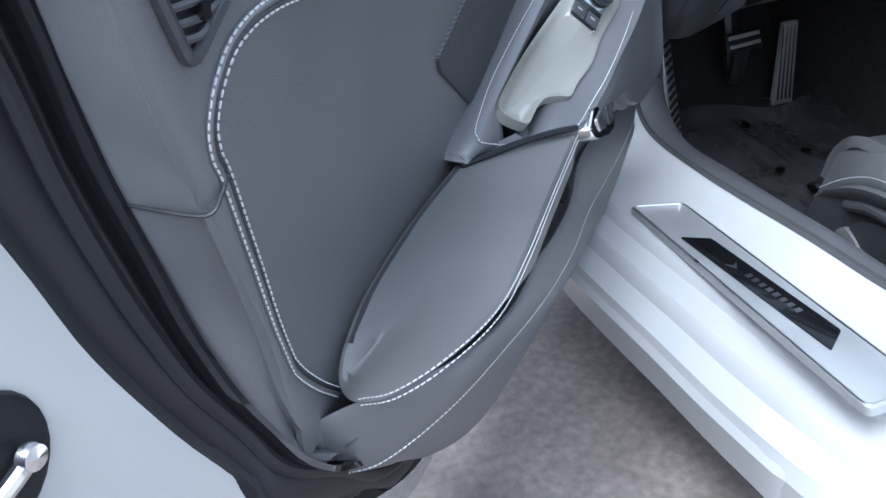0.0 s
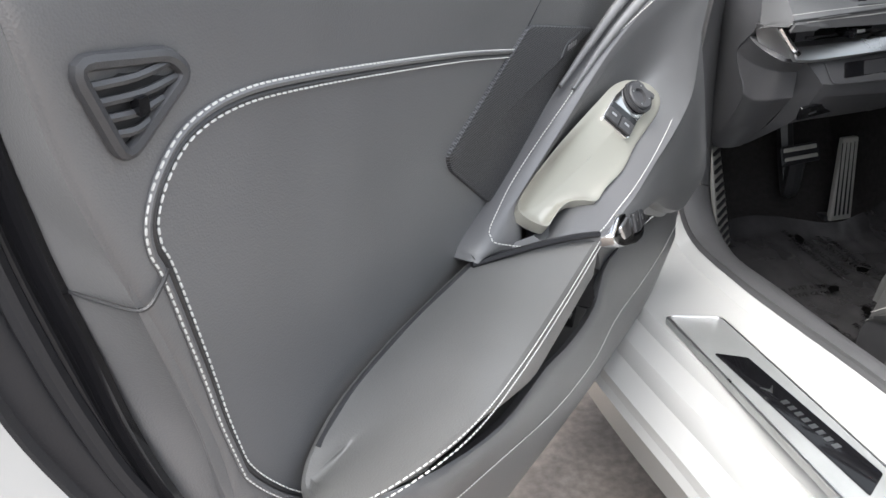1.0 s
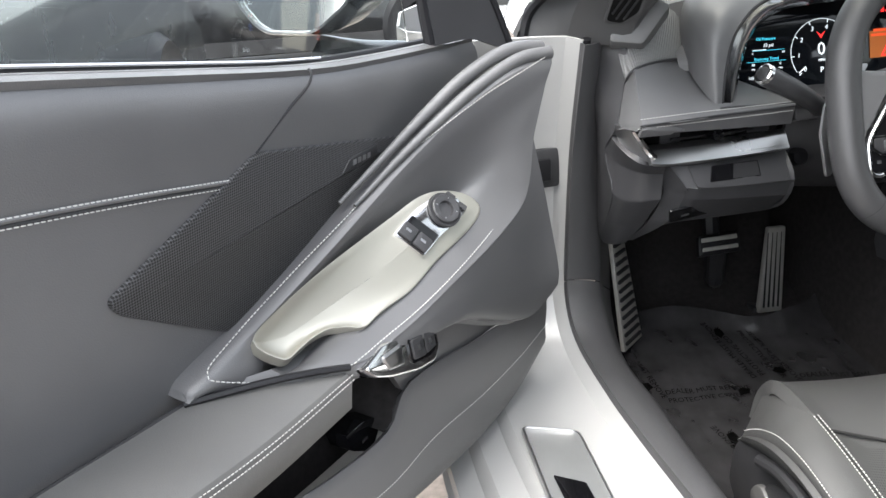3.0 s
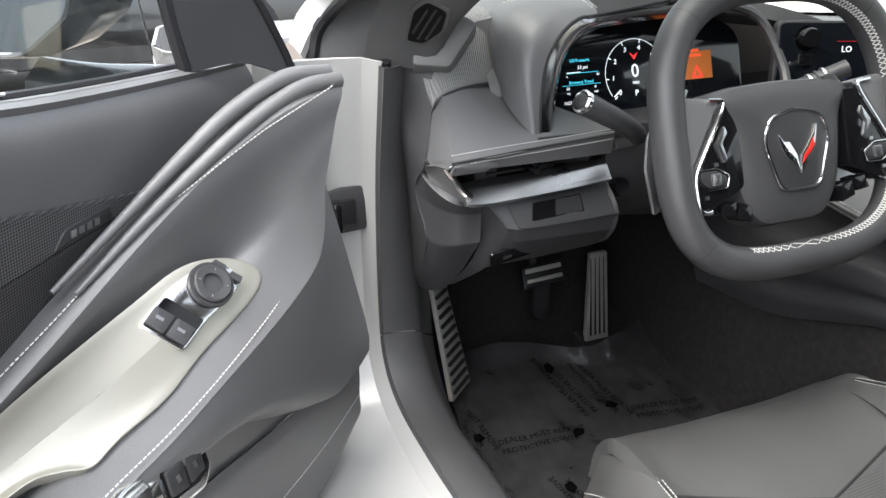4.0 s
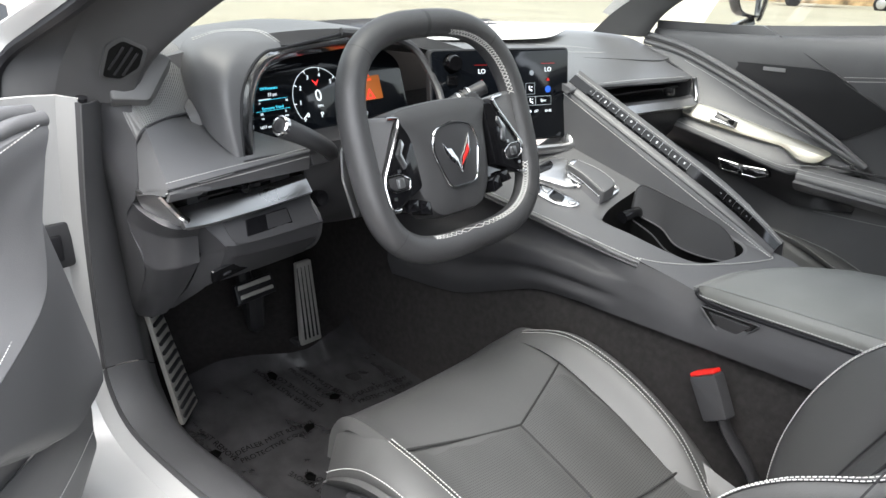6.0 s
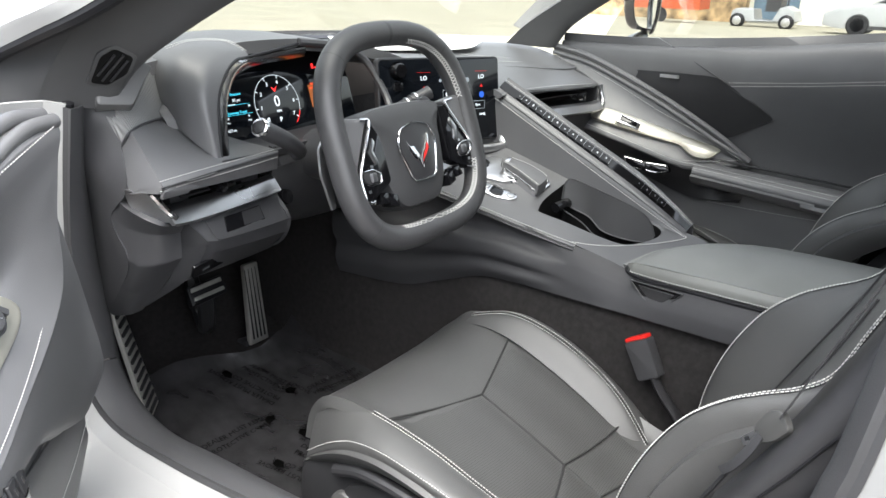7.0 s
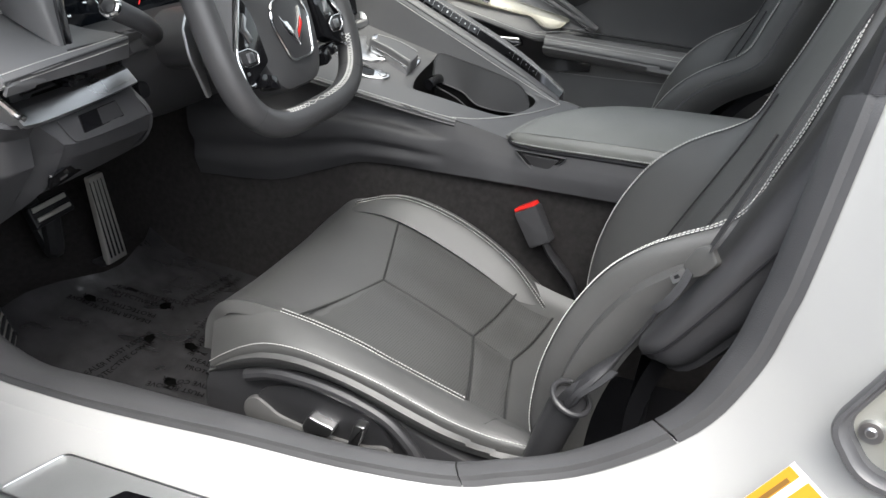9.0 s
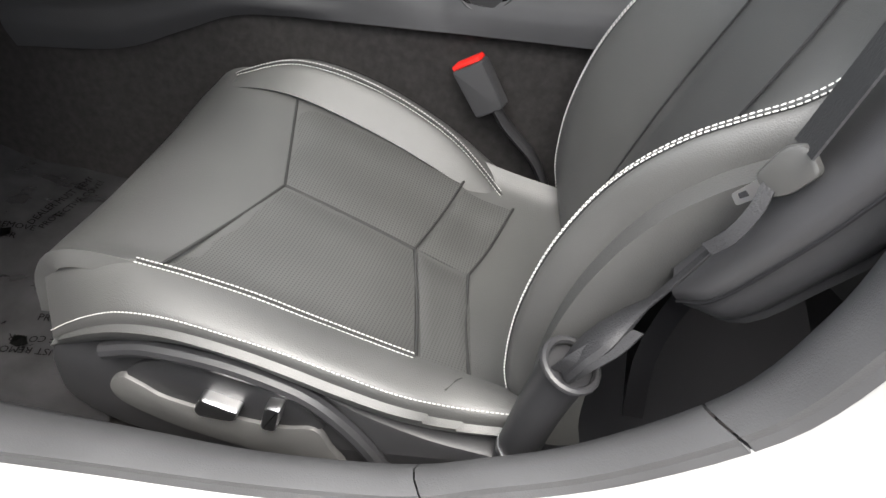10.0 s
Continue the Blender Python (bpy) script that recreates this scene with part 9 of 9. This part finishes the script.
part("body", slab([(-1.15, 0.25), (-1.1, 0.62), (-0.95, 0.72), (-0.35, 0.70), (-0.25, 0.35), (0.35, 0.33), (0.55, 0.78), (0.75, 0.85), (1.05, 0.68), (1.15, 0.35), (1.0, 0.28), (0.6, 0.28), (-0.5, 0.25)], axes((28.45, 6.6, -0.85), (0, -1, 0), (0, 0, 1)), 1.1, 0.04), SEDAN, cart)
part("roof", box(29, 6.5, 1.0, 1.15, 1.7, 0.06), SEDAN, cart)
for dy in (-0.85, 0.85):
    part("wheel", lathe([(0.0, 0.1), (0.2, 0.1), (0.26, 0.05), (0.26, -0.1)], axes((28.4, 6.6 + dy, -0.55), (0, -1, 0), (0, 0, 1)), 16), RUBBER, cart)
    part("hub", lathe([(0.0, 0.12), (0.15, 0.11), (0.17, 0.09)], axes((28.4, 6.6 + dy, -0.55), (0, -1, 0), (0, 0, 1)), 16), SATIN, cart)
for dy in (-0.7, 0.0):
    part("post", box(29, 6.6 + dy, 0.4, 0.05, 0.05, 1.2), DARK, cart)
part("seat", box(29, 6.3, 0.05, 0.9, 0.5, 0.5), PLASTIC, cart)


def car_profile(name, at, turn, paint, label, length=4.8, height=1.45, suv=0.0):
    """A parked car: body, glasshouse, wheels. Its nose points to +x before the turn."""
    th = thing(name, at, label, "car", "cars in the lot")
    m = Matrix.Translation(at) @ pose(0, 0, 0, 0, 0, turn)
    L, H = length / 2, height
    side = [(-L, 0.45), (-L + 0.05, 0.95 + suv * 0.1), (-L + 0.5, 1.02 + suv * 0.1), (-0.5, 0.98), (0.9, 0.92), (L - 0.35, 0.78), (L, 0.6), (L, 0.3), (L - 0.4, 0.22), (-L + 0.3, 0.22), (-L, 0.32)]
    rows = []
    for y, k, dz in ((-0.9, 0.97, -0.02), (-0.86, 1.0, 0.04), (-0.5, 1.0, 0.06), (0.5, 1.0, 0.06), (0.86, 1.0, 0.04), (0.9, 0.97, -0.02)):
        rows.append([m @ Vector((x * k, y, z + (dz if z > 0.5 else 0))) for x, z in side + side[:1]])
    d = sheet(rows)
    n = len(side) + 1
    d = (d[0], d[1] + [tuple(range(n - 1)), tuple(5 * n + i for i in reversed(range(n - 1)))])
    part("body", d, paint, th)
    cab = [(-L + 0.35 + (0.0 if suv else 0.3), 1.0), (-L + 0.7 + (0.0 if suv else 0.5), H - 0.03), (-0.2, H), (0.35, H - 0.03), (1.15, 0.95)]
    rows = [[m @ Vector((x, y * (1 - 0.18 * (z - 0.9) / (H - 0.9)), z)) for x, z in cab] for y in (-0.84, -0.4, 0.4, 0.84)]
    d = sheet(rows)
    d = (d[0], d[1] + [tuple(range(5)), tuple(15 + i for i in reversed(range(5)))])
    part("roof", d, paint, th)
    for s in (-1, 1):
        win = [(-L + 0.75 + (0 if suv else 0.35), 1.05), (-L + 0.95 + (0 if suv else 0.4), H - 0.1), (-0.2, H - 0.09), (0.3, H - 0.1), (0.95, 1.02)]
        part("side_window", ([m @ Vector((x, s * 0.86 * (1 - 0.18 * (z - 0.9) / (H - 0.9)), z)) for x, z in win], [tuple(range(5))]), GLOSS, th)
        for x in (-1.38, 1.38):
            w = part("wheel", lathe([(0.2, 0.09), (0.3, 0.10), (0.335, 0.06), (0.335, -0.1)], m @ Matrix.Translation((x, s * 0.84, 0.335)) @ pose(0, 0, 0, -90 * s, 0, 0), 24), RUBBER, th)
            part("rim", lathe([(0.0, 0.06), (0.06, 0.07), (0.07, 0.05), (0.2, 0.08), (0.22, 0.09)], m @ Matrix.Translation((x, s * 0.84, 0.335)) @ pose(0, 0, 0, -90 * s, 0, 0), 10), SATIN, w)
        part("tail_lamp", on(m, box(-L + 0.06, s * 0.7, 0.85, 0.1, 0.3, 0.14)), RED, th)
        part("head_lamp", on(m, box(L - 0.18, s * 0.68, 0.66, 0.2, 0.3, 0.12)), CHROME, th)
        part("sill", on(m, box(0, s * 0.88, 0.28, 2.1, 0.06, 0.1)), DARK, th)
    return th


car_profile("silver_sedan", (26.9, 1.75, -0.72), 90, SEDAN, "pale silver sedan parked across the lot")
GREY_PAINT = material("dark_grey_metallic", (0.035, 0.04, 0.043), 0.25, 0.3, coat=0.8, vary=0.03)
car_profile("dark_car", (-2.74, 0.95, 0.0), 90, GREY_PAINT, "dark grey car parked beside the open door")
car_profile("black_suv", (-1.9, 5.7, 0.0), 0, material("black_car_paint", (0.012, 0.012, 0.013), 0.15, coat=0.8, vary=0.02), "black car parked across ahead of the open door", 4.8, 1.6, 1.0)
car_profile("white_pickup", (2.0, -9.5, -0.02), 80, SEDAN, "white car parked behind", suv=1)
